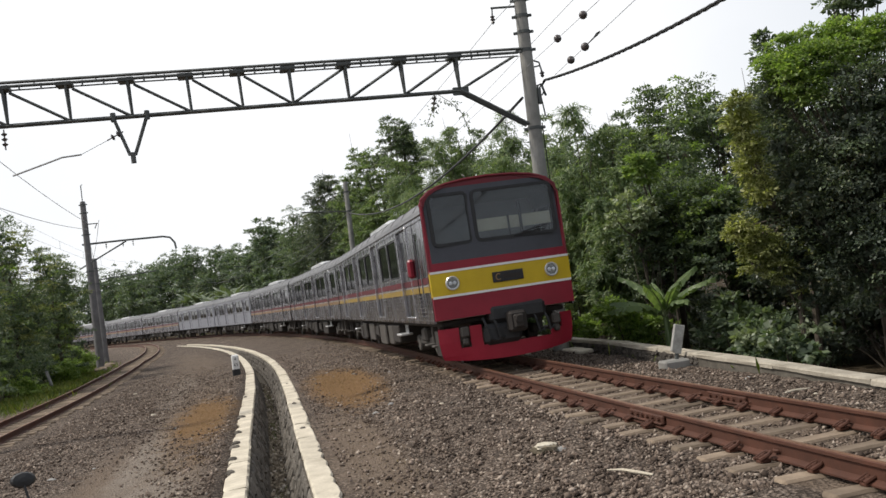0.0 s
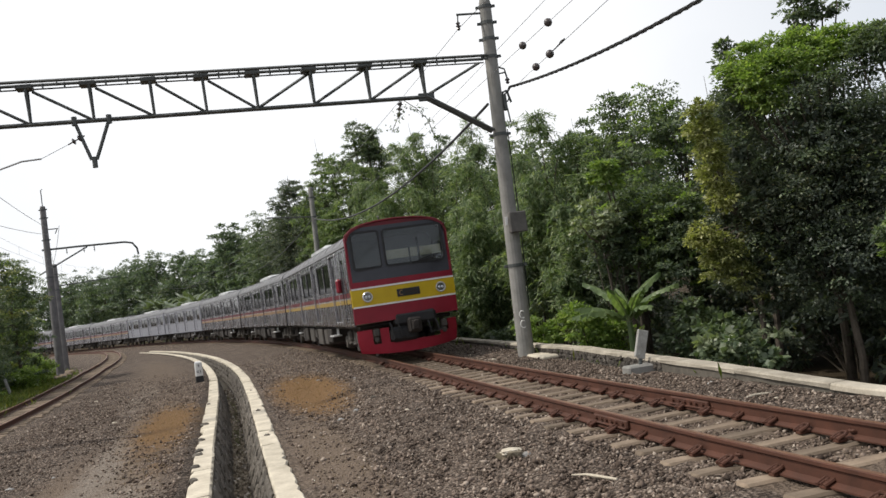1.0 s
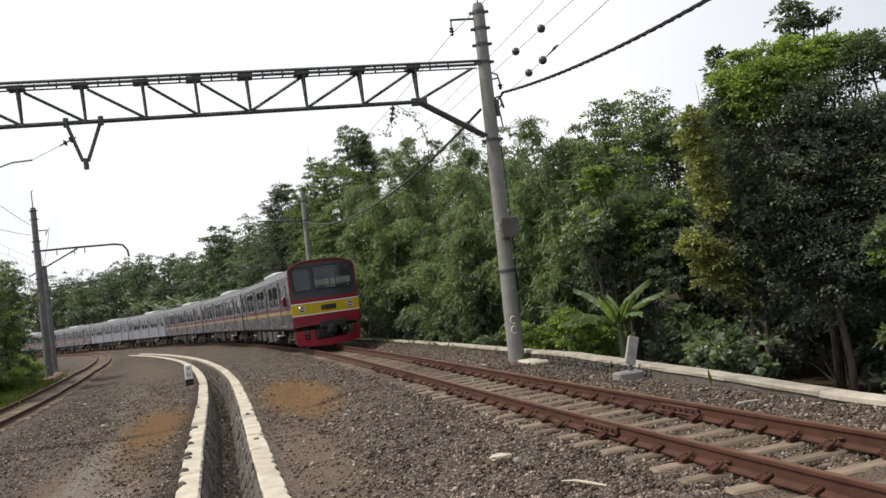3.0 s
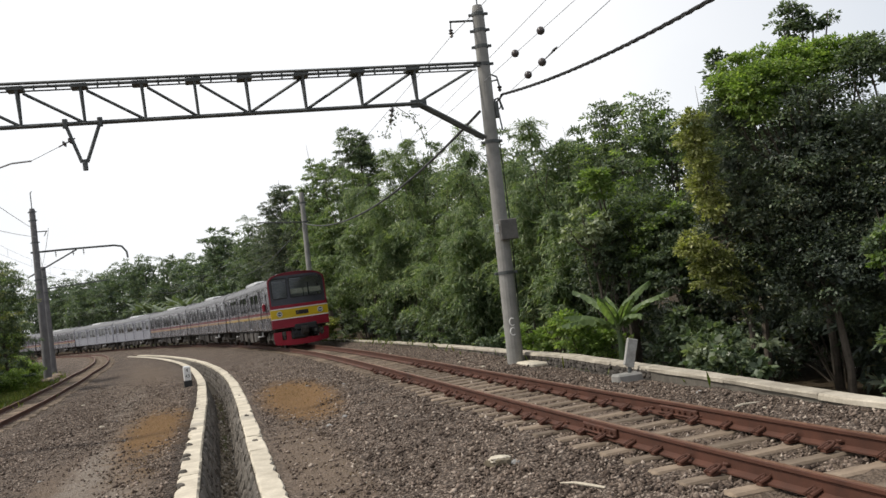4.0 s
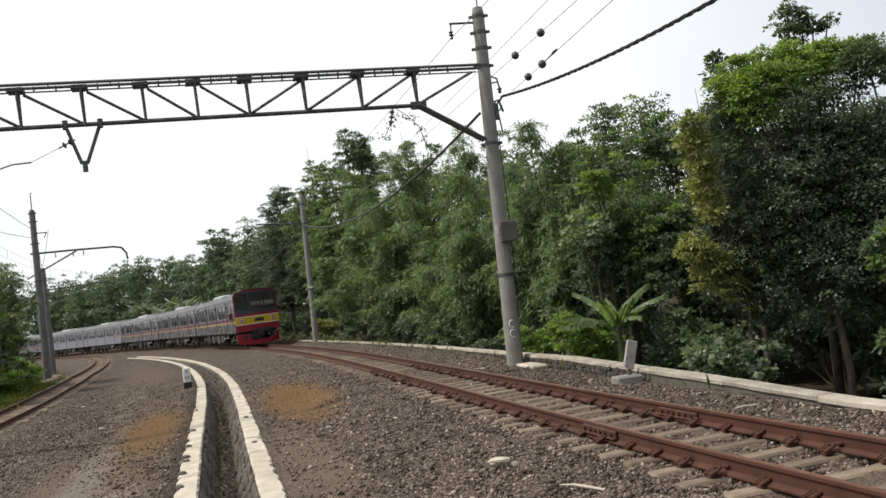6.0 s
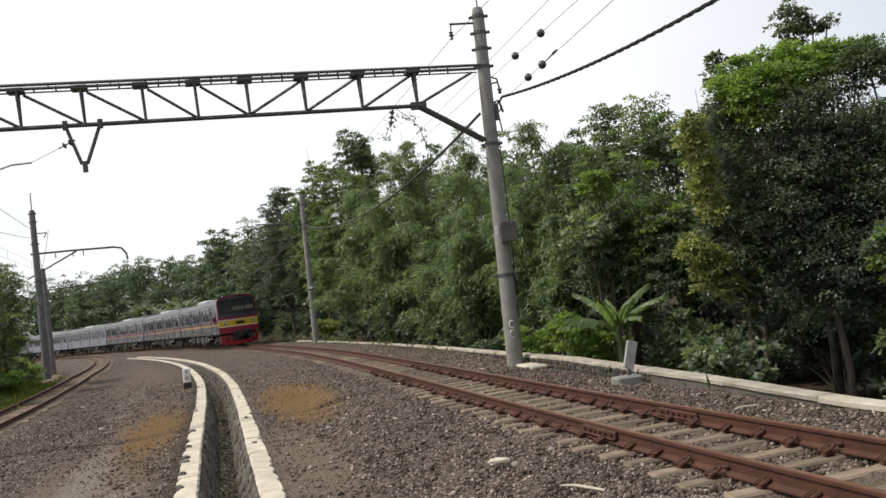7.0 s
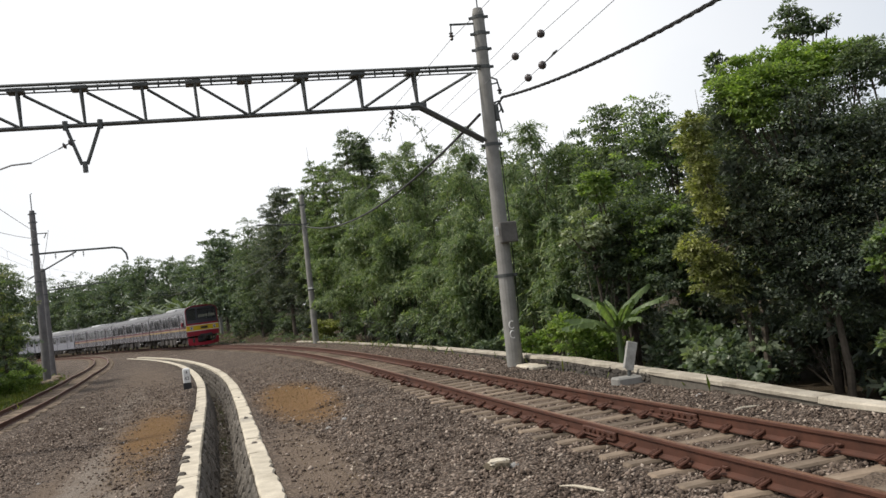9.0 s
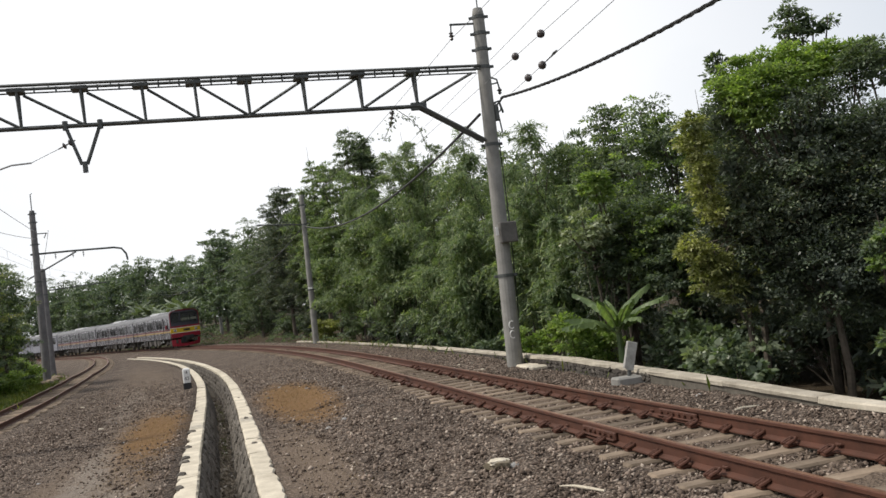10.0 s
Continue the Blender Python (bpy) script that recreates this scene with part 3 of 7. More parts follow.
def build_track(name, label, lat_of, z_of, s0, s1, parted, clips_to, twist):
    track = thing(name, label, "railway track")
    for side in (-0.566, 0.566):
        where = stations(s0, s1, 0.5, 2.0, 60)
        rail = part("rail", swept(RAIL, where, lambda s: lat_of(s) + side, lambda s: z_of(s) + twist * side, True), track, mat=M_RUST)
        head = [(-0.022, -0.003), (0.022, -0.003), (0.02, 0.0022), (-0.02, 0.0022)]
        part("rail_head", swept(head, where, lambda s: lat_of(s) + side, lambda s: z_of(s) + twist * side, True), rail, "rubbed rail head", M_RAILHEAD)
    shapes = [sleeper_mesh(k) for k in range(4)]
    clip = clip_mesh()
    rest, k, s = [], 0, s0 + 0.3
    rs = random.Random(name)
    while s < s1:
        p = line(s, lat_of(s) + rs.uniform(-0.07, 0.07), z_of(s) - (0.172 if clips_to else 0.135) - rs.uniform(0, 0.008))
        m = pose(*p, rs.uniform(-0.6, 0.6), -math.degrees(twist), heading(s) + rs.uniform(-1.6, 1.6))
        if k < parted:
            sl = part("sleeper", shapes[k % 4], track, at=m)
            if s < clips_to:
                for x in (-0.66, -0.47, 0.47, 0.66):
                    part("rail_clip", clip, sl, at=pose(x, 0, 0.0, 0, 0, 90 if x * (abs(x) - 0.566) > 0 else -90))
        else:
            rest.append(m)
        k, s = k + 1, s + 0.6
    if rest:
        g = Geo()
        for m in rest:
            g.add([m @ v.co for v in shapes[0].vertices], [tuple(q.vertices) for q in shapes[0].polygons])
        tagged(part("far_sleepers", g, track, mat=M_SLEEPER), kind="stuff")
    return track


main_track = build_track("main_track", "rusty rails on tan concrete sleepers in ballast", lambda s: 0.0, lambda s: 0.0, -9, 300, 290, 26, CANT)
side_track = build_track("side_track", "rusty side track curving on concrete sleepers", side_lat, side_z, 5, 200, 200, 0, 0.0)


def build_joint(s, lat):
    """Fishplates with bolts over a rail joint."""
    p = line(s, lat, 0)
    joint = part("fishplate", Geo().box((-0.033, 0, -0.085), (0.04, 0.9, 0.085), 0.012).box((0.033, 0, -0.085), (0.04, 0.9, 0.085), 0.012).box((-0.05, 0, -0.125), (0.06, 0.9, 0.025), 0.008).box((0.05, 0, -0.125), (0.06, 0.9, 0.025), 0.008), main_track, "rusty bolted fishplates", M_RUST, pose(*p, 0, 0, heading(s)))
    for y in (-0.36, -0.2, -0.07, 0.07, 0.2, 0.36):
        for x in (-0.06, 0.06):
            part("bolt", Geo().lathe([(0.022, -0.02), (0.022, 0.02)], (0, 0, 0), 6, "X"), joint, mat=M_RUST, at=pose(x, y, -0.08))


build_joint(10.1, -0.566)
build_joint(10.4, 0.566)


# ---- stone pieces ----
def rubble_mesh(seed, mat):
    """A rough squared stone with a bulging face."""
    rs = random.Random(seed)
    bm = bmesh.new()
    bmesh.ops.create_cube(bm, size=1.0)
    bmesh.ops.bevel(bm, geom=list(bm.edges), offset=0.16, segments=1, affect="EDGES")
    for v in bm.verts:
        v.co += Vector((rs.uniform(-0.08, 0.08), rs.uniform(-0.09, 0.09), rs.uniform(-0.09, 0.09)))
    me = bpy.data.meshes.new("stone")
    bm.to_mesh(me)
    bm.free()
    me.materials.append(mat)
    return me


RUBBLE = [rubble_mesh(k, M_WALLSTONE) for k in range(8)]
RUBBLE_SHADED = [rubble_mesh(k + 20, M_SHADEDSTONE) for k in range(8)]


def lay_stones(parent, s0, s1, lat_of, z0, z1, rows, length, depth, seed, limit, tilt=0.0, shapes=None):
    rs = random.Random(seed)
    made = 0
    for row in range(rows):
        s = s0 + rs.uniform(0, length)
        while s < s1 and made < limit:
            w = length * rs.uniform(0.65, 1.4)
            h = (z1 - z0) / rows
            p = line(s + w / 2, lat_of(s + w / 2), z0 + h * (row + 0.5) + rs.uniform(-0.015, 0.015))
            m = pose(*p, 0, 0, heading(s) + rs.uniform(-6, 6)) @ pose(0, 0, 0, rs.uniform(-26, 26), tilt, 0) @ Matrix.Diagonal((depth * rs.uniform(0.7, 1.3), w * rs.uniform(0.75, 0.98), h * rs.uniform(0.7, 1.05), 1))
            part("stone", (shapes or RUBBLE)[rs.randrange(8)], parent, at=m)
            s, made = s + w, made + 1


# ---- retaining wall beside the track ----
wall = tagged(part("retaining_wall", swept([(-0.09, -0.75), (0.1, -1.4), (0.1, -0.07), (-0.09, -0.07)], stations(-4, 62, 1, 2), wall_lat, wall_z), mat=M_MORTAR),
              "low rubble stone retaining wall with pale coping", "wall", kind="structure")
rs_w = random.Random(8)
s_at = -4.0
while s_at < 62:
    w = rs_w.uniform(1.6, 2.6)
    dz, dl = rs_w.uniform(-0.004, 0.004), rs_w.uniform(-0.004, 0.004)
    cut = [s_at + w * k / 4 for k in range(5)]
    cut[0] += 0.004
    cut[-1] -= 0.004
    prof = [(-0.12, -0.07), (0.13, -0.07), (0.13, -0.02), (0.115, 0.0), (-0.105, 0.0), (-0.12, -0.02)]
    rings = [[line(s, wall_lat(s) + dl + a + rs_w.uniform(-0.008, 0.008), wall_z(s) + dz + b + rs_w.uniform(-0.005, 0.005)) for a, b in prof] for s in cut]
    part("coping_slab", Geo().loft(rings), wall, mat=M_WALLCOPING)
    s_at += w
lay_stones(wall, 15.0, 26, lambda s: wall_lat(s) - 0.085, -0.34, -0.08, 3, 0.15, 0.09, 21, 280, 0, RUBBLE_SHADED)

# ---- drain ----
drain = tagged(part("drain", swept([(-0.3, -0.9), (0.3, -0.9), (0.3, -0.7), (0.1, -0.8), (-0.1, -0.8), (-0.3, -0.7)], stations(4.2, 98, 1, 2), lambda s: DRAIN, lambda s: DRAIN_Z), mat=M_SILT),
               "stone-lined open drain with whitewashed broken copings", "drain", kind="structure")
for side in (-1, 1):
    part("drain_wall", swept([(side * 0.15, -0.9), (side * 0.62, -0.9), (side * 0.62, -0.08), (side * 0.39, -0.08)], stations(4.2, 98, 1, 2), lambda s: DRAIN, lambda s: DRAIN_Z), drain, mat=M_MORTAR)
    s_at = 4.0
    while s_at < 97:
        w = rs_w.uniform(1.2, 3.0) if s_at < 45 else rs_w.uniform(3, 5)
        dz, dl = rs_w.uniform(-0.006, 0.006), rs_w.uniform(-0.007, 0.007)
        cut = list(np.linspace(s_at + 0.005, s_at + w - 0.005, 4 + int(w * 4)))
        rings = []
        for s in cut:
            chip = max(0.0, rs_w.gauss(0.0, 0.035 if side > 0 else 0.06))
            a0, a1 = DRAIN + side * 0.37, DRAIN + side * (0.665 - min(chip, 0.14))
            rings.append([line(s, a + dl, DRAIN_Z + z + dz) for a, z in ((a0, -0.1), (a1, -0.1), (a1, -0.025 - chip * 0.3), (a1 - side * 0.02, rs_w.uniform(-0.01, 0.004)),
                                                                        (a0 + side * 0.02, rs_w.uniform(-0.008, 0.006)), (a0 + rs_w.uniform(-0.012, 0.012), -0.022))])
        part("coping_block", Geo().loft(rings), drain, mat=M_COPING)
        s_at += w
    for row in range(4):
        lay_stones(drain, 9.5, 30, lambda s: DRAIN + side * (0.2 + 0.05 * row), -1.22 + 0.175 * row, -1.035 + 0.175 * row, 1, 0.26, 0.09, 30 + side + 5 * row, 74, side * 16)


def far_lining():
    """The drain's stones further off, joined into one mesh."""
    rs, g = random.Random(41), Geo()
    for side in (-1, 1):
        for row in range(4):
            s = 28.0
            while s < 62:
                w = rs.uniform(0.25, 0.5)
                p = line(s + w / 2, DRAIN + side * (0.2 + 0.05 * row), -1.13 + 0.175 * row + rs.uniform(-0.015, 0.015))
                m = pose(*p, 0, 0, heading(s)) @ pose(0, 0, 0, rs.uniform(-26, 26), side * 16, 0) @ Matrix.Diagonal((0.09 * rs.uniform(0.7, 1.3), w * 0.92, 0.175 * rs.uniform(0.75, 1.05), 1))
                shape = RUBBLE[rs.randrange(8)]
                g.add([m @ v.co for v in shape.vertices], [tuple(q.vertices) for q in shape.polygons])
                s += w
    tagged(part("lining_stones", g, drain, mat=M_SHADEDSTONE), kind="stuff")


far_lining()


# ---- train ----
HALF = 1.40
DOORS = (-7.2, -2.4, 2.4, 7.2)
ROOF_X = (0, 0.5, 0.85, 1.1, 1.27, 1.36, 1.4)
ROOF_Z = (3.66, 3.62, 3.54, 3.45, 3.34, 3.22, 3.08)


def cells(xs, zs, keep, place):
    """A sheet of cells with openings where keep says no."""
    g = Geo()
    index = {}
    for i in range(len(xs) - 1):
        for j in range(len(zs) - 1):
            if keep((xs[i] + xs[i + 1]) / 2, (zs[j] + zs[j + 1]) / 2):
                face = []
                for a, b in ((i, j), (i + 1, j), (i + 1, j + 1), (i, j + 1)):
                    if (a, b) not in index:
                        index[a, b] = len(g.v)
                        g.v.append(tuple(place(xs[a], zs[b])))
                    face.append(index[a, b])
                g.f.append(tuple(face))
    return g


def thick(ob, t):
    k = ob.modifiers.new("thickness", "SOLIDIFY")
    k.thickness, k.offset = t, 0.0
    return ob


def rounded_frame(w, h, r, bar, depth):
    """A flat ring with rounded corners in the y-z plane, centred."""
    def loop(a, b, rad):
        pts = []
        for cx, cz, start in ((a - rad, b - rad, 0), (-a + rad, b - rad, 90), (-a + rad, -b + rad, 180), (a - rad, -b + rad, 270)):
            for k in range(4):
                t = math.radians(start + 30 * k)
                pts.append((cx + rad * math.cos(t), cz + rad * math.sin(t)))
        return pts
    o, i = loop(w / 2, h / 2, r), loop(w / 2 - bar, h / 2 - bar, max(r - bar, 0.01))
    n = len(o)
    rings = [[(x, y, z) for y, z in lp] for x, lp in ((-depth / 2, o), (-depth / 2, i), (depth / 2, i), (depth / 2, o), (-depth / 2, o))]
    return Geo().loft(rings, True, False)


def bogie_parts(car, y):
    b = part("bogie", Geo().box((-1.0, 0, 0.52), (0.16, 2.9, 0.2), 0.04).box((1.0, 0, 0.52), (0.16, 2.9, 0.2), 0.04).box((0, 0, 0.56), (2.0, 0.5, 0.24), 0.04)
             .box((-1.02, 0, 0.66), (0.3, 0.5, 0.3), 0.05).box((1.02, 0, 0.66), (0.3, 0.5, 0.3), 0.05), car, "grimy cast bogie", M_BOGIE, pose(0, y, 0))
    for yy in (-1.05, 1.05):
        g = Geo().tube([(-0.85, 0, 0), (0.85, 0, 0)], 0.075, 10)
        for x, k in ((-0.535, 1), (0.535, -1)):
            g.lathe([(0.15, -0.07 * k), (0.36, -0.05 * k), (0.43, -0.065 * k), (0.43, 0.04 * k), (0.455, 0.05 * k), (0.455, 0.07 * k), (0.36, 0.06 * k), (0.15, 0.09 * k)], (x, 0, 0), 20, "X")
            for q in range(4):
                a = q * math.pi / 2
                g.box((x - 0.07 * k, 0.24 * math.cos(a), 0.24 * math.sin(a)), (0.02, 0.06, 0.06), 0.01)
        part("wheelset", g, b, "steel wheelset", M_BOGIE, pose(0, yy, 0.43))
        for x in (-1.0, 1.0):
            part("axle_box", Geo().lathe([(0.15, -0.1), (0.17, -0.06), (0.17, 0.1), (0.1, 0.13)], (0, 0, 0), 12, "X"), b, mat=M_BOGIE, at=pose(x, yy, 0.43))
            part("coil_spring", Geo().tube([(0.075 * math.cos(k * 0.9), 0.075 * math.sin(k * 0.9), 0.016 * k) for k in range(18)], 0.016, 5), b, mat=M_BOGIE, at=pose(x, yy + 0.28, 0.3))
    return b


def build_car(name, label, lead, livery):
    car = thing(name, label, "train car", group="cars of the commuter train")
    y0, y1 = (-9.82 if lead else -9.75), 9.75
    cab = lead
    wins = []
    for a, b in zip(DOORS, DOORS[1:]):
        wins += [((a + b) / 2 - 0.78, 1.42), ((a + b) / 2 + 0.78, 1.42)]
    wins += [(8.72, 1.25)] + ([] if cab else [(-8.72, 1.25)])
    z_lo, z_hi = 1.98, 2.9
    skin = M_STEEL if livery != "pale" else M_SILVERWHITE
    holes = [(c - w / 2, c + w / 2, z_lo, z_hi) for c, w in wins] + [(d - 0.66, d + 0.66, 1.1, 3.0) for d in DOORS]
    if cab:
        holes.append((-9.15, -8.6, 1.1, 3.0))
    ys = sorted({y0, y1, *(h[0] for h in holes), *(h[1] for h in holes)})
    zs = [0.97, 1.1, 1.98, 2.9, 3.0, 3.1]
    for sx in (-1, 1):
        g = cells(ys, zs, lambda y, z: not any(h[0] < y < h[1] and h[2] < z < h[3] for h in holes), lambda y, z: (sx * (HALF - max(0, z - 2.3) * 0.02), y, z))
        body = thick(part("side_wall", g, car, "brushed stainless side panel" if livery != "pale" else "pale painted side panel", skin), 0.035)
        # pressed beads and sill
        for z, r in ((1.02, 0.016), (1.12, 0.009), (1.2, 0.009), (1.28, 0.009), (1.36, 0.009), (1.44, 0.009), (1.52, 0.009), (3.02, 0.014)):
            q = Geo()
            edges = [y0] + [e for d in DOORS for e in (d - 0.68, d + 0.68)] + [y1]
            for a, b in zip(edges[::2], edges[1::2]) if 1.1 < z < 3 else [(y0, y1)]:
                if b - a > 0.3:
                    q.box((sx * (HALF + 0.018), (a + b) / 2, z), (0.012, b - a - 0.04, r * 2), 0.004)
            part("bead", q, body, mat=skin)
        for c, w in wins:
            win = part("window", rounded_frame(w, z_hi - z_lo, 0.09, 0.045, 0.05), car, "rubber-framed side window", M_RUBBER, pose(sx * 1.392, c, (z_lo + z_hi) / 2))
            pane = part("pane", Geo().box((0, 0, 0), (0.008, w - 0.05, z_hi - z_lo - 0.05)), win, mat=M_GLASS)
            pane.visible_shadow = False
            part("trim", rounded_frame(w + 0.05, z_hi - z_lo + 0.05, 0.1, 0.03, 0.06), win, "bright window trim", M_JAMB)
        for d in DOORS:
            for k in (-1, 1):
                w, h = 0.65, 1.9
                leaf_hole = lambda y, z: not (abs(y) < 0.2 and 0.05 < z < 0.72)
                q = cells([-w / 2, -0.2, 0.2, w / 2], [-h / 2, 0.05, 0.72, h / 2], leaf_hole, lambda y, z: (0, y, z))
                leaf = thick(part("door_leaf", q, car, "steel sliding door leaf", skin, pose(sx * 1.345, d + k * 0.328, 2.05)), 0.03)
                pane = part("pane", Geo().box((0, 0, 0.385), (0.008, 0.4, 0.67)), leaf, mat=M_GLASS)
                pane.visible_shadow = False
                part("gasket", Geo().box((0, -k * 0.322, 0), (0.034, 0.012, h), 0.002), leaf, mat=M_RUBBER)
            for k in (-1, 1):
                part("door_jamb", Geo().box((sx * 1.396, d + k * 0.675, 2.05), (0.075, 0.035, 1.96), 0.008), car, "bright steel door jamb", M_JAMB)
            part("door_sill", Geo().box((sx * 1.39, d, 1.085), (0.09, 1.32, 0.03), 0.008), car, mat=M_JAMB)
        if cab:
            q = cells([-0.27, -0.17, 0.17, 0.27], [-0.95, 0.05, 0.75, 0.95], lambda y, z: not (abs(y) < 0.17 and 0.05 < z < 0.75), lambda y, z: (0, y, z))
            leaf = thick(part("cab_door", q, car, "narrow crew door", skin, pose(sx * 1.38, -8.875, 2.05)), 0.03)
            part("pane", Geo().box((0, 0, 0.4), (0.008, 0.34, 0.7)), leaf, mat=M_GLASS).visible_shadow = False
            part("grab_rail", Geo().tube([(sx * 1.43, -9.25, 1.3), (sx * 1.45, -9.25, 1.35), (sx * 1.45, -9.25, 2.6), (sx * 1.43, -9.25, 2.65)], 0.014, 6), car, mat=M_CHROME)
            part("red_lamp", Geo().box((sx * 1.47, -8.35, 2.12), (0.16, 0.14, 0.4), 0.05), car, "red side marker box", M_RED)
        # bands along the side
        if livery != "pale":
            for nm, mat, za, zb, lab in (("red_stripe", M_SIDERED, 1.755, 1.88, "dark red stripe"), ("amber_stripe", M_ORANGE if not cab else M_SIDEYELLOW, 1.585, 1.7, "amber stripe"), ("white_stripe", M_SIDEPALE, 1.705, 1.735, "thin white stripe")):
                q, start = Geo(), y0
                for d in sorted((*DOORS, *((-8.875,) if cab else ()))):
                    half = 0.275 if d < -8.5 else 0.66
                    q.box((sx * (HALF + 0.02), (start + d - half) / 2, (za + zb) / 2), (0.005, d - half - start - 0.02, zb - za))
                    q.box((sx * ((1.38 if half < 0.3 else 1.345) + 0.018), d, (za + zb) / 2), (0.004, 2 * half - 0.04, zb - za))
                    start = d + half
                q.box((sx * (HALF + 0.02), (start + y1) / 2, (za + zb) / 2), (0.005, y1 - start - 0.02, zb - za))
                part(nm, q, car, lab, mat)
        else:
            part("blue_stripe", Geo().box((sx * (HALF + 0.02), 0, 1.9), (0.004, y1 - y0, 0.05)), car, "thin grey-blue stripe", M_SLATE)
        # gutter
        part("gutter", Geo().box((sx * 1.405, (y0 + y1) / 2, 3.11), (0.05, y1 - y0, 0.035), 0.01), car, mat=M_ROOF)
        part("bench", Geo().box((sx * 1.1, 0, 1.45), (0.45, 18, 0.5), 0.08), car, "long bench seat", M_SEAT)
    # roof
    arch = [(x, z) for x, z in zip(ROOF_X, ROOF_Z)]
    full = [(-x, z) for x, z in arch[::-1]] + arch[1:]
    inner = [(x * 0.97, z - 0.05) for x, z in full[::-1]]
    part("roof", Geo().loft([[(x, y, z) for x, z in full + inner] for y in (y0, y1)]), car, "weathered grey ribbed roof", M_ROOF)
    for k in range(12):
        yy = y0 + 1.0 + k * (y1 - y0 - 2) / 11
        part("roof_rib", Geo().tube([(x * 1.0, yy, z + 0.006) for x, z in full[1:-1]], 0.012, 5), car, mat=M_ROOF)
    prof = [(-0.9, 0.0), (-0.9, 0.2), (-0.75, 0.3), (0.75, 0.3), (0.9, 0.2), (0.9, 0.0)]
    ac = part("air_conditioner", Geo().loft([[(x * sc, yy, 3.5 + z * sz * 0.72) for x, z in prof] for yy, sc, sz in ((-1.95, 0.9, 0.7), (-1.7, 1, 1), (1.7, 1, 1), (1.95, 0.9, 0.7))]), car, "light grey roof air conditioner", M_ACBOX)
    for k in range(4):
        part("grille", Geo().box((0, -1.2 + 0.8 * k, 3.722), (1.2, 0.5, 0.02), 0.006), ac, mat=M_UNDER)
    for yy in (-6.5, -4.3, 4.3, 6.5):
        part("roof_vent", Geo().box((0.25, yy, 3.68), (0.6, 0.8, 0.12), 0.04), car, mat=M_ROOF)
    # floor, ends and underframe
    part("floor", Geo().box((0, (y0 + y1) / 2, 1.06), (2.7, y1 - y0 - 0.1, 0.12), 0.02), car, mat=M_INSIDE)
    for e, yy in ((1, y1), (-1, y0)):
        if lead and e == -1:
            part("cab_partition", Geo().box((0.0, -8.3, 2.2), (2.6, 0.05, 2.2)), car, mat=M_INSIDE)
            continue
        g = cells([-HALF, -0.5, 0.5, HALF], [0.97, 1.1, 3.0, 3.1], lambda x, z: not (abs(x) < 0.5 and 1.1 < z < 3.0), lambda x, z: (x, yy, z))
        g.add([(-HALF, yy, 3.1), (HALF, yy, 3.1), (1.2, yy, 3.38), (0, yy, 3.62), (-1.2, yy, 3.38)], [(0, 1, 2, 3, 4)])
        thick(part("end_wall", g, car, mat=skin), 0.03)
        part("gangway", rounded_frame(1.15, 2.05, 0.08, 0.12, 0.24), car, "black rubber gangway bellows", M_RUBBER, pose(0, yy + e * 0.1, 2.02, 0, 0, 90))
        part("coupler", Geo().tube([(0, yy - e * 0.4, 0.85), (0, yy + e * 0.26, 0.85)], 0.09, 8).box((0, yy + e * 0.16, 0.85), (0.3, 0.18, 0.3), 0.04), car, mat=M_BOGIE)
    rs = random.Random(name)
    part("underframe", Geo().box((0, 0, 0.93), (2.5, y1 - y0 - 0.3, 0.1), 0.02).box((-0.5, 0, 0.82), (0.18, 18.5, 0.18), 0.02).box((0.5, 0, 0.82), (0.18, 18.5, 0.18), 0.02), car, mat=M_UNDER)
    for sx in (-1, 1):
        y = -4.6
        while y < 4.4:
            w, h = rs.uniform(0.5, 1.5), rs.uniform(0.4, 0.62)
            light = rs.random() < 0.25
            g = Geo().box((sx * (0.98 + rs.uniform(-0.05, 0.1)), y + w / 2, 0.9 - h / 2), (0.6, w, h * 0.9), 0.03)
            g.box((sx * 1.3, y + w / 2, 0.9 - h / 2), (0.04, w * 0.6, h * 0.55), 0.01)
            part("equipment_box", g, car, "light grey equipment box" if light else "", M_UNDERLIGHT if light else M_UNDER)
            y += w + rs.uniform(0.1, 0.6)
        for yy in (-9.0, -8.2, 8.3, 9.0):
            part("step_bracket", Geo().box((sx * 1.15, yy, 0.72), (0.12, 0.1, 0.46), 0.02).box((sx * 1.22, yy, 0.5), (0.3, 0.3, 0.04), 0.01), car, mat=M_UNDERLIGHT if yy < 0 else M_UNDER)
        for yy in (-5.1, -4.85, 5.0):
            part("step_plate", Geo().box((sx * 1.28, yy, 0.66), (0.3, 0.4, 0.05), 0.012).box((sx * 1.2, yy, 0.78), (0.04, 0.06, 0.22), 0.01), car, "pale step plate", M_ACBOX)
    for y in (-6.9, 6.9):
        bogie_parts(car, y)
    if lead:
        build_face(car)
    return car


def face_y(x, z=0.0):
    return -10.0 + 0.1 * (x / HALF) ** 2 + max(0.0, z - 2.1) * 0.05


def face_strip(z0, z1, out, xs=None, rows=2):
    xs = xs or list(np.linspace(-HALF, HALF, 13))
    rings = [[(x, face_y(x, z0) - out, z0), (x, face_y(x, z1) - out, z1), (x, face_y(x, z1) + 0.01, z1), (x, face_y(x, z0) + 0.01, z0)] for x in xs]
    return Geo().loft(rings)


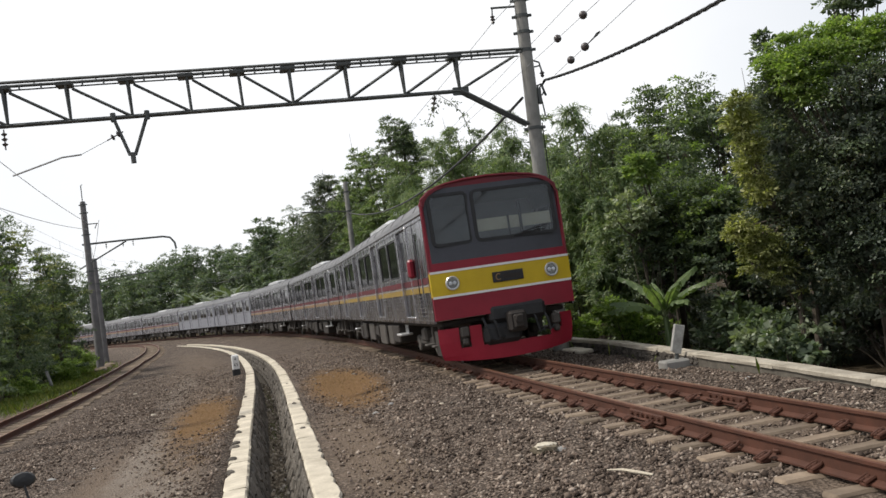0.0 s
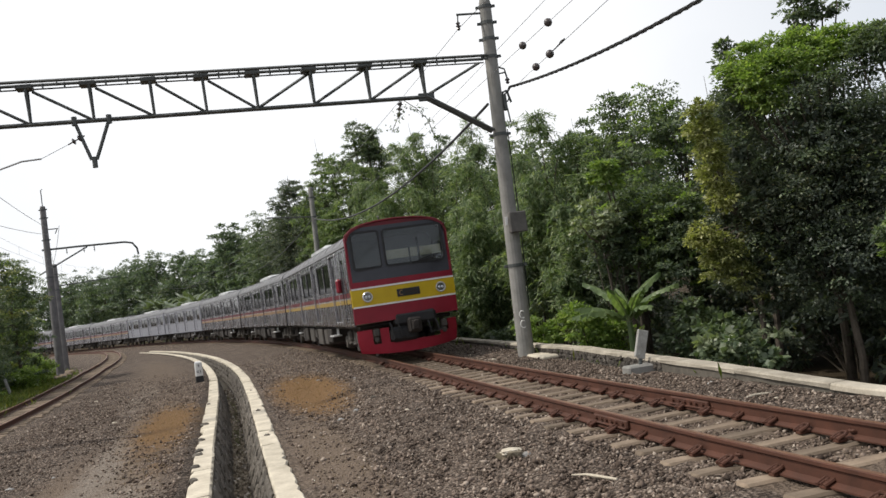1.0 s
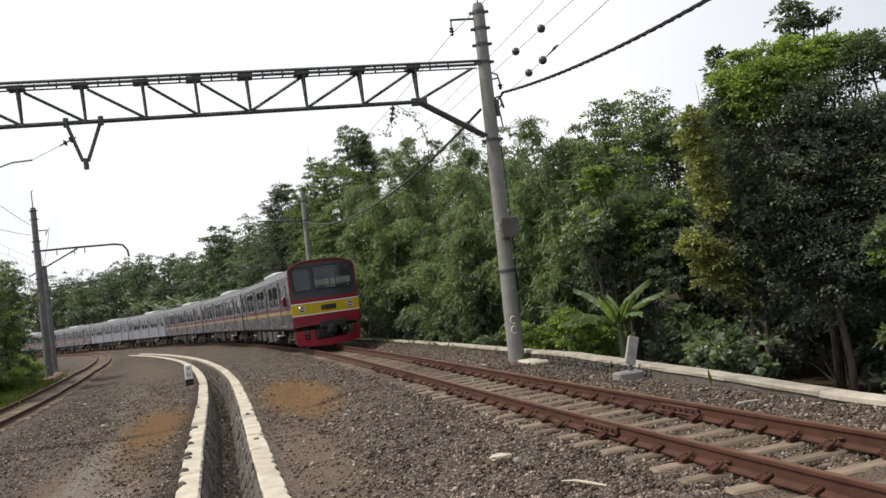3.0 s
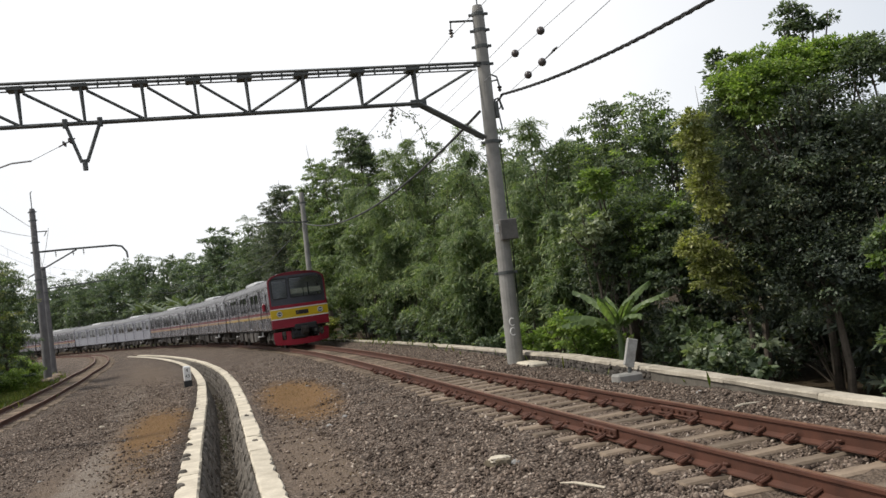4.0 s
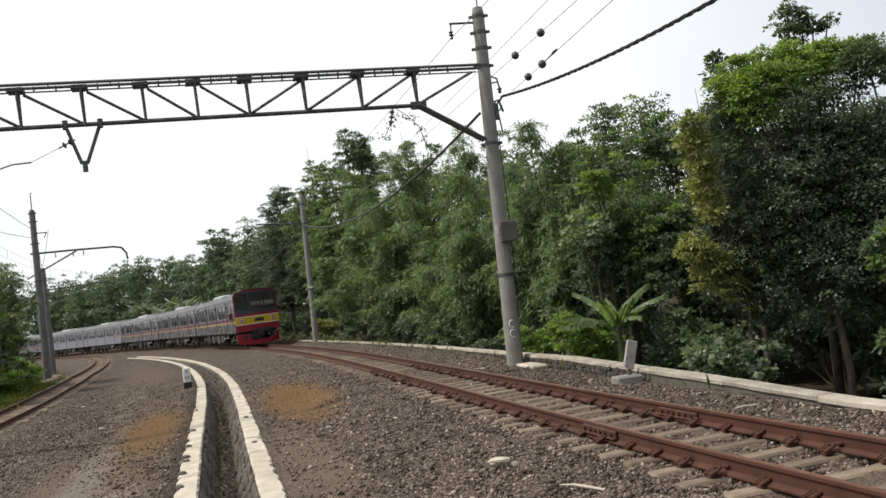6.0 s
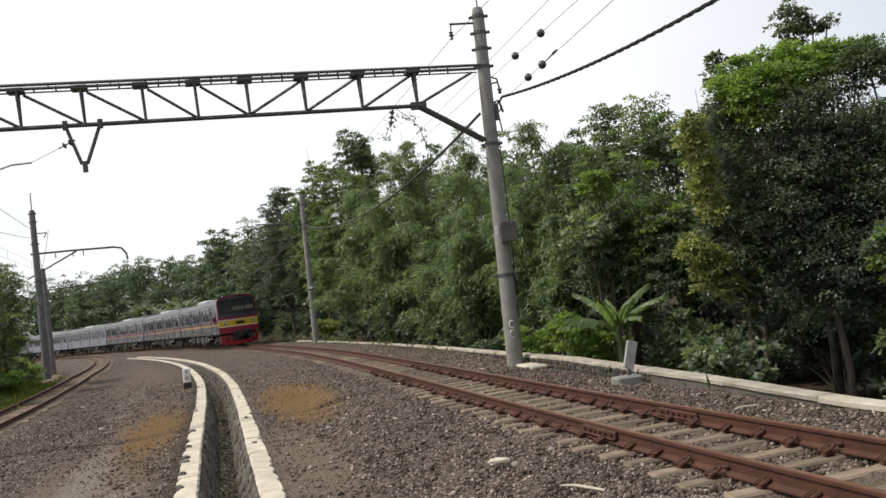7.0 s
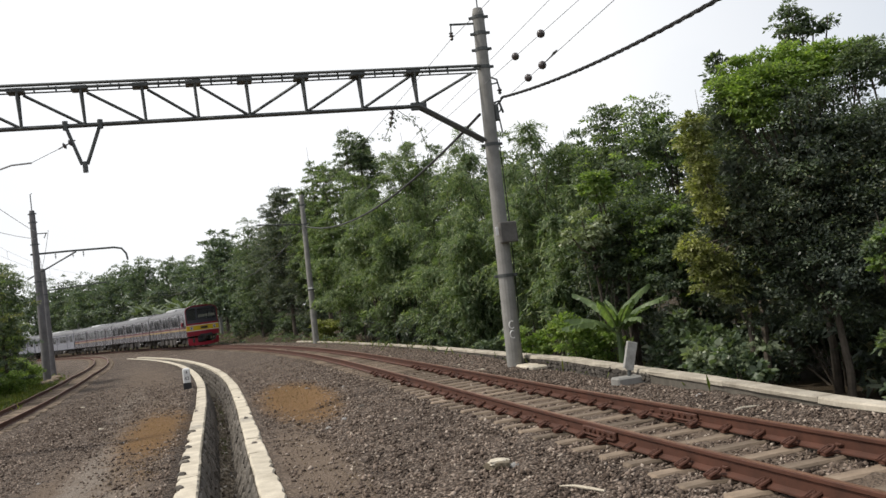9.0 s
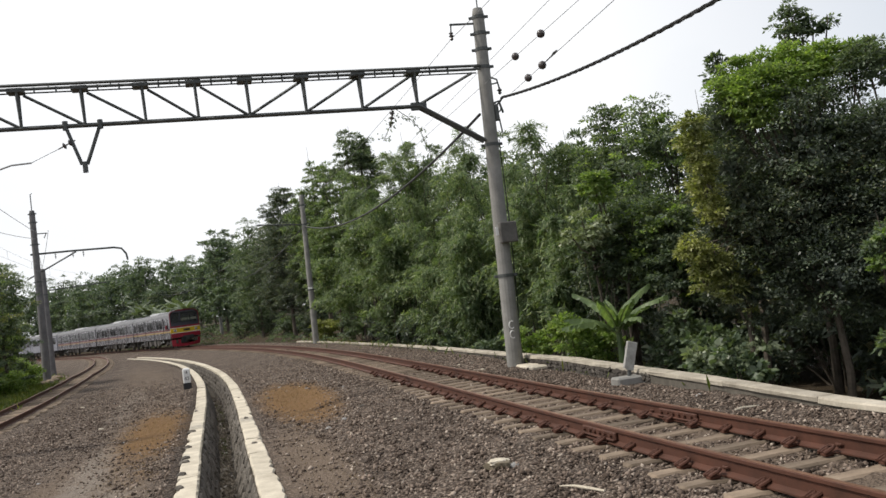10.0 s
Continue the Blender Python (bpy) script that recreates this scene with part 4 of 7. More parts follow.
def build_face(car):
    """The flat driving end: red frame, slate screen surround, yellow band, skirt."""
    def arch(x):
        return float(np.interp(abs(x), ROOF_X, (3.69, 3.67, 3.625, 3.565, 3.48, 3.38, 3.26)))
    xs = [-1.4, -1.33, -1.24, -0.86, -0.48, -0.38, 0.0, 0.4, 0.8, 1.22, 1.33, 1.4]
    zs = [1.02, 1.463, 1.943, 2.12, 2.45, 3.42, 3.55, 9]
    lift = lambda x, z: (x, face_y(x, min(z, 3.6)), min(z, arch(x)) if z < 9 else arch(x))
    glass = lambda x, z: 2.45 < z < 3.42 and (-1.24 < x < -0.48 or -0.38 < x < 1.22)
    slate = lambda x, z: 2.12 < z < 3.55 and abs(x) < 1.33
    front = thick(part("front_panel", cells(xs, zs, lambda x, z: not slate(x, z) and not 1.463 < z < 1.943 and z < 3.55, lift), car, "deep red painted front panel", M_RED), 0.04)
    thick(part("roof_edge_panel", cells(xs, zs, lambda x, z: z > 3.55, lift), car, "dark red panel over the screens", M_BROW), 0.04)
    thick(part("screen_surround", cells(xs, zs, lambda x, z: slate(x, z) and not glass(x, z), lift), car, "slate grey screen surround", M_SLATE), 0.04)
    thick(part("yellow_band", cells(xs, zs, lambda x, z: 1.463 < z < 1.943, lift), car, "yellow painted band", M_YELLOW), 0.05)
    for z in (1.463, 1.943):
        part("white_line", face_strip(z - 0.022, z + 0.022, 0.034), car, "white border line", M_WHITE)
    # brow over the screens and red corners on the sides
    pts = [(x, face_y(x, 3.5) - 0.03, arch(x)) for x in np.linspace(-1.36, 1.36, 17)]
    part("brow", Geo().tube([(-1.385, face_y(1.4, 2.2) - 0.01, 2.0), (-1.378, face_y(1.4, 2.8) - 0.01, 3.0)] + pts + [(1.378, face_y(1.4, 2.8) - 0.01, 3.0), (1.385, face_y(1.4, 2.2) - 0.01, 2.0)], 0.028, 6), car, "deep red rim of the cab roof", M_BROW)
    for sx in (-1, 1):
        part("corner_panel", Geo().loft([[(sx * 1.4, y, z0), (sx * 1.4, y, z1), (sx * 1.36, y, z1), (sx * 1.36, y, z0)] for y, z0, z1 in ((-9.92, 1.02, 3.24), (-9.8, 1.02, 3.2))]), car, mat=M_RED)
        part("corner_band", Geo().box((sx * 1.403, -9.86, 1.703), (0.012, 0.13, 0.47)), car, mat=M_YELLOW)
    rows = [[(x, y, z) for x, z in [(-q * 0.985, arch(q) - 0.0) for q in ROOF_X[::-1]] + [(q * 0.985, arch(q)) for q in ROOF_X[1:]]] for y in (-9.93, -9.8)]
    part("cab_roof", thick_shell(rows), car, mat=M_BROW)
    for xa, xb in ((-1.24, -0.48), (-0.38, 1.22)):
        cx, w = (xa + xb) / 2, xb - xa
        scr = part("windscreen", rounded_frame(w + 0.06, 1.03, 0.12, 0.06, 0.05), car, "black rubber windscreen frame", M_RUBBER, pose(cx, face_y(cx, 2.93) - 0.02, 2.935, 0, 0, 90) @ pose(0, 0, 0, 0, 2.6, 0))
        part("pane", Geo().box((0, 0, 0), (0.01, w, 0.97)), scr, mat=M_SCREEN).visible_shadow = False
    # Pale strip behind the lower part of the right screen
    part("pale_band", Geo().box((0.42, -9.9, 2.74), (1.5, 0.012, 0.24), 0.004), car, "pale band behind the windscreen", M_PALEBAND)
    part("control_desk", Geo().box((0, -9.45, 1.95), (2.5, 0.6, 0.9), 0.08), car, mat=M_SLATE)
    part("window_post", Geo().box((0.3, -9.93, 2.66), (0.035, 0.02, 0.44), 0.006).box((0.55, -9.93, 2.66), (0.05, 0.05, 0.9), 0.01), car, mat=M_RUBBER)
    part("wiper", Geo().tube([(0.3, -10.06, 2.4), (0.34, -10.06, 2.47), (0.98, -10.03, 2.52)], 0.012, 5).tube([(0.5, -10.045, 2.5), (1.05, -10.03, 2.6)], 0.014, 5), car, "black windscreen wiper at rest", M_RUBBER)
    for x in (-1.0, 1.0):
        y = face_y(x) - 0.03
        lamp = part("headlight", Geo().lathe([(0.13, 0.0), (0.14, -0.03), (0.125, -0.05), (0.105, -0.045), (0.1, 0.0)], (x, y, 1.705), 20, "Y"), car, "round chrome headlight", M_ACBOX, smooth=False)
        part("reflector", Geo().lathe([(0.1, -0.035), (0.07, -0.012), (0.02, -0.004)], (x, y, 1.705), 20, "Y"), lamp, mat=M_CHROME)
        for dx in (-0.042, 0.042):
            part("bulb", Geo().lathe([(0.04, -0.03), (0.034, -0.05), (0.012, -0.058)], (x + dx, y, 1.705), 12, "Y"), lamp, mat=M_LENS)
    plate = part("number_plate", Geo().box((0.1, -10.045, 1.7), (0.62, 0.02, 0.2), 0.012), car, "black plate with a pale curl and bar", M_RUBBER)
    part("plate_mark", Geo().tube([(-0.09 + 0.055 * math.cos(a), -10.06, 1.7 + 0.06 * math.sin(a)) for a in np.linspace(0.9, 5.4, 9)], 0.011, 5), plate, mat=M_ORANGE)
    part("plate_bar", Geo().box((0.17, -10.058, 1.7), (0.34, 0.008, 0.07)), plate, mat=M_UNDER)
    # skirt with its openings
    def sk(x, z):
        return (x * (1 - 0.12 * max(0, 0.55 - z)), -10.0 + 0.28 * abs(x / 1.35) ** 2.5 + (0.9 - z) * 0.08, z + (0.1 * (abs(x) / 1.35) ** 2 if z < 0.3 else 0))
    sx_ = [-1.36, -1.1, -0.98, -0.78, -0.68, -0.55, -0.2, 0.2, 0.6, 0.85, 1.1, 1.36]
    sz_ = [0.14, 0.3, 0.44, 0.56, 0.84]
    gap = lambda x, z: (-0.98 < x < -0.78 and z > 0.44) or (-0.55 < x < 0.85 and z > 0.44) or (0.85 < x < 1.1 and z > 0.56)
    thick(part("skirt", cells(sx_, sz_, lambda x, z: not gap(x, z), sk), car, "deep red snow-plough skirt with openings", M_REDDARK), 0.03)
    for sx in (-1, 1):
        part("side_gusset", Geo().box((sx * 1.28, -9.35, 0.55), (0.04, 0.7, 0.5), 0.02), car, mat=M_UNDER)
    part("front_coupler", Geo().tube([(0.1, -9.3, 0.82), (0.1, -10.15, 0.82)], 0.1, 10).box((0.1, -10.2, 0.82), (0.36, 0.28, 0.4), 0.05).box((0.1, -10.36, 0.82), (0.2, 0.1, 0.26), 0.03).lathe([(0.07, -0.12), (0.09, 0.0)], (0.1, -10.32, 0.86), 10, "Y"), car, "dark grimy coupler", M_UNDER)
    # Dark blocks stand in for the shade inside the coupler recess
    part("pocket_shade", Geo().box((0.2, -9.86, 1.0), (1.15, 0.4, 0.36), 0.08).box((-0.15, -9.9, 0.62), (0.75, 0.34, 0.4), 0.08), car, mat=M_RUBBER)
    for k, x in enumerate((-0.5, -0.3, 0.5, 0.72)):
        part("air_hose", Geo().tube([(x, -9.95, 0.95), (x + 0.02, -10.1, 0.8), (x + 0.06, -10.12, 0.55), (x + 0.16, -10.08, 0.5 + 0.04 * k)], 0.026, 6), car, "black air hose", M_RUBBER)
    for x in (-0.88, 0.97):
        part("skirt_lamp", Geo().box((x, -9.9, 0.74), (0.17, 0.16, 0.2), 0.03).box((x, -9.9, 0.56), (0.12, 0.12, 0.14), 0.03), car, "pale fitting in the skirt", M_UNDERLIGHT)
    part("roof_horn", Geo().lathe([(0.03, 0), (0.04, 0.2), (0.08, 0.28)], (-0.75, -9.3, 3.62), 10, "Y").box((-0.75, -9.2, 3.6), (0.1, 0.3, 0.08), 0.02), car, "pale roof horn", M_SILVERWHITE)
    part("antenna", Geo().tube([(-0.2, -8.9, 3.62), (-0.2, -8.9, 3.85), (-0.2, -8.75, 3.9)], 0.02, 6), car, mat=M_UNDERLIGHT)


def thick_shell(rings):
    g = Geo()
    n = len(rings[0])
    inner = [[(x * 0.97, y, z - 0.05) for x, y, z in r][::-1] for r in rings]
    return g.loft([a + b for a, b in zip(rings, inner)])


lead_car = build_car("lead_car", "stainless steel train car with red and yellow driving end", True, "striped")
mid_car = build_car("striped_car", "stainless steel train car with red and amber stripes", False, "striped")
pale_car = build_car("pale_car", "pale silver-white train car without stripes", False, "pale")
CARS = [lead_car, mid_car, copy_thing(mid_car, pose(0, 0, 0)), pale_car, copy_thing(pale_car, pose(0, 0, 0))] + [copy_thing(mid_car, pose(0, 0, 0)) for _ in range(3)]


def train_s(t):
    """How far along the line the driving end stands."""
    return 17.889 + 6.7865 * t + 0.0956 * t * t


def car_pose(front):
    a, b = line(front + 3.1, 0.03), line(front + 16.9, 0.03)
    mid, d = (a + b) / 2, b - a
    return pose(mid.x, mid.y, 0.0, 0, -math.degrees(CANT), math.degrees(math.atan2(-d.x, d.y)))


def motions():
    for k, car in enumerate(CARS):
        walk(car, [(0.5 * i, car_pose(train_s(0.5 * i) + 20.0 * k)) for i in range(21)])
        for bogie in [o for o in car.children if o.name.startswith("bogie")]:
            for ws in [o for o in bogie.children if o.name.startswith("wheelset")]:
                y = ws.location.y
                start = train_s(0)
                walk(ws, [(i / 15, pose(0, y, 0.43, -math.degrees((train_s(i / 15) - start) / 0.43))) for i in range(151)])


# ---- masts, portal beam and wires ----
def mast(name, label, base, top, r0, r1, bands=(), mat=None):
    """A tapered spun-concrete mast with steel bands."""
    b, t = Vector(base), Vector(top)
    m = thing(name, label, "mast", group="overhead line masts")
    m.location = b
    d = t - b
    part("shaft", Geo().tube([d * k for k in (-0.04, 0, 0.25, 0.5, 0.75, 0.985, 1.0)], [r0, r0, r0 + (r1 - r0) * 0.25, (r0 + r1) / 2, r0 + (r1 - r0) * 0.75, r1, r1 * 0.8], 16), m, mat=mat or M_CONCRETE, smooth=False)
    for f in bands:
        r = r0 + (r1 - r0) * f
        band = part("band", Geo().tube([d * f - d.normalized() * 0.04, d * f + d.normalized() * 0.04], r + 0.014, 16), m, mat=M_IRON)
        part("lug", Geo().box(d * f + Vector((r + 0.05, 0, 0)), (0.09, 0.05, 0.07), 0.01).box(d * f - Vector((r + 0.05, 0, 0)), (0.09, 0.05, 0.07), 0.01), band, mat=M_IRON)
    return m


def bar(a, b, r=0.03, n=4):
    return Geo().tube([a, b], r, n)


BEAM_A = math.radians(14.3)
AL = Vector((-math.cos(BEAM_A), -math.sin(BEAM_A), 0))
AC_ = Vector((-math.sin(BEAM_A), math.cos(BEAM_A), 0))
NEAR_BASE = Vector((1.39, 22.83, -0.35))
NEAR_TOP = Vector((1.56, 22.82, 8.57))
near_mast = mast("near_mast", "tall tapered concrete mast leaning slightly, with steel bands", NEAR_BASE, NEAR_TOP, 0.2, 0.145, (0.26, 0.62, 0.835, 0.885, 0.93, 0.975))
AX = NEAR_TOP - NEAR_BASE


def on_mast(z):
    return AX * ((z + 0.35) / AX.z)


part("lightning_rod", Geo().tube([on_mast(8.5), on_mast(9.3)], 0.018, 6), near_mast, mat=M_IRON)
p = on_mast(8.2)
arm = part("top_arm", Geo().tube([p, p + AL * 0.75], 0.028, 6).tube([p + AL * 0.72, p + AL * 0.74 - Vector((0, 0, 0.2))], 0.02, 6), near_mast, "short steel bracket arm", M_IRON)
part("insulator", Geo().lathe([(0.02, 0), (0.06, -0.03), (0.03, -0.07), (0.065, -0.1), (0.03, -0.14), (0.05, -0.18), (0.01, -0.22)], p + AL * 0.74 - Vector((0, 0, 0.18)), 10), arm, mat=M_INSUL)
p = on_mast(6.9)
arm = part("side_arm", Geo().tube([p, p - AL * 0.3 - Vector((0, 0, 0.12)), p - AL * 0.34 - Vector((0, 0, 0.35))], 0.022, 6).tube([p - Vector((0, 0, 0.25)), p - AL * 0.32 - Vector((0, 0, 0.2))], 0.02, 6), near_mast, mat=M_IRON)
part("insulator", Geo().lathe([(0.02, 0), (0.07, -0.05), (0.03, -0.08), (0.05, -0.12), (0.01, -0.16)], p - AL * 0.34 - Vector((0, 0, 0.34)), 10), arm, mat=M_INSUL)
p = on_mast(5.95)
tens = part("cable_clamp", Geo().box(p - AL * 0.2 - AC_ * 0.05, (0.1, 0.14, 0.4), 0.02).tube([p - AL * 0.25, p - AL * 0.3 - Vector((0, 0, 0.5))], 0.02, 6).tube([p - AL * 0.3 + Vector((0, 0, 0.3)), p - AL * 0.38], 0.03, 6).tube([p + Vector((0, 0, 0.2)), p - AL * 0.3 + Vector((0, 0, 0.3))], 0.02, 6), near_mast, "steel cable tensioning clamp", M_IRON)
part("tension_wheel", Geo().tube([p - AL * (0.24 + 0.08 * math.cos(a)) - AC_ * 0.06 + Vector((0, 0, 0.14 + 0.13 * math.sin(a))) for a in np.linspace(0, 2 * math.pi, 13)], 0.018, 5).tube([p - AL * 0.1, p - AL * 0.24 + Vector((0, 0, 0.02))], 0.025, 6), near_mast, mat=M_IRON)
part("cable_tail", Geo().tube([p - AL * 0.22 + Vector((0, 0, 0.2)), p - AL * 0.3 + Vector((0.02, -0.03, 0.26)), p - AL * 0.28 + Vector((0.1, -0.1, 0.35))], [0.016, 0.024, 0.034], 7), near_mast, "tapered end of the power cable", M_CABLE)
p = on_mast(3.0)
box = part("switch_box", Geo().box(p - AL * 0.1 - AC_ * 0.24, (0.42, 0.16, 0.5), 0.02, pose(0, 0, 0, 0, 0, 14)).box(p - AL * 0.1 - AC_ * 0.26 + Vector((0, 0, 0.08)), (0.46, 0.06, 0.03), 0.008, pose(0, 0, 0, 0, 0, 14)), near_mast, "grey weathered junction box", M_BOXGREY)
part("tag", Geo().box(p + AL * 0.16 - AC_ * 0.2 + Vector((0, 0, 0.05)), (0.07, 0.02, 0.2), 0.005), near_mast, "small white tag", M_WHITE)
part("conduit", Geo().tube([on_mast(5.3) - AL * 0.2, on_mast(3.2) - AL * 0.24, on_mast(0.9) - AL * 0.22], 0.014, 5), near_mast, mat=M_CABLE)
for z in (0.55, 0.78):
    q = on_mast(z) - AC_ * 0.19 + AL * 0.04
    part("paint_mark", Geo().tube([q + AL * 0.07 * math.cos(a) + Vector((0, 0, 0.09 * math.sin(a))) for a in np.linspace(-2.2, 2.2, 9)], 0.012, 4), near_mast, "faded white paint mark", M_WHITE)
tagged(part("mast_footing", Geo().box(line(21.2, 2.5, -0.23), (0.5, 1.2, 0.1), 0.03, pose(0, 0, 0, 0, 0, 14)), mat=M_COPING), "pale concrete mast footing slab", "footing")

# the lattice beam across both tracks
beam = thing("portal_beam", "dark steel lattice beam spanning both tracks", "lattice beam")
BEAM_END = 15.6


def beam_at(l, z, c=0.0):
    return Vector((NEAR_BASE.x, NEAR_BASE.y, 0)) + AL * l + AC_ * c + Vector((0, 0, z - 0.03 + 0.013 * l))


for c in (-0.17, 0.17):
    part("top_chord", bar(beam_at(0.0, 7.15, c), beam_at(BEAM_END, 7.2, c), 0.036), beam, mat=M_IRON)
    part("lower_flange", bar(beam_at(0.0, 7.06, c), beam_at(BEAM_END, 7.11, c), 0.018), beam, mat=M_IRON)
part("bottom_chord", bar(beam_at(1.5, 6.27), beam_at(BEAM_END, 6.27), 0.05), beam, mat=M_IRON)
nodes = [1.62, 2.96, 4.29, 5.59, 6.74, 7.89, 9.18, 10.49, 11.8, 13.1, 14.4]
for k, l in enumerate(nodes):
    for c in (-0.15, 0.15):
        part("post", bar(beam_at(l, 6.27), beam_at(l + 0.02, 7.09, c), 0.034), beam, mat=M_IRON)
    if k <= 3:
        part("diagonal", bar(beam_at(l, 6.29), beam_at(l - (1.25 if k else 1.45), 7.02), 0.034), beam, mat=M_IRON)
    if k >= 4:
        part("diagonal", bar(beam_at(l - 0.1, 7.0), beam_at(nodes[k - 1] + 0.05, 6.3), 0.034), beam, mat=M_IRON)
    part("gusset", Geo().box(beam_at(l + 0.05, 7.09), (0.34, 0.36, 0.09), 0.01, pose(0, 0, 0, 0, 0, 14.3)), beam, mat=M_IRON)
    for q in (0.35, 0.8):
        part("batten", bar(beam_at(l - q, 7.0, -0.17), beam_at(l - q, 7.13, -0.17), 0.02), beam, mat=M_IRON)
    part("stud", bar(beam_at(l - 0.6, 7.15, 0.17), beam_at(l - 0.6, 7.25, 0.17), 0.015), beam, mat=M_IRON)
for c in (-0.1, 0.1):
    part("knee_brace", bar(beam_at(1.62, 6.27, c), beam_at(0.05, 5.32, c), 0.045), beam, "sloping knee brace", M_IRON)
part("knee_plate", Geo().box(beam_at(1.6, 6.27), (0.4, 0.05, 0.2), 0.02, pose(0, 0, 0, 0, 0, 14.3)), beam, mat=M_IRON)
for a, b in ((9.59, 9.33), (8.88, 9.22)):
    part("drop_bracket", bar(beam_at(a, 6.25), beam_at(b, 5.4), 0.04, 6), beam, "hanging V bracket", M_IRON)
part("bracket_foot", Geo().tube([beam_at(9.27, 5.46), beam_at(9.27, 5.22)], 0.06, 8), beam, mat=M_IRON)
for a in (9.6, 8.87):
    part("hanger", Geo().tube([beam_at(a, 6.38), beam_at(a, 6.18)], 0.06, 6), beam, mat=M_IRON)
far_end = beam_at(BEAM_END, 0)
mast("end_mast", "concrete mast carrying the far end of the beam", (far_end.x, far_end.y, -0.62), (far_end.x, far_end.y, 8.8), 0.2, 0.145, (0.8, 0.9))


def disc_string(a, b, n=3, r=0.07):
    a, b = Vector(a), Vector(b)
    g = Geo().tube([a, b], 0.016, 6)
    d = (b - a).normalized()
    for k in range(n):
        c = a.lerp(b, (k + 1) / (n + 1))
        g.tube([c - d * 0.04, c - d * 0.01, c + d * 0.025], [r * 0.4, r, r * 0.5], 10)
    return g


def wire(name, label, points, r, mat, sag=0.0, n=18):
    """A hanging wire through the given points."""
    pts = [Vector(q) for q in points]
    out = []
    for a, b in zip(pts, pts[1:]):
        for k in range(n):
            f = k / n
            out.append(a.lerp(b, f) - Vector((0, 0, sag * 4 * f * (1 - f))))
    out.append(pts[-1])
    return tagged(part(name, Geo().tube(out, r, 6), mat=mat), label, "wire")


# masts along the curve
MID_BASE, MID_TOP = Vector((-8.14, 55.97, -0.12)), Vector((-8.03, 55.99, 8.79))
mid_mast = mast("curve_mast", "pale concrete mast beside the curving track", MID_BASE, MID_TOP, 0.19, 0.14, (0.36, 0.8, 0.93))
part("plate", Geo().box((MID_TOP - MID_BASE) * 0.37 - Vector((0, 0.2, 0)), (0.28, 0.02, 0.12), 0.01), mid_mast, "small white plate", M_WHITE)
part("crossarm", bar((MID_TOP - MID_BASE) * 0.8, (MID_TOP - MID_BASE) * 0.8 + Vector((-2.6, -1.0, 0.2)), 0.04, 6), mid_mast, mat=M_IRON)
FAR_BASE = Vector((-25.4, 104.3, 0.1))
for base, top, r in ((FAR_BASE, FAR_BASE + Vector((-0.1, 0, 8.4)), 0.19), (Vector((-45.5, 142.9, 0.3)), Vector((-45.6, 142.9, 10.3)), 0.2), (Vector((-68.5, 174.0, 0.3)), Vector((-68.6, 174, 9.6)), 0.2)):
    m = mast("far_mast", "pale concrete mast far along the curve", base, top, r, 0.14, (0.8, 0.92))
    part("crossarm", bar((top - base) * 0.82, (top - base) * 0.82 + Vector((-2.8, -1.4, 0.2)), 0.04, 6), m, mat=M_IRON)

# masts of the side track, with swan-neck arms
SB, STP = Vector((-24.59, 56.81, -0.45)), Vector((-24.53, 56.83, 9.95))
side_mast = mast("side_mast", "grey concrete mast with a curved tubular arm beside the side track", SB, STP, 0.24, 0.17, (0.58, 0.8, 0.93, 0.98), M_DARKCONC)
part("rod", Geo().tube([STP - SB, STP - SB + Vector((0, 0, 1.0)), STP - SB + Vector((0.1, 0, 1.05))], 0.03, 6), side_mast, mat=M_IRON)
h = (STP - SB) * 0.743
out = Vector((0.93, 0.36, 0))
part("swan_arm", Geo().tube([h - out * 0.3, h + out * 2.0 + Vector((0, 0, 0.02)), h + out * 4.5, h + out * 4.95 - Vector((0, 0, 0.1)), h + out * 5.2 - Vector((0, 0, 0.45)), h + out * 5.25 - Vector((0, 0, 0.85))], 0.06, 8), side_mast, "curved tubular bracket arm", M_IRON)
part("stay", bar(h - Vector((0, 0, 1.5)) - out * 0.6, h + out * 2.3 - Vector((0, 0, 0.05)), 0.05, 6), side_mast, "sloping stay tube", M_IRON)
for l, dz in ((1.1, -0.05), (2.1, -0.05), (2.7, -0.05)):
    part("insulator", disc_string(h + out * l, h + out * l + Vector((0, 0, -0.35 + dz)), 2, 0.06), side_mast, mat=M_INSUL)
h2 = (STP - SB) * 0.862
part("upper_arm", Geo().tube([h2, h2 + out * 0.75], 0.035, 6).tube([h2 + out * 0.7, h2 + out * 0.55 - Vector((0, 0, 0.3))], 0.03, 6), side_mast, mat=M_IRON)
S2B = Vector((-30.6, 71.8, -0.4))
m2 = mast("second_side_mast", "grey concrete mast behind the side track", S2B, S2B + Vector((0, 0, 8.0)), 0.24, 0.17, (0.75, 0.9), M_DARKCONC)
part("arm", bar(Vector((0, 0, 6.3)), Vector((0, 0, 6.5)) + out * 4.5, 0.05, 6), m2, mat=M_IRON)
S3B = Vector((-39.5, 82.5, -0.5))
m3 = mast("third_side_mast", "thin grey mast by the trees", S3B, S3B + Vector((0, 0, 8.2)), 0.24, 0.17, (0.85, 0.93), M_OLDCONC)
part("arm", bar(Vector((0, 0, 5.9)), Vector((0.7, 0.2, 5.9)), 0.04, 6), m3, mat=M_IRON)

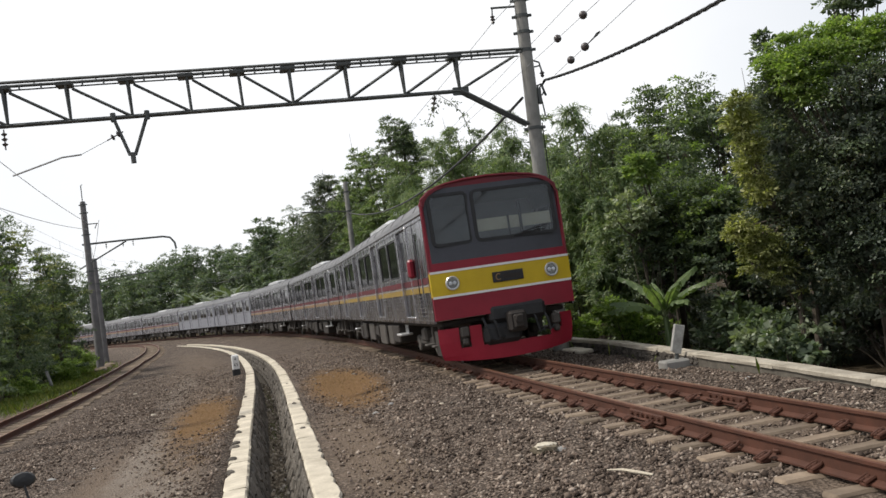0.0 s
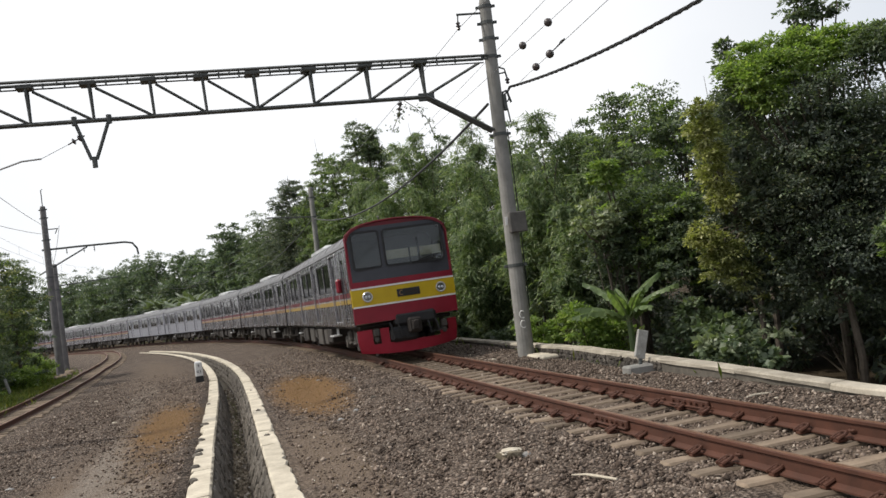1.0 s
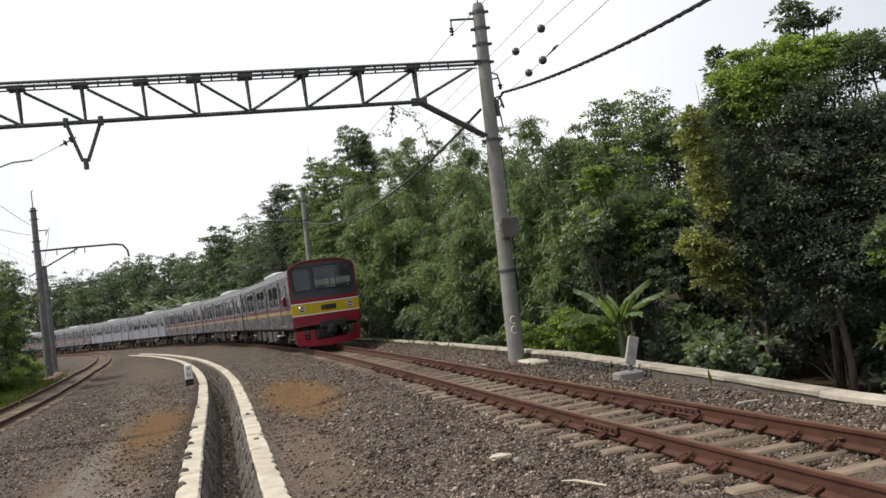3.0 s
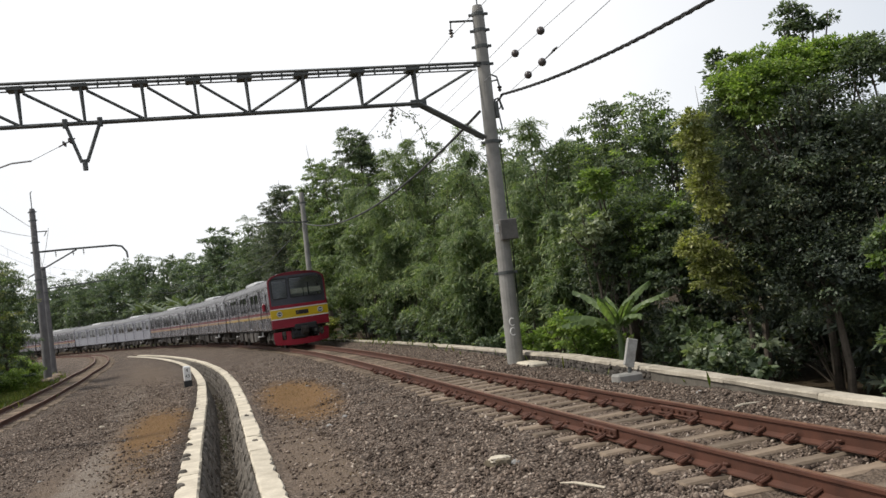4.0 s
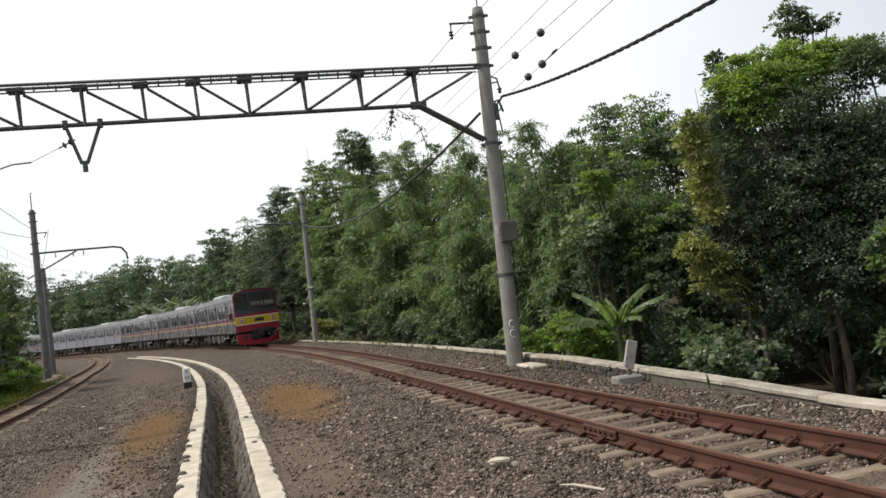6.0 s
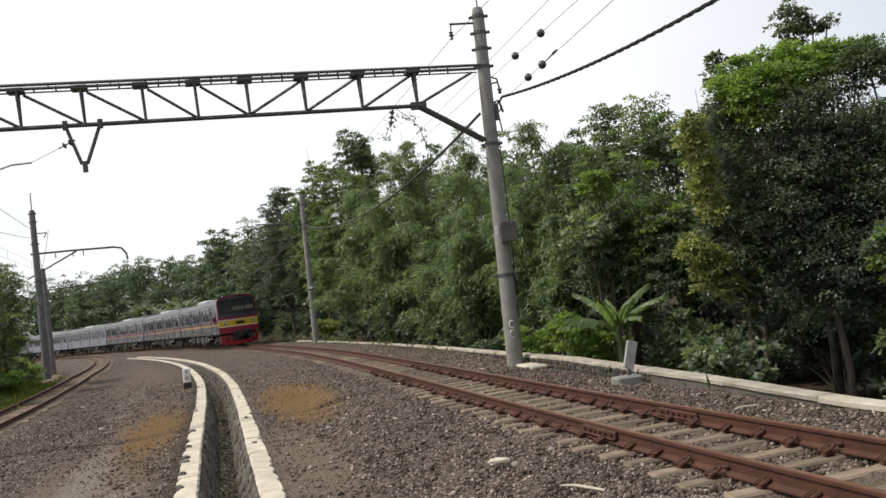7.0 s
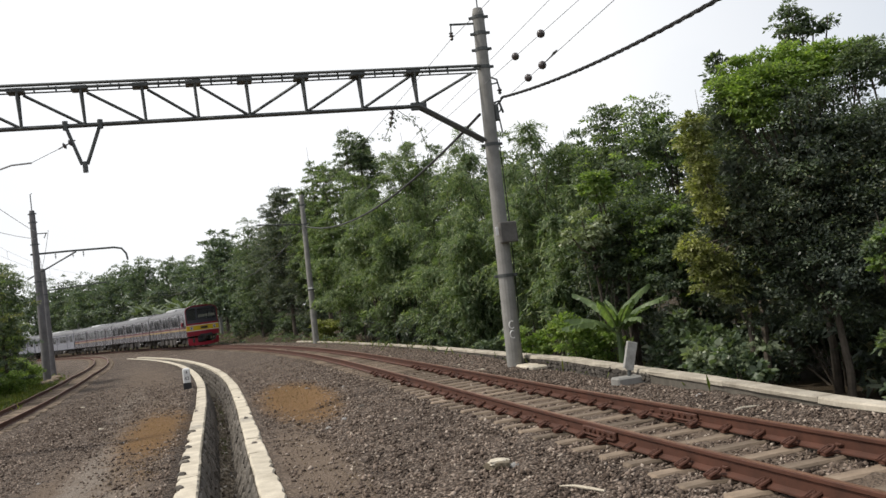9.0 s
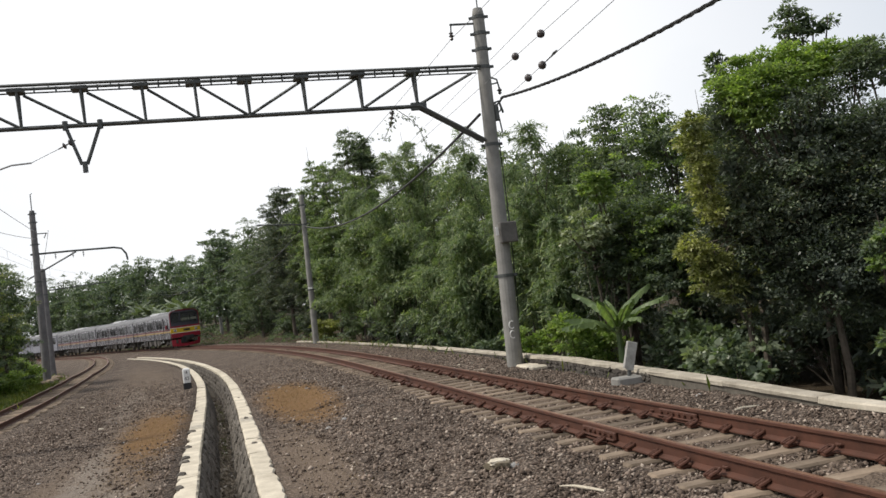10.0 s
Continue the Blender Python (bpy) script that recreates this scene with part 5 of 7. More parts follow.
# thick twisted cable along the masts
def twisted(name, label, points, r, twist, n=60, sag=0.0):
    a, b = [Vector(q) for q in points]
    g = Geo()
    d = (b - a).normalized()
    u = d.cross(Vector((0, 0, 1))).normalized()
    w = u.cross(d)
    for k in range(3):
        pts = []
        for i in range(n + 1):
            f = i / n
            ang = twist * 2 * math.pi * f + k * 2.094
            pts.append(a.lerp(b, f) - Vector((0, 0, sag * 4 * f * (1 - f))) + (u * math.cos(ang) + w * math.sin(ang)) * r)
        g.tube(pts, r * 0.95, 5)
    return tagged(part(name, g, mat=M_CABLE), label, "cable")


CL = NEAR_BASE + on_mast(5.95) - AL * 0.28
CP = Vector((4.07, 12.35, 5.05))
twisted("power_cable", "thick black twisted power cable", (CL + Vector((0.1, -0.1, 0.35)), CL + Vector((0.1, -0.1, 0.35)) + (CP - CL - Vector((0.1, -0.1, 0.35))) * 2.3 + Vector((0, 0, 1.84))), 0.02, 26, 120, 0.75)
wire("power_cable", "black power cable sagging between masts", (CL + AL * 0.5 + Vector((0, 0, 0.0)), MID_BASE + Vector((0.05, 0, 7.05))), 0.035, M_CABLE, 1.05, 24)
wire("power_cable", "black power cable sagging between masts", (MID_BASE + Vector((0.05, 0, 7.05)), FAR_BASE + Vector((0, 0, 7.0))), 0.03, M_CABLE, 1.5, 20)
wire("power_cable", "black power cable sagging between masts", (FAR_BASE + Vector((0, 0, 7.0)), (-45.5, 142.9, 8.2)), 0.03, M_CABLE, 1.2, 16)

# thin lines overhead, two of them with insulator balls
tip = NEAR_BASE + on_mast(7.85) + AL * 0.74 - Vector((0, 0, 0.0))


def through_two(a, b, back, ahead):
    a, b = Vector(a), Vector(b)
    return a + (a - b) * back, b + (b - a) * ahead


for (a, b, back, ahead, balls) in (((2.09, 20.39, 6.67), (2.5, 18.83, 6.68), 14.0, 7.0, True), ((2.31, 20.37, 6.16), (2.45, 18.84, 6.04), 1.4, 8.0, True), ((1.74, 22.93, 7.3), (2.56, 17.82, 7.0), 6.0, 3.0, False)):
    e0, e1 = through_two(a, b, back, ahead)
    wire("overhead_wire", "thin grey overhead line wire", (e0, e1), 0.006, M_WIRE, 0.0, 4)
    if balls:
        for q in (a, b):
            tagged(part("insulator_ball", Geo().lathe([(0.02, -0.085), (0.06, -0.065), (0.085, -0.02), (0.085, 0.02), (0.06, 0.065), (0.02, 0.085)], q, 14), mat=M_INSUL, smooth=True), "dark round porcelain line insulator", "insulator", "line insulators")
a, b = Vector((2.45, 18.84, 6.04)), Vector((2.55, 17.7, 5.97))
tagged(part("line_splice", Geo().tube([a.lerp(b, 0.8), a.lerp(b, 1.0), a.lerp(b, 1.25)], [0.012, 0.03, 0.012], 6), mat=M_CABLE), "dark splice on an overhead wire", "splice")
tagged(part("line_clamp", Geo().tube([a, a.lerp(b, 0.8)], 0.011, 6), mat=M_CABLE), "dark clamp rod between an insulator and a splice", "clamp")
wire("overhead_wire", "thin grey overhead line wire", (tip + Vector((-9.0, 33.0, 0)), tip, tip + Vector((3.7, -14, 0.0))), 0.007, M_WIRE, 0.15, 8)

# contact wires: messenger, contact wire and droppers over both tracks
def catenary(spans, lat_of, z_of, label):
    for s0, s1 in spans:
        a, b = line(s0, lat_of(s0), z_of(s0) + 6.0), line(s1, lat_of(s1), z_of(s1) + 6.0)
        c, d = line(s0, lat_of(s0), z_of(s0) + 5.15), line(s1, lat_of(s1), z_of(s1) + 5.15)
        w = wire("messenger_wire", label, (a, b), 0.004, M_WIRE, 0.55, 12)
        part("contact_wire", Geo().tube([c, d], 0.005, 5), w, mat=M_WIRE)
        for k in range(1, 7):
            f = k / 7
            part("dropper", Geo().tube([a.lerp(b, f) - Vector((0, 0, 0.55 * 4 * f * (1 - f))), c.lerp(d, f)], 0.005, 4), w, mat=M_WIRE)


catenary(((56, 107), (107, 155)), lambda s: 0.0, lambda s: 0.0, "thin catenary wire over the main track")
catenary(((20.5, 62.5), (62.5, 86)), side_lat, lambda s: side_z(s) + 0.2, "thin catenary wire over the side track")
# insulators under the beam
p = beam_at(2.25, 6.25)
tagged(part("beam_insulator", disc_string(p, p + Vector((-0.1, 0.2, -0.42)), 3, 0.075), mat=M_INSUL), "insulator string hanging under the beam", "insulator")
p = beam_at(9.42, 5.95)
tagged(part("pull_off_insulator", disc_string(p, p + AL * 0.36 - Vector((0, 0, 0.17)), 2, 0.085), mat=M_INSUL), "insulator string on the hanging bracket", "insulator")
tagged(part("pull_off_wire", Geo().tube([p + AL * 0.34 - Vector((0, 0, 0.16)), p + AL * 0.95 - Vector((0, 0, 0.43))], 0.007, 5), mat=M_WIRE), "thin wire from the insulator to the pull-off tube", "wire")
tagged(part("pull_off_tube", Geo().tube([p + AL * 0.94 - Vector((0, 0, 0.43)), p + AL * 1.35 - Vector((0, 0, 0.45)), p + AL * 1.62 - Vector((0, 0, 0.53)), p + AL * 2.4 - Vector((0, 0, 0.75))], 0.02, 6), mat=M_WIRE), "bent pull-off tube of the side track wire", "tube")
for l, dz in ((11.9, 6.2), (12.4, 6.0)):
    q = beam_at(l, 6.2)
    tagged(part("beam_insulator", disc_string(q, q - Vector((0, 0, 0.45)), 3, 0.07), mat=M_INSUL), "insulator string hanging under the beam", "insulator")
for a, b in (((-24.4, 56.9, 8.6), (-14.0, 20.0, 9.6)), ((-24.4, 56.9, 8.2), (-16, 24, 7.2)), ((-23.8, 57.2, 8.7), (-31, 72, 7.2)), ((-24.5, 56.8, 9.3), (-30.6, 71.8, 7.4))):
    wire("overhead_wire", "thin grey overhead line wire", (a, b), 0.014, M_WIRE, 0.4, 10)

# ---- small things by the track ----
def build_marker():
    m = thing("track_marker", "leaning whitewashed concrete marker panel on a footing", "marker", pose(2.93, 16.5, -0.3, 0, 0, 14))
    part("footing", Geo().box((0, 0, 0.07), (0.54, 0.34, 0.2), 0.03), m, mat=M_CONCRETE)
    part("stem", Geo().tube([(0.01, 0, 0.1), (0.05, 0, 0.32)], 0.035, 8), m, mat=M_IRON)
    part("panel", Geo().box((0.09, 0, 0.52), (0.19, 0.07, 0.48), 0.012, pose(0, 0, 0, 0, 17, 0)).box((0.055, 0, 0.31), (0.13, 0.08, 0.1), 0.01, pose(0, 0, 0, 0, 17, 0)), m, "stained white panel", M_LIME)


def text_mesh(word, size):
    cu = bpy.data.curves.new("digits", "FONT")
    cu.body, cu.size, cu.extrude, cu.align_x, cu.align_y = word, size, 0.002, "CENTER", "CENTER"
    ob = bpy.data.objects.new("digits", cu)
    scene.collection.objects.link(ob)
    me = bpy.data.meshes.new_from_object(ob.evaluated_get(bpy.context.evaluated_depsgraph_get()))
    bpy.data.objects.remove(ob)
    return me


def build_post():
    q = line(35.2, -5.62)
    m = thing("distance_post", "white concrete distance post with a black foot", "post", pose(q.x, q.y, -0.52, 0, 0, 18))
    part("foot", Geo().box((0, 0, 0.12), (0.28, 0.26, 0.3), 0.02), m, "black painted foot", M_RUBBER)
    part("block", Geo().box((0, 0, 0.5), (0.26, 0.24, 0.5), 0.03), m, "white painted block", M_WHITE)
    part("block_cap", Geo().loft([[(x * s, y * s, z) for x, y in ((-0.13, -0.12), (0.13, -0.12), (0.13, 0.12), (-0.13, 0.12))] for s, z in ((0.95, 0.745), (0.6, 0.79))]), m, mat=M_WHITE)
    for word, z in (("4", 0.63), ("43", 0.42)):
        me = text_mesh(word, 0.17)
        me.materials.append(M_RUBBER)
        part("digits", me, m, "black painted digits", at=pose(0, -0.123, z, 90))


build_marker()
build_post()


def big_stone(x, y, z, size, seed, mat, label):
    rs = random.Random(seed)
    bm = bmesh.new()
    bmesh.ops.create_icosphere(bm, subdivisions=2, radius=0.5)
    for v in bm.verts:
        v.co = v.co * rs.uniform(0.8, 1.15)
        v.co = Vector((v.co.x * size[0], v.co.y * size[1], max(v.co.z, -0.3) * size[2]))
    me = bpy.data.meshes.new("loose_stone")
    bm.to_mesh(me)
    bm.free()
    me.materials.append(mat)
    return tagged(part("loose_stone", me, at=pose(x, y, z + size[2] * 0.25, 0, 0, rs.uniform(0, 180))), label, "stone", "loose stones")


# The shaded underside is put in as a separate darker stone
big_stone(0.31, 10.15, -0.27, (0.34, 0.22, 0.14), 9, M_SILT, "brown body of a broken stone, its shaded underside put into the colour")
big_stone(0.3, 10.15, -0.215, (0.26, 0.18, 0.07), 1, M_COPING, "pale flat broken stone on the ballast")
big_stone(0.47, 10.12, -0.28, (0.14, 0.14, 0.08), 2, M_OLDCONC, "grey flat broken stone on the ballast")
rs_d = random.Random(77)
for k in range(46):
    s, la = rs_d.uniform(7.5, 34), rs_d.choice((rs_d.uniform(1.3, 2.2), rs_d.uniform(-3.6, -1.6), rs_d.uniform(-9.5, -5.6)))
    q = line(s, la)
    z = float(ground_height(np.array([s]), np.array([la]))[0])
    d = rs_d.uniform(0.06, 0.15)
    big_stone(q.x, q.y, z - 0.02, (d, d * 0.8, d * 0.55), 100 + k, rs_d.choice((M_COPING, M_OLDCONC, M_WALLSTONE)), "loose broken stone lying on the ballast")
for k in range(14):
    s = rs_d.uniform(13, 33)
    q = line(s, DRAIN + rs_d.uniform(-0.14, 0.14))
    d = rs_d.uniform(0.07, 0.16)
    big_stone(q.x, q.y, -1.25, (d, d, d * 0.7), 300 + k, rs_d.choice((M_COPING, M_OLDCONC, M_WALLSTONE)), "loose stone in the bottom of the drain")
for (x, y, z, a, l) in ((0.97, 8.5, -0.26, 128, 0.55), (3.6, 12.0, -0.27, 20, 0.5), (0.1, 12.0, -0.38, 70, 0.3)):
    tagged(part("stick", Geo().tube([(-l / 2, 0, 0.03), (-l / 6, 0.02, 0.045), (l / 5, -0.015, 0.04), (l / 2, 0.01, 0.03)], [0.012, 0.016, 0.013, 0.006], 6), mat=M_COPING, at=pose(x, y, z, 0, 0, a)), "pale dry stick on the stones", "stick")


def build_scooter():
    """A parked scooter; only its mirrors rise into view."""
    m = thing("scooter", "parked dark scooter with round mirrors", "scooter", pose(-2.66, 5.6, -0.45, 0, 0, 200))
    for y in (0.62, -0.62):
        w = part("wheel", Geo().lathe([(0.2, -0.04), (0.27, -0.045), (0.29, 0.0), (0.27, 0.045), (0.2, 0.04)], (0, y, 0.29), 20, "X"), m, mat=M_RUBBER)
        part("rim", Geo().lathe([(0.04, -0.05), (0.2, -0.03), (0.2, 0.03), (0.04, 0.05)], (0, y, 0.29), 16, "X"), w, mat=M_CHROME)
    part("body", Geo().loft([[(x * a, y, z0 + z * h) for x, z in ((-0.15, 0), (0.15, 0), (0.17, 0.5), (0.1, 1), (-0.1, 1), (-0.17, 0.5))] for y, a, z0, h in ((-0.85, 0.5, 0.55, 0.15), (-0.5, 1.0, 0.35, 0.38), (0.0, 0.9, 0.28, 0.36), (0.3, 0.8, 0.28, 0.2))]), m, mat=M_SLATE)
    part("seat", Geo().box((0, -0.35, 0.77), (0.28, 0.75, 0.1), 0.04), m, mat=M_RUBBER)
    part("fork", Geo().tube([(0, 0.62, 0.29), (0, 0.5, 0.6), (0, 0.38, 1.0)], 0.05, 8), m, mat=M_SLATE)
    part("front_shield", Geo().loft([[(x, y, z) for x, y in ((-0.17, 0.36), (0, 0.5), (0.17, 0.36), (0, 0.4))] for z in (0.35, 0.7, 0.98)]), m, mat=M_SLATE)
    part("handlebar", Geo().tube([(-0.34, 0.28, 1.05), (-0.12, 0.36, 1.02), (0.12, 0.36, 1.02), (0.34, 0.28, 1.05)], 0.018, 8), m, mat=M_RUBBER)
    for sx, drop in ((-1, 0.34), (1, 0.06)):
        mir = part("mirror", Geo().lathe([(0.02, 0.03), (0.055, 0.022), (0.068, 0.0), (0.06, -0.012)], (0, 0, 0), 16, "Y").stretch(1.0, 1, 0.66), m, "black oval mirror", M_RUBBER, pose(sx * 0.24, 0.34, 1.36 - drop, 10, 0, sx * 14))
        part("mirror_stem", Geo().tube([(-sx * 0.05, -0.03, -0.3), (-sx * 0.02, 0.02, -0.14), (0, 0.02, -0.03)], 0.008, 6), mir, mat=M_RUBBER)


build_scooter()

# stake, rubble at the foot of the side mast and broken stones on the copings
q = line(47.0, -13.7)
tagged(part("stake", Geo().box((0, 0, 0.35), (0.12, 0.1, 0.85), 0.02), mat=M_LIME, at=pose(q.x, q.y, -0.45, 0, -14, 10)), "leaning whitewashed stake in the grass", "stake")
for k in range(24):
    s, la = rs_d.uniform(58, 68), rs_d.uniform(-12.75, -12.2)
    q = line(s, la)
    d = rs_d.uniform(0.35, 0.8)
    big_stone(q.x, q.y, -0.52, (d, d * 0.7, d * 0.5), 400 + k, rs_d.choice((M_WALLSTONE, M_SLEEPER)), "brown rubble stone at the foot of the mast")
for k, (s, side) in enumerate(((14.2, -1), (15.4, -1), (15.9, -1), (17.3, -1), (13.1, -1), (19.8, -1), (16.5, 1), (21.0, 1), (24.5, -1), (27.0, 1))):
    q = line(s, DRAIN + side * (0.6 if side < 0 else 0.5))
    d = rs_d.uniform(0.1, 0.19)
    big_stone(q.x, q.y, DRAIN_Z - 0.03, (d, d * 0.8, d * 0.6), 500 + k, M_WALLSTONE, "dark broken stone on the coping")


# ---- plants ----
def leaf_arrays(rs, base, direction, length, width, fold=0.25, facing=None, single=False):
    """Folded pointed leaves: arrays of base points, directions, lengths and widths; facing gives the way their upper sides look."""
    k = len(base)
    d = direction / np.maximum(np.linalg.norm(direction, axis=1, keepdims=True), 1e-6)
    ref = rs.normal(0, 1, (k, 3)) if facing is None else facing
    side = np.cross(d, ref)
    side /= np.maximum(np.linalg.norm(side, axis=1, keepdims=True), 1e-6)
    nrm = np.cross(side, d)
    if facing is None:
        nrm = nrm * np.where(nrm[:, 2:] < 0, -1.0, 1.0)
    l, w = length[:, None], width[:, None]
    if single:
        v = np.stack([base - side * w * 0.8, base + side * w * 0.8, base + d * l - nrm * l * 0.1], 1)
        return v, np.array([(0, 1, 2)])
    mid = base + d * l * 0.45
    v = np.stack([base, mid + side * w - nrm * w * fold, base + d * l - nrm * l * 0.12, mid - side * w - nrm * w * fold], 1)
    return v, np.array([(0, 1, 2), (0, 2, 3)])


def pack(v, f, name, mat):
    k, m = v.shape[0], v.shape[1]
    faces = (f[None] + (np.arange(k) * m)[:, None, None]).reshape(-1, 3)
    return array_mesh(name, v.reshape(-1, 3), faces, mat)


def unit(a):
    return a / np.maximum(np.linalg.norm(a, axis=1, keepdims=True), 1e-6)


def crown_leaves(rs, lobes, count, size, slim, inner=50, per=56, single=False):
    """Leaves in flattened sprays over the shells of overlapping lobes (x, y, z, radius), their upper sides outwards, with big leaves within."""
    lobes = np.array(lobes)
    area = lobes[:, 3] ** 2
    n = max(count // per, 1)
    which = rs.choice(len(lobes), n, p=area / area.sum())
    out = rs.normal(0, 1, (n, 3))
    out[:, 2] += 0.25
    out = unit(out)
    c = lobes[which, :3] + out * (lobes[which, 3] * rs.uniform(0.68, 1.1, n))[:, None]
    tuft = (0.05 + 0.25 * lobes[which, 3]) * rs.uniform(0.5, 1.4, n)
    who = np.repeat(np.arange(n), per)
    ball = unit(rs.normal(0, 1, (n * per, 3)))
    ball[:, 2] = np.where(ball[:, 2] < -0.3, -ball[:, 2], ball[:, 2])
    reach = tuft[who] * (0.35 + 0.65 * rs.rand(n * per) ** 0.6)
    base = c[who] + ball * reach[:, None] * np.array([1.2, 1.2, 0.6])
    direction = ball * np.array([1, 1, 0.5]) + out[who] * 0.45 + rs.normal(0, 0.5, ball.shape) - np.array([0, 0, 0.3])
    facing = ball * 0.5 + out[who] * 0.5 + np.array([0, 0, 0.7]) + rs.normal(0, 0.42, ball.shape)
    length = size * rs.uniform(0.65, 1.35, n * per)
    # Oversized inner leaves, added to stop sky light passing through the crown
    if inner:
        lid = np.repeat(np.arange(len(lobes)), inner)
        d = unit(rs.normal(0, 1, (len(lid), 3)))
        base = np.concatenate([base, lobes[lid, :3] + d * (lobes[lid, 3] * rs.uniform(0.1, 0.62, len(lid)))[:, None]])
        direction = np.concatenate([direction, rs.normal(0, 1, d.shape)])
        facing = np.concatenate([facing, d + rs.normal(0, 0.3, d.shape)])
        length = np.concatenate([length, np.minimum(lobes[lid, 3] * rs.uniform(0.2, 0.34, len(lid)), size * 2.4)])
    return leaf_arrays(rs, base, direction, length, length * slim, 0.25, facing, single)


def trunk_geo(rs, top, lobes, r, lean):
    g = Geo()
    pts = [Vector((lean[0] * f * f + rs.uniform(-0.03, 0.03), lean[1] * f * f + rs.uniform(-0.03, 0.03), top * f)) for f in (0, 0.15, 0.35, 0.6, 0.85, 1.0)]
    g.tube([pts[0] - Vector((0, 0, 0.3))] + pts, [r * 1.5, r * 1.25, r, r * 0.9, r * 0.7, r * 0.45, r * 0.2], 9)
    for x, y, z, q in lobes:
        a = pts[rs.randrange(2, 5)]
        b = Vector((x, y, z))
        m = a.lerp(b, 0.5) + Vector((rs.uniform(-0.2, 0.2), rs.uniform(-0.2, 0.2), -0.05 * (b - a).length))
        g.tube([a, m, b, b + (b - m) * 0.4], [r * 0.3, r * 0.22, r * 0.14, r * 0.05], 6)
        for _ in range(3):
            t = b + Vector((rs.uniform(-1, 1), rs.uniform(-1, 1), rs.uniform(-0.4, 1))) * q * 0.8
            g.tube([m.lerp(b, 0.7), t.lerp(b, 0.4) + Vector((0, 0, 0.05)), t], [r * 0.12, r * 0.08, r * 0.02], 5)
    return g


def build_tree(name, label, x, y, top, radius, low, ground, leaves, size, slim, mats, seed, lobes_n=11, extra=(), stems=1, shoots=(), shoot_mat=None, shoot_count=0, inner=50, single=False):
    """A tree: tapered trunk with limbs, and a crown of leaf clumps in uneven lobes."""
    rs, pr = np.random.RandomState(seed), random.Random(seed)
    tree = thing(name, label, "tree", pose(x, y, ground))
    h, b = top - ground, low - ground
    cz, hz = (h + b) / 2, (h - b) / 2
    lobes = []
    for k in range(lobes_n):
        u = -0.85 + 1.7 * (k + 0.5) / lobes_n
        wide = math.sqrt(max(0.05, 1 - (u * 0.92) ** 2))
        a = k * 2.4 + pr.uniform(-0.5, 0.5)
        q = radius * pr.uniform(0.34, 0.52) * (0.75 + 0.35 * wide)
        d = max(0.0, radius * wide * pr.uniform(0.75, 1.05) - q * 0.8)
        lobes.append((d * math.cos(a), d * math.sin(a), cz + u * (hz - q * 0.5), q))
    lobes += [(0, 0, cz + hz * k, radius * 0.42) for k in (-0.3, 0.35)]
    lobes += [(ex - x, ey - y, ez - ground, er) for ex, ey, ez, er in extra]
    for k in range(stems):
        lean = (pr.uniform(-0.5, 0.5), pr.uniform(-0.4, 0.4))
        off = (0, 0) if not k else (pr.uniform(-0.7, 0.7), pr.uniform(-0.4, 0.4))
        g = trunk_geo(pr, cz + hz * 0.5, lobes[k::stems], max(0.05, 0.0115 * h / (1 + 0.3 * k)), lean)
        part("trunk", g, tree, mat=M_BARK, at=pose(off[0], off[1], 0))
    share = np.array([m[1] for m in mats], dtype=float)
    for (mat, _), f in zip(mats, share / share.sum()):
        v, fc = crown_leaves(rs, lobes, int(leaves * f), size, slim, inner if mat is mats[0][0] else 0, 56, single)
        part("crown", pack(v, fc, "crown", mat), tree, mat=None)
    if shoots:
        v, fc = crown_leaves(rs, [(ex - x, ey - y, ez - ground, er) for ex, ey, ez, er in shoots], shoot_count, size * 1.05, slim, 0, 40)
        crown = part("new_growth", pack(v, fc, "new_growth", shoot_mat), tree, "bright green shoots, sunlight put into their colour" if shoot_mat is M_LEAF_FRESH else "")
        for ex, ey, ez, er in shoots:
            part("branch", Geo().tube([(0, 0, cz), ((ex - x) * 0.7, (ey - y) * 0.7, (cz + ez - ground) / 2), (ex - x, ey - y, ez - ground), (ex - x, ey - y, ez - ground + er * 0.8)], [0.03, 0.022, 0.014, 0.004], 5), tree, mat=M_BARK)
    return tree


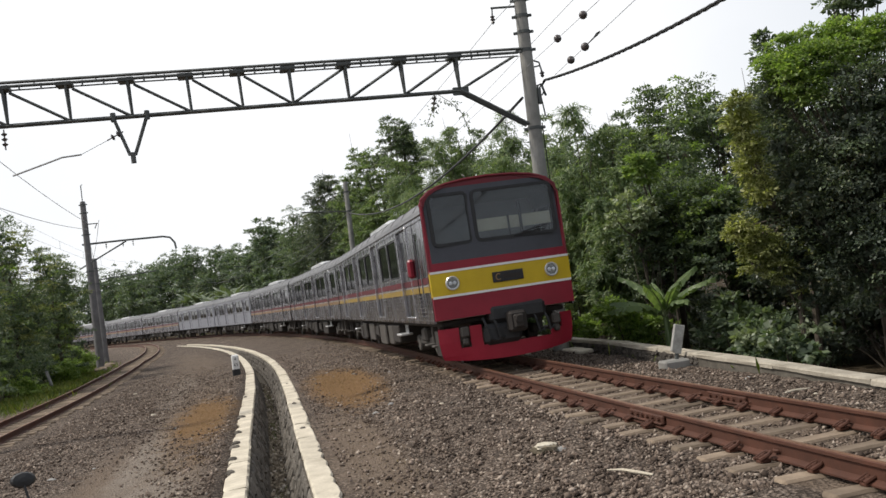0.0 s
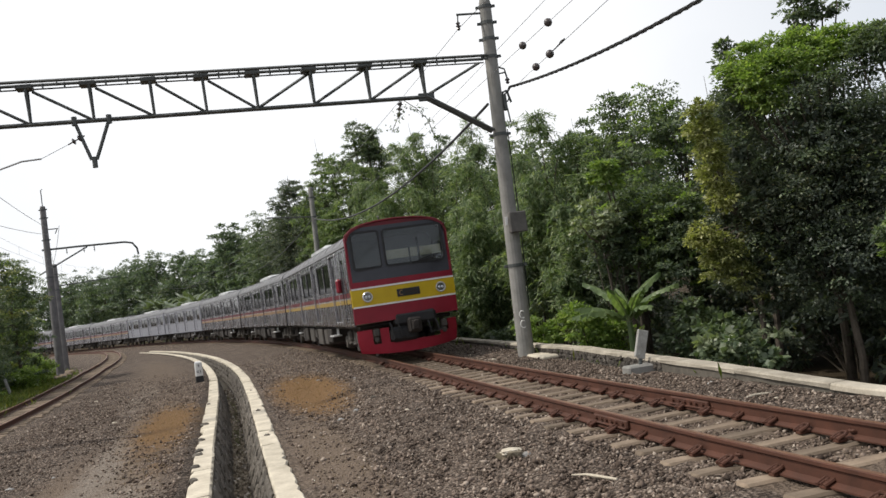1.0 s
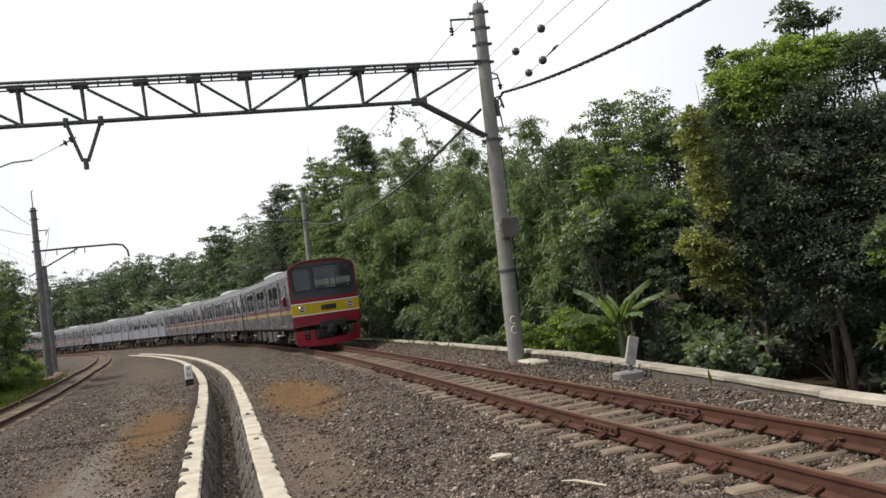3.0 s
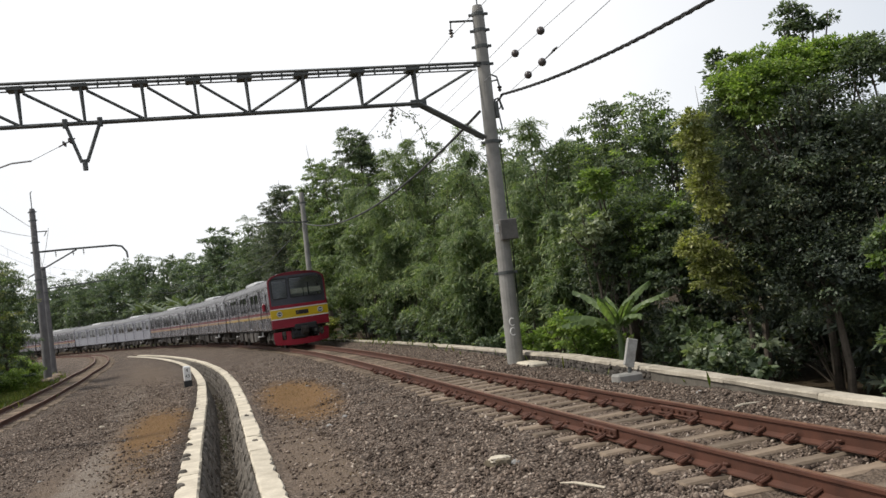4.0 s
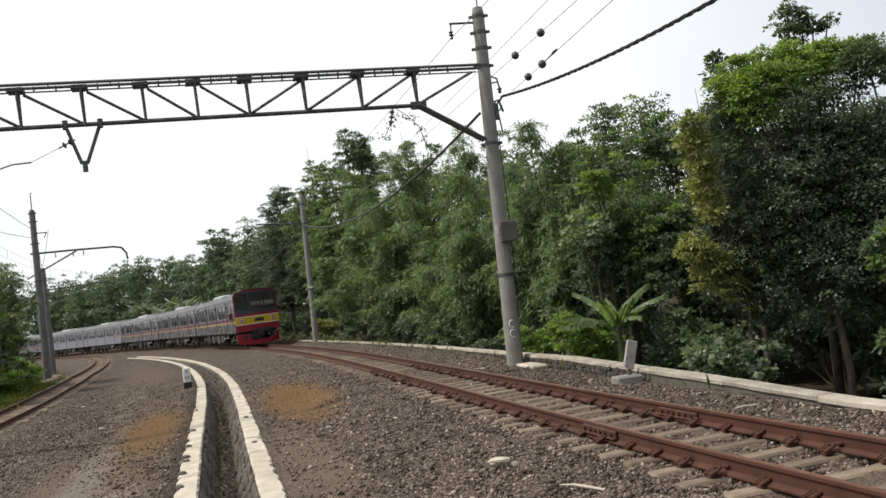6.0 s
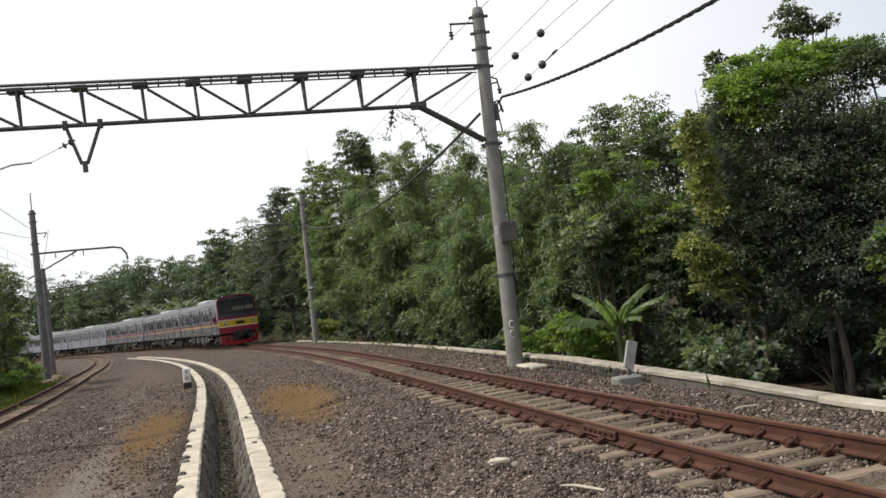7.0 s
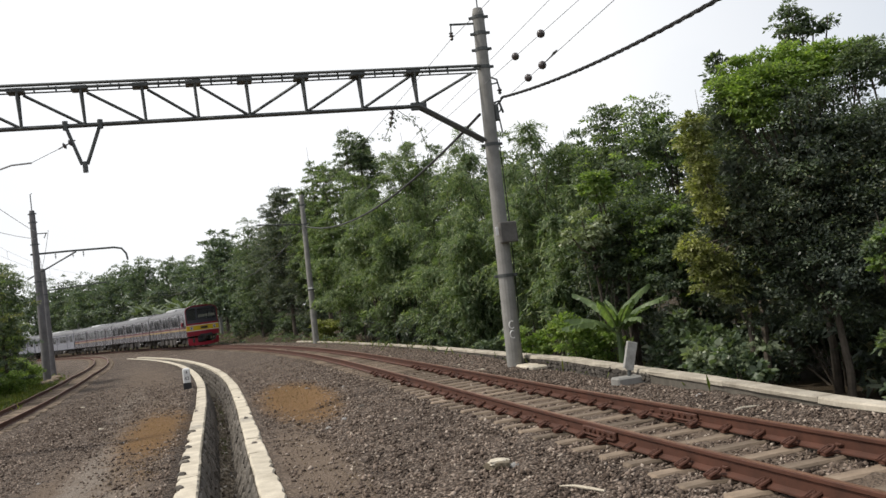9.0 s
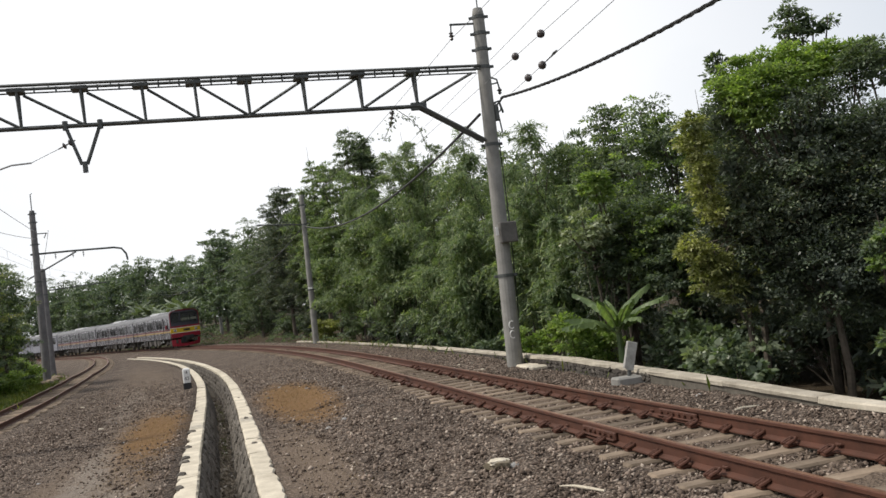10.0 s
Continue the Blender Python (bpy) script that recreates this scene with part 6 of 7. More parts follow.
def build_bamboo(x, y, top, radius, ground, culms, per, seed, mat, label):
    """Arching culms with tufts of slim drooping leaves."""
    rs, pr = np.random.RandomState(seed), random.Random(seed)
    clump = thing("bamboo_clump", label, "bamboo", pose(x, y, ground), "bamboo along the embankment")
    h = top - ground
    bases, dirs, faces_ = [], [], []
    for k in range(culms):
        a, reach = pr.uniform(0, 6.283), radius * pr.uniform(0.25, 1.35)
        hh = h * pr.uniform(0.5, 1.0) * (1.05 - 0.24 * (reach / radius) ** 2)
        o = Vector((pr.uniform(-0.3, 0.3), pr.uniform(-0.3, 0.3), 0)) * radius
        out_ = Vector((math.cos(a), math.sin(a), 0))
        pts = []
        for i in range(11):
            f = i / 10
            pts.append(o + out_ * reach * f ** 2.1 + Vector((0, 0, hh * (1.72 * f - 0.8 * f ** 2.5))))
        part("culm", Geo().tube(pts, [0.032 * (1 - 0.9 * i / 10) for i in range(11)], 5), clump, mat=M_BARK)
        # hanging side sprays, thicker towards the arching tip
        line_ = np.array([tuple(q) for q in pts])
        f = (rs.uniform(0.16, 1.0, per) if h > 5.5 else rs.uniform(0.1, 1.0, per)) ** 0.7
        root = np.stack([np.interp(f * 10, np.arange(11), line_[:, c]) for c in range(3)], -1)
        ang = a + rs.normal(0, 1.3, per)
        way = np.stack([np.cos(ang), np.sin(ang), rs.uniform(-0.1, 0.7, per)], -1)
        span = rs.uniform(0.35, 0.95, per) * (1.15 - 0.4 * f)
        m = 24
        g = np.tile(np.linspace(0.08, 1.0, m), per)
        who = np.repeat(np.arange(per), m)
        spot = root[who] + way[who] * (span[who] * g)[:, None] - np.array([0, 0, 1.0]) * (span[who] * 0.75 * g ** 2)[:, None]
        bases.append(spot + rs.normal(0, 0.045, spot.shape))
        dirs.append(way[who] * 0.7 - np.array([0, 0, 0.55]) + rs.normal(0, 0.4, spot.shape))
        faces_.append(way[who] * 0.55 + np.array([0, 0, 0.85]) + rs.normal(0, 0.4, spot.shape))
    b, d, fc = np.concatenate(bases), np.concatenate(dirs), np.concatenate(faces_)
    ln = rs.uniform(0.1, 0.24, len(b))
    v, f = leaf_arrays(rs, b, d, ln, ln * 0.14, 0.2, fc, True)
    part("foliage", pack(v, f, "foliage", mat), clump)
    return clump


def build_bush(s, lat, height, radius, leaves, size, slim, mat, seed, label, name="bush"):
    q = line(s, lat)
    gz = float(ground_height(np.array([s]), np.array([lat]))[0])
    rs, pr = np.random.RandomState(seed), random.Random(seed)
    bush = thing(name, label, "shrub", pose(q.x, q.y, gz), "shrubs beside the track")
    h = height - gz
    lobes = [(pr.uniform(-0.7, 0.7) * radius, pr.uniform(-0.7, 0.7) * radius, h * pr.uniform(0.25, 0.85), radius * pr.uniform(0.3, 0.55)) for _ in range(8)]
    for x, y, z, r in lobes:
        part("stem", Geo().tube([(x * 0.2, y * 0.2, -0.1), (x * 0.6, y * 0.6, z * 0.5), (x, y, z)], [0.025, 0.018, 0.006], 5), bush, mat=M_BARK)
    v, f = crown_leaves(rs, lobes, leaves, size, slim, 50, 40, size > 0.165)
    part("foliage", pack(v, f, "foliage", mat), bush)
    return bush


def ground_at(x, y):
    i = np.argmin((TX - x) ** 2 + (TY - y) ** 2)
    lat = (x - TX[i]) * math.cos(HEAD[i]) + (y - TY[i]) * math.sin(HEAD[i])
    return float(ground_height(np.array([ST[i]]), np.array([lat]))[0])


DARK, MID, FRESH, OLIVE, FAR = M_LEAF_DARK, M_LEAF_MID, M_LEAF_FRESH, M_LEAF_OLIVE, M_HAZED
# Brighter shoots paint the sunlit tops of the two big trees
big = "large dense dark-leaved tree, sunlit top put into brighter green leaves"
build_tree("broadleaf_tree", big, 6.75, 16.5, 4.8, 1.7, -0.1, -1.25, 76000, 0.064, 0.27, ((DARK, 0.8), (MID, 0.2)), 11, 15, ((5.35, 16.5, 4.1, 0.5), (5.6, 16.4, 4.45, 0.5), (5.2, 16.6, 3.3, 0.5), (5.4, 16.5, 2.6, 0.5)), 1,
           ((5.12, 16.3, 4.62, 0.2), (5.5, 16.3, 4.86, 0.27), (5.9, 16.3, 4.84, 0.33), (6.43, 16.4, 5.0, 0.28), (6.95, 16.5, 5.02, 0.24), (5.69, 16.0, 4.5, 0.34), (6.1, 16.0, 4.6, 0.3), (5.35, 16.0, 4.35, 0.3), (5.6, 15.9, 4.1, 0.28), (7.25, 16.5, 4.95, 0.3), (7.0, 16.4, 4.72, 0.28), (7.65, 16.4, 4.92, 0.28), (6.6, 16.2, 4.75, 0.28)), FRESH, 21000, 150)
build_tree("broadleaf_tree", big, 7.9, 15.6, 4.3, 1.5, 0.0, -1.25, 50000, 0.064, 0.27, ((DARK, 0.85), (MID, 0.15)), 12, 14, (), 1, ((7.47, 15.7, 4.72, 0.32), (7.8, 15.6, 4.5, 0.3), (7.2, 15.8, 4.5, 0.28), (8.1, 15.9, 4.6, 0.3)), MID, 6500, 150)
build_tree("slim_tree", "slim tree whose sparse top stands against the sky", 7.4, 18.6, 5.9, 0.6, 2.5, -1.25, 7000, 0.09, 0.26, ((DARK, 1.0),), 16, 8, (), 1, ((7.3, 18.6, 6.0, 0.26), (7.5, 18.6, 6.4, 0.22), (7.35, 18.6, 6.25, 0.2), (7.9, 18.6, 6.15, 0.22), (8.2, 18.6, 6.2, 0.14), (7.65, 18.6, 5.95, 0.24)), MID, 2000)
build_tree("slim_tree", "slim tree whose sparse top stands against the sky", 6.0, 18.5, 5.0, 0.7, 2.0, -1.25, 9000, 0.085, 0.26, ((DARK, 0.7), (MID, 0.3)), 17, 9, (), 1, ((5.91, 18.6, 5.6, 0.15), (5.85, 18.6, 5.3, 0.22)), MID, 900)
# Olive shoots put the sunlit left edge of the wood into leaf colour
build_tree("broadleaf_tree", "tree with dark inner leaves, its sunlit edge put into olive-yellow ones", 5.5, 17.6, 4.0, 0.9, 0.2, -1.25, 24000, 0.07, 0.25, ((DARK, 0.85), (OLIVE, 0.15)), 13, 12, ((5.2, 17.6, 2.2, 0.45), (5.15, 17.8, 3.2, 0.4)), 1,
           ((4.48, 15.9, 3.98, 0.2), (4.46, 15.9, 3.62, 0.23), (4.48, 15.9, 3.22, 0.23), (4.52, 15.9, 2.84, 0.22), (4.6, 15.9, 2.5, 0.2), (4.4, 16.7, 1.9, 0.22), (4.62, 16.7, 1.66, 0.27), (4.83, 16.7, 1.48, 0.27), (4.5, 16.7, 1.3, 0.22), (4.95, 16.6, 1.15, 0.22), (4.3, 16.7, 1.85, 0.14)), OLIVE, 11000)
# Trees added behind the wood to block light and keep it dark
for k, (x, y, t, r, b) in enumerate(((8.4, 25.7, 5.5, 1.9, -1.0), (10.5, 24.9, 5.4, 2.2, -1.2), (12.4, 22.9, 5.3, 2.3, -1.2), (9.2, 19.6, 3.6, 1.5, -1.1), (11.2, 18.0, 4.0, 1.8, -1.1), (13.5, 28.0, 5.5, 2.4, -1.0), (9.5, 30.5, 6.0, 2.3, -1.0), (16.0, 24.0, 5.5, 2.6, -1.0), (14.0, 19.5, 4.5, 2.0, -1.0), (7.6, 21.6, 4.4, 1.7, -0.9), (9.8, 15.8, 4.2, 1.6, -0.9))):
    build_tree("shaded_tree", "dark tree added to block light deep in the wood", x, y, t, r, b, ground_at(x, y), 5000, 0.18, 0.3, ((DARK, 1.0),), 20 + k, 13, inner=110, single=True)
for k, (x, y, t, r, b, mats) in enumerate(((5.9, 23.8, 6.35, 1.55, 0.5, ((MID, 0.8), (FRESH, 0.2))), (5.1, 26.6, 6.75, 1.15, 0.6, ((MID, 0.85), (FRESH, 0.15))), (5.3, 21.8, 3.3, 1.25, 0.8, ((MID, 0.85), (FRESH, 0.15))), (7.4, 24.6, 6.0, 1.3, 1.0, ((DARK, 0.6), (MID, 0.4))), (4.4, 24.2, 3.9, 1.0, 0.4, ((MID, 0.7), (DARK, 0.3))))):
    build_tree("embankment_tree", "mid-green broadleaf tree on the embankment", x, y, t, r, b, ground_at(x, y), 24000, 0.088, 0.28, mats, 30 + k, 13)
build_tree("understorey_tree", "small tree with bright fresh and pale leaves before the wood", 4.1, 22.3, 3.4, 0.8, 1.4, -1.0, 9000, 0.085, 0.28, ((MID, 0.8), (FRESH, 0.2)), 36, 9, (), 1, ((3.61, 21.5, 3.75, 0.26), (3.75, 21.5, 3.6, 0.24)), FRESH, 2200)
build_tree("pale_leaved_tree", "small tree with large pale drooping leaves", 3.6, 21.9, 2.6, 0.6, 1.5, -1.0, 2500, 0.1, 0.3, ((MID, 1.0),), 37, 7, (), 1, ((3.24, 21.5, 2.95, 0.24), (3.67, 21.5, 2.8, 0.26), (2.95, 21.5, 2.65, 0.22), (3.4, 21.5, 2.6, 0.26)), M_LEAF_PALE, 1100)
for k, (x, y, t, r) in enumerate(((3.5, 29.8, 7.5, 1.7), (2.2, 33.9, 7.9, 2.0), (0.8, 38.0, 9.1, 2.2), (-1.1, 42.0, 9.9, 2.4), (0.0, 35.4, 4.9, 2.0), (-3.2, 47.9, 10.8, 2.2), (3.7, 26.9, 4.7, 1.5), (1.2, 33.0, 3.9, 1.3), (-2.0, 42.0, 5.3, 1.8), (-4.2, 51.0, 6.5, 2.0), (2.9, 30.6, 4.6, 1.3))):
    build_bamboo(x, y, t, r, ground_at(x, y), 26, 56, 50 + k, M_BAMBOO, "dense arching green bamboo clump")
for k, (nm, x, y, t, r, b, mat) in enumerate((("tall_tree", -4.3, 54.5, 12.2, 1.5, 6.0, MID), ("curve_tree", -8.1, 64.0, 12.9, 1.6, 0.8, M_BAMBOO), ("dark_tree", -11.9, 71.5, 12.4, 2.0, 0.8, DARK), ("curve_tree", -16.6, 83.0, 11.1, 2.7, 0.9, MID),
                                              ("curve_tree", -7.0, 60.5, 8.4, 2.3, 0.6, M_BAMBOO), ("curve_tree", -4.0, 56.5, 8.5, 2.3, 0.8, M_BAMBOO), ("dark_tree", -9.4, 68.0, 9.2, 2.4, 0.8, DARK), ("dark_tree", -13.6, 77.0, 9.9, 2.4, 0.8, DARK), ("dark_tree", -10.0, 72.5, 10.9, 2.2, 0.8, DARK), ("curve_tree", -17.6, 88.0, 8.4, 2.6, 0.8, MID),
                                              ("wood_tree", 1.5, 46.0, 8.2, 2.4, 1.0, DARK), ("wood_tree", 4.5, 39.0, 7.2, 2.4, 0.5, DARK), ("wood_tree", 6.5, 33.0, 6.5, 2.2, 0.0, DARK), ("wood_tree", -1.0, 53.0, 9.0, 2.5, 1.0, DARK), ("wood_tree", 3.2, 42.0, 9.0, 2.2, 0.6, MID), ("wood_tree", -0.8, 48.5, 10.5, 2.2, 0.8, MID), ("wood_tree", 5.5, 36.0, 7.6, 2.0, 0.2, MID), ("curve_tree", -6.3, 60.0, 11.6, 1.7, 2.0, M_BAMBOO), ("curve_tree", -9.6, 66.5, 10.6, 1.6, 2.0, M_BAMBOO))):
    build_tree(nm, "dense green tree on the outer side of the curve", x, y, t, r, b, ground_at(x, y), (34000 if mat is DARK else 20000) if k < 10 else 9000, 0.15 if k < 10 else 0.2, 0.27, ((mat, 1.0),), 70 + k, 15, inner=110, single=True)
far_sizes = ((-24.9, 103.0, 12.6, 3.2, 1.2), (-30.6, 123.0, 11.9, 3.9, 1.2), (-39.4, 137.2, 13.2, 4.6, 1.5), (-51.8, 151.4, 14.0, 4.8, 1.8), (-62.6, 166.6, 14.0, 5.2, 1.8),
             (-74.6, 183.4, 14.8, 5.6, 1.8), (-88.1, 201.6, 15.1, 6.0, 1.8), (-101.7, 217.4, 15.8, 6.5, 2.0), (-20.6, 93.0, 9.6, 3.0, 1.0), (-26.2, 114.5, 10.4, 3.6, 1.0), (-57.0, 160.0, 12.4, 4.6, 1.4), (-80.0, 194.0, 12.6, 5.2, 1.8), (-46.0, 144.0, 13.6, 4.4, 1.4), (-34.6, 131.0, 11.6, 4.2, 1.2), (-43.0, 140.5, 9.4, 4.2, 1.0), (-68.0, 175.0, 11.5, 5.0, 1.4))
for k, (x, y, t, r, b) in enumerate(far_sizes):
    near = np.argmin((TX - x) ** 2 + (TY - y) ** 2)
    across = (x - TX[near]) * math.cos(HEAD[near]) + (y - TY[near]) * math.sin(HEAD[near])
    push = max(0.0, r + 3.6 - across)
    x, y, t = x + push * math.cos(HEAD[near]), y + push * math.sin(HEAD[near]), t + 0.06 * push
    build_tree("far_tree", "far green tree along the curve, haze put into its leaf colour", x, y, t, r, b, ground_at(x, y), 9000, 0.34, 0.3, ((FAR, 0.8), (DARK, 0.2)) if k % 3 else ((FAR, 1.0),), 100 + k, 15, inner=110, single=True)
for k, (x, y, t, r, b) in enumerate(((-23.0, 48.5, 7.0, 1.9, -0.3), (-21.9, 42.0, 8.0, 2.2, -0.2), (-21.5, 36.8, 7.4, 2.3, -0.2), (-33.0, 64.0, 4.6, 1.4, -0.2), (-26.5, 52.0, 5.5, 2.0, -0.3), (-24.6, 45.0, 6.5, 2.0, 0.0), (-34.5, 73.0, 4.8, 1.8, 0.0), (-38.5, 78.0, 6.0, 2.2, 0.0), (-44.0, 88.0, 6.0, 2.6, 0.0))):
    build_tree("verge_tree", "bushy green tree beside the side track", x, y, t, r, b, -0.6, 14000, 0.13, 0.28, ((MID, 0.3), (FAR, 0.42), (OLIVE, 0.16), (FRESH, 0.12)), 130 + k, 13, inner=90, single=True)
build_tree("young_tree", "small tree with bright fresh green leaves", 6.25, 13.0, 1.95, 0.5, 1.1, -1.2, 3600, 0.08, 0.28, ((MID, 0.45), (FRESH, 0.55)), 150, 8)


def build_undergrowth():
    """Low green growth that covers the bank beside the curve down to the ballast."""
    rs = np.random.RandomState(61)
    k = 620
    s = 34 + 106 * rs.rand(k) ** 1.15
    over = 0.5 + 6.5 * rs.rand(k) ** 1.3
    lat = np.interp(s, (-5, 9.5, 13, 19, 30, 45, 60), (2.25, 2.33, 2.47, 2.74, 2.7, 2.55, 2.7)) + over
    th = np.interp(s, ST, HEAD)
    r = rs.uniform(0.25, 0.6, k) * (0.7 + 0.16 * over)
    lobes = np.stack([np.interp(s, ST, TX) + np.cos(th) * lat, np.interp(s, ST, TY) + np.sin(th) * lat, ground_height(s, lat) + r * 0.15, r], -1)
    v, f = crown_leaves(rs, lobes, 62000, 0.15, 0.26, 12, 40, True)
    tagged(new("bank_undergrowth", pack(v, f, "bank_undergrowth", M_LEAF_MID)), "low tangled green undergrowth on the bank", "undergrowth", kind="stuff")


build_undergrowth()


def build_wood_floor():
    """Growth on the floor of the wood behind the wall, shade put into its dark leaves."""
    rs = np.random.RandomState(67)
    k = 150
    s, lat, r = rs.uniform(6, 36, k), rs.uniform(6.0, 19, k), rs.uniform(0.5, 1.2, k)
    th = np.interp(s, ST, HEAD)
    lobes = np.stack([np.interp(s, ST, TX) + np.cos(th) * lat, np.interp(s, ST, TY) + np.sin(th) * lat, ground_height(s, lat) + r * rs.uniform(0.2, 1.3, k), r], -1)
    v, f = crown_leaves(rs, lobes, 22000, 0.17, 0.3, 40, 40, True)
    tagged(new("wood_undergrowth", pack(v, f, "wood_undergrowth", M_LEAF_DARK)), "tangled growth on the wood floor, shade put into its dark leaves", "undergrowth", kind="stuff")


build_wood_floor()

build_bush(20.6, 3.7, 0.95, 0.85, 5200, 0.1, 0.3, M_LEAF_FRESH, 1, "bright green leafy shrub behind the wall")
build_bush(15.7, 4.1, 0.5, 0.7, 1500, 0.13, 0.34, M_LEAF_MID, 2, "broad-leaved green shrub behind the wall")
# Added over the shrub above: its pale leaves paint the glints
build_bush(15.2, 4.0, 0.4, 0.75, 420, 0.15, 0.34, M_LEAF_PALE, 14, "added shrub behind the wall, leaf glints put into its pale colour")
build_bush(14.5, 3.9, 0.2, 0.5, 900, 0.13, 0.36, M_LEAF_MID, 3, "broad-leaved green shrub behind the wall")
build_bush(23.8, 3.5, 0.6, 0.65, 2600, 0.1, 0.3, M_LEAF_FRESH, 4, "bright green leafy shrub behind the wall")
build_bush(10.6, 4.1, 0.45, 0.5, 1700, 0.1, 0.3, M_LEAF_MID, 5, "small dark-green shrub behind the wall")
build_bush(17.2, 5.2, 0.3, 0.6, 1800, 0.14, 0.32, M_LEAF_MID, 6, "green shrub behind the wall")
build_bush(18.3, 5.0, 0.7, 0.85, 2400, 0.12, 0.3, M_LEAF_MID, 11, "green shrub behind the wall")
build_bush(16.9, 5.8, 0.5, 0.8, 1800, 0.13, 0.3, M_LEAF_DARK, 12, "dark shrub behind the wall")
build_bush(20.3, 6.4, 0.9, 1.0, 2200, 0.14, 0.3, M_LEAF_DARK, 13, "dark shrub behind the wall")
build_bush(27.5, 3.5, 0.55, 0.7, 2600, 0.1, 0.3, M_LEAF_MID, 7, "green shrub behind the wall")
build_bush(31.5, 3.6, 0.8, 0.9, 3200, 0.12, 0.3, M_LEAF_MID, 8, "green shrub behind the wall")
build_bush(60.3, 4.3, 1.1, 1.1, 2600, 0.16, 0.28, M_LEAF_OLIVE, 9, "yellowish shrub on the bank")
for k, (s, la, h) in enumerate(((37, 3.9, 0.9), (42, 4.0, 1.0), (47, 4.3, 1.2), (52, 4.6, 1.3), (67, 5.0, 1.6), (75, 5.0, 1.8), (84, 5.2, 2.0), (93, 5.0, 2.0))):
    build_bush(s, la, h, 1.3, 3000, 0.18, 0.28, M_LEAF_MID if k % 2 else M_LEAF_DARK, 20 + k, "green undergrowth on the bank")
# The dark leaf colour here stands in for the shade below the trees
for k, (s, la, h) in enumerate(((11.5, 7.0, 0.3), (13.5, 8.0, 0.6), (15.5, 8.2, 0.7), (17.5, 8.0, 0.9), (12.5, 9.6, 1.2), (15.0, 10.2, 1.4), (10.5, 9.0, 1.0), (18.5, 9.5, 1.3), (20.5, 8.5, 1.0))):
    build_bush(s, la, h, 1.4, 2200, 0.18, 0.3, M_LEAF_DARK, 60 + k, "undergrowth of the wood, tree shade put into its dark leaves")
for k, (s, la, h) in enumerate(((34, -15.0, 1.2), (38, -15.5, 1.6), (42, -15.2, 1.4), (46, -15.6, 1.5), (50, -15.3, 1.5), (54.5, -15.6, 1.6), (40, -17.5, 2.0), (48, -17.5, 2.0), (57, -17.0, 2.0))):
    build_bush(s, la, h, 1.7, 3000, 0.17, 0.3, M_LEAF_MID, 80 + k, "dense green verge undergrowth")
for k, (s, la, h) in enumerate(((43, -14.6, 0.1), (51, -13.7, 0.4), (55.5, -13.6, 0.6), (60, -14.0, 0.7), (66, -13.9, 0.6), (63, -14.8, 0.8), (70, -14.6, 0.8), (75, -14.8, 0.8), (57.5, -14.4, 0.6))):
    build_bush(s, la, h, 1.1, 3000, 0.12, 0.28, M_LEAF_FRESH, 40 + k, "bright green verge shrub")


def build_banana(x, y, ground, height, leaves, length, seed, label, mat):
    """A banana plant: sheathed stem and long arching torn leaves."""
    pr = random.Random(seed)
    plant = thing("banana_plant", label, "banana plant", pose(x, y, ground), "banana plants")
    part("stem", Geo().tube([(0, 0, -0.1), (0.02, 0, height * 0.3), (0, 0.02, height * 0.6)], [0.1, 0.085, 0.05], 10), plant, mat=mat)
    for k in range(leaves):
        a = k * 2.4 + pr.uniform(-0.3, 0.3)
        rise = pr.uniform(0.55, 1.45)
        d = Vector((math.cos(a), math.sin(a), 0))
        w = Vector((-math.sin(a), math.cos(a), 0))
        g, mid = Geo(), []
        for i in range(15):
            f = i / 14
            mid.append(Vector((0, 0, height * 0.55)) + d * length * f * math.cos(rise * (1 - 0.5 * f)) + Vector((0, 0, length * (f * math.sin(rise) - 0.5 * f * f * (1.2 - rise * 0.5)))))
        for side in (-1, 1):
            pts, faces = [], []
            for i in range(2, 14):
                f0, f1 = i / 14, (i + 1) / 14
                for f, m in ((f0 + 0.004, mid[i]), (f1 - 0.008, mid[min(i + 1, 14)])):
                    wide = 0.155 * math.sin(math.pi * min(f * 0.97 + 0.02, 1)) ** 0.6 * length * 0.75
                    pts += [m, m + w * side * wide * 0.55 + Vector((0, 0, 0.03)), m + w * side * wide + Vector((0, 0, -0.05 + pr.uniform(-0.04, 0.03)))]
                n = len(pts) - 6
                faces += [(n, n + 1, n + 4, n + 3), (n + 1, n + 2, n + 5, n + 4)]
            g.add(pts, faces)
        leaf = part("leaf", g, plant, "long torn green leaf", mat)
        part("midrib", Geo().tube(mid, [0.022 * (1 - 0.8 * i / 14) for i in range(15)], 5), leaf, mat=M_LEAF_PALE)


q = line(19.0, 3.75)
build_banana(q.x, q.y, -1.1, 2.7, 13, 1.3, 3, "banana plant with torn pale green leaves behind the wall", M_BANANA)
for k, (x, y, h) in enumerate(((-30.4, 108.8, 5.2), (-32.9, 113.4, 5.9), (-35.2, 117.5, 5.4), (-37.6, 121.5, 6.2), (-40.2, 126.2, 6.0), (-43.4, 131.4, 6.8))):
    build_banana(x, y, 0.6, h, 11, 2.5, 10 + k, "banana plant with pale fronds among the far trees", M_FROND)


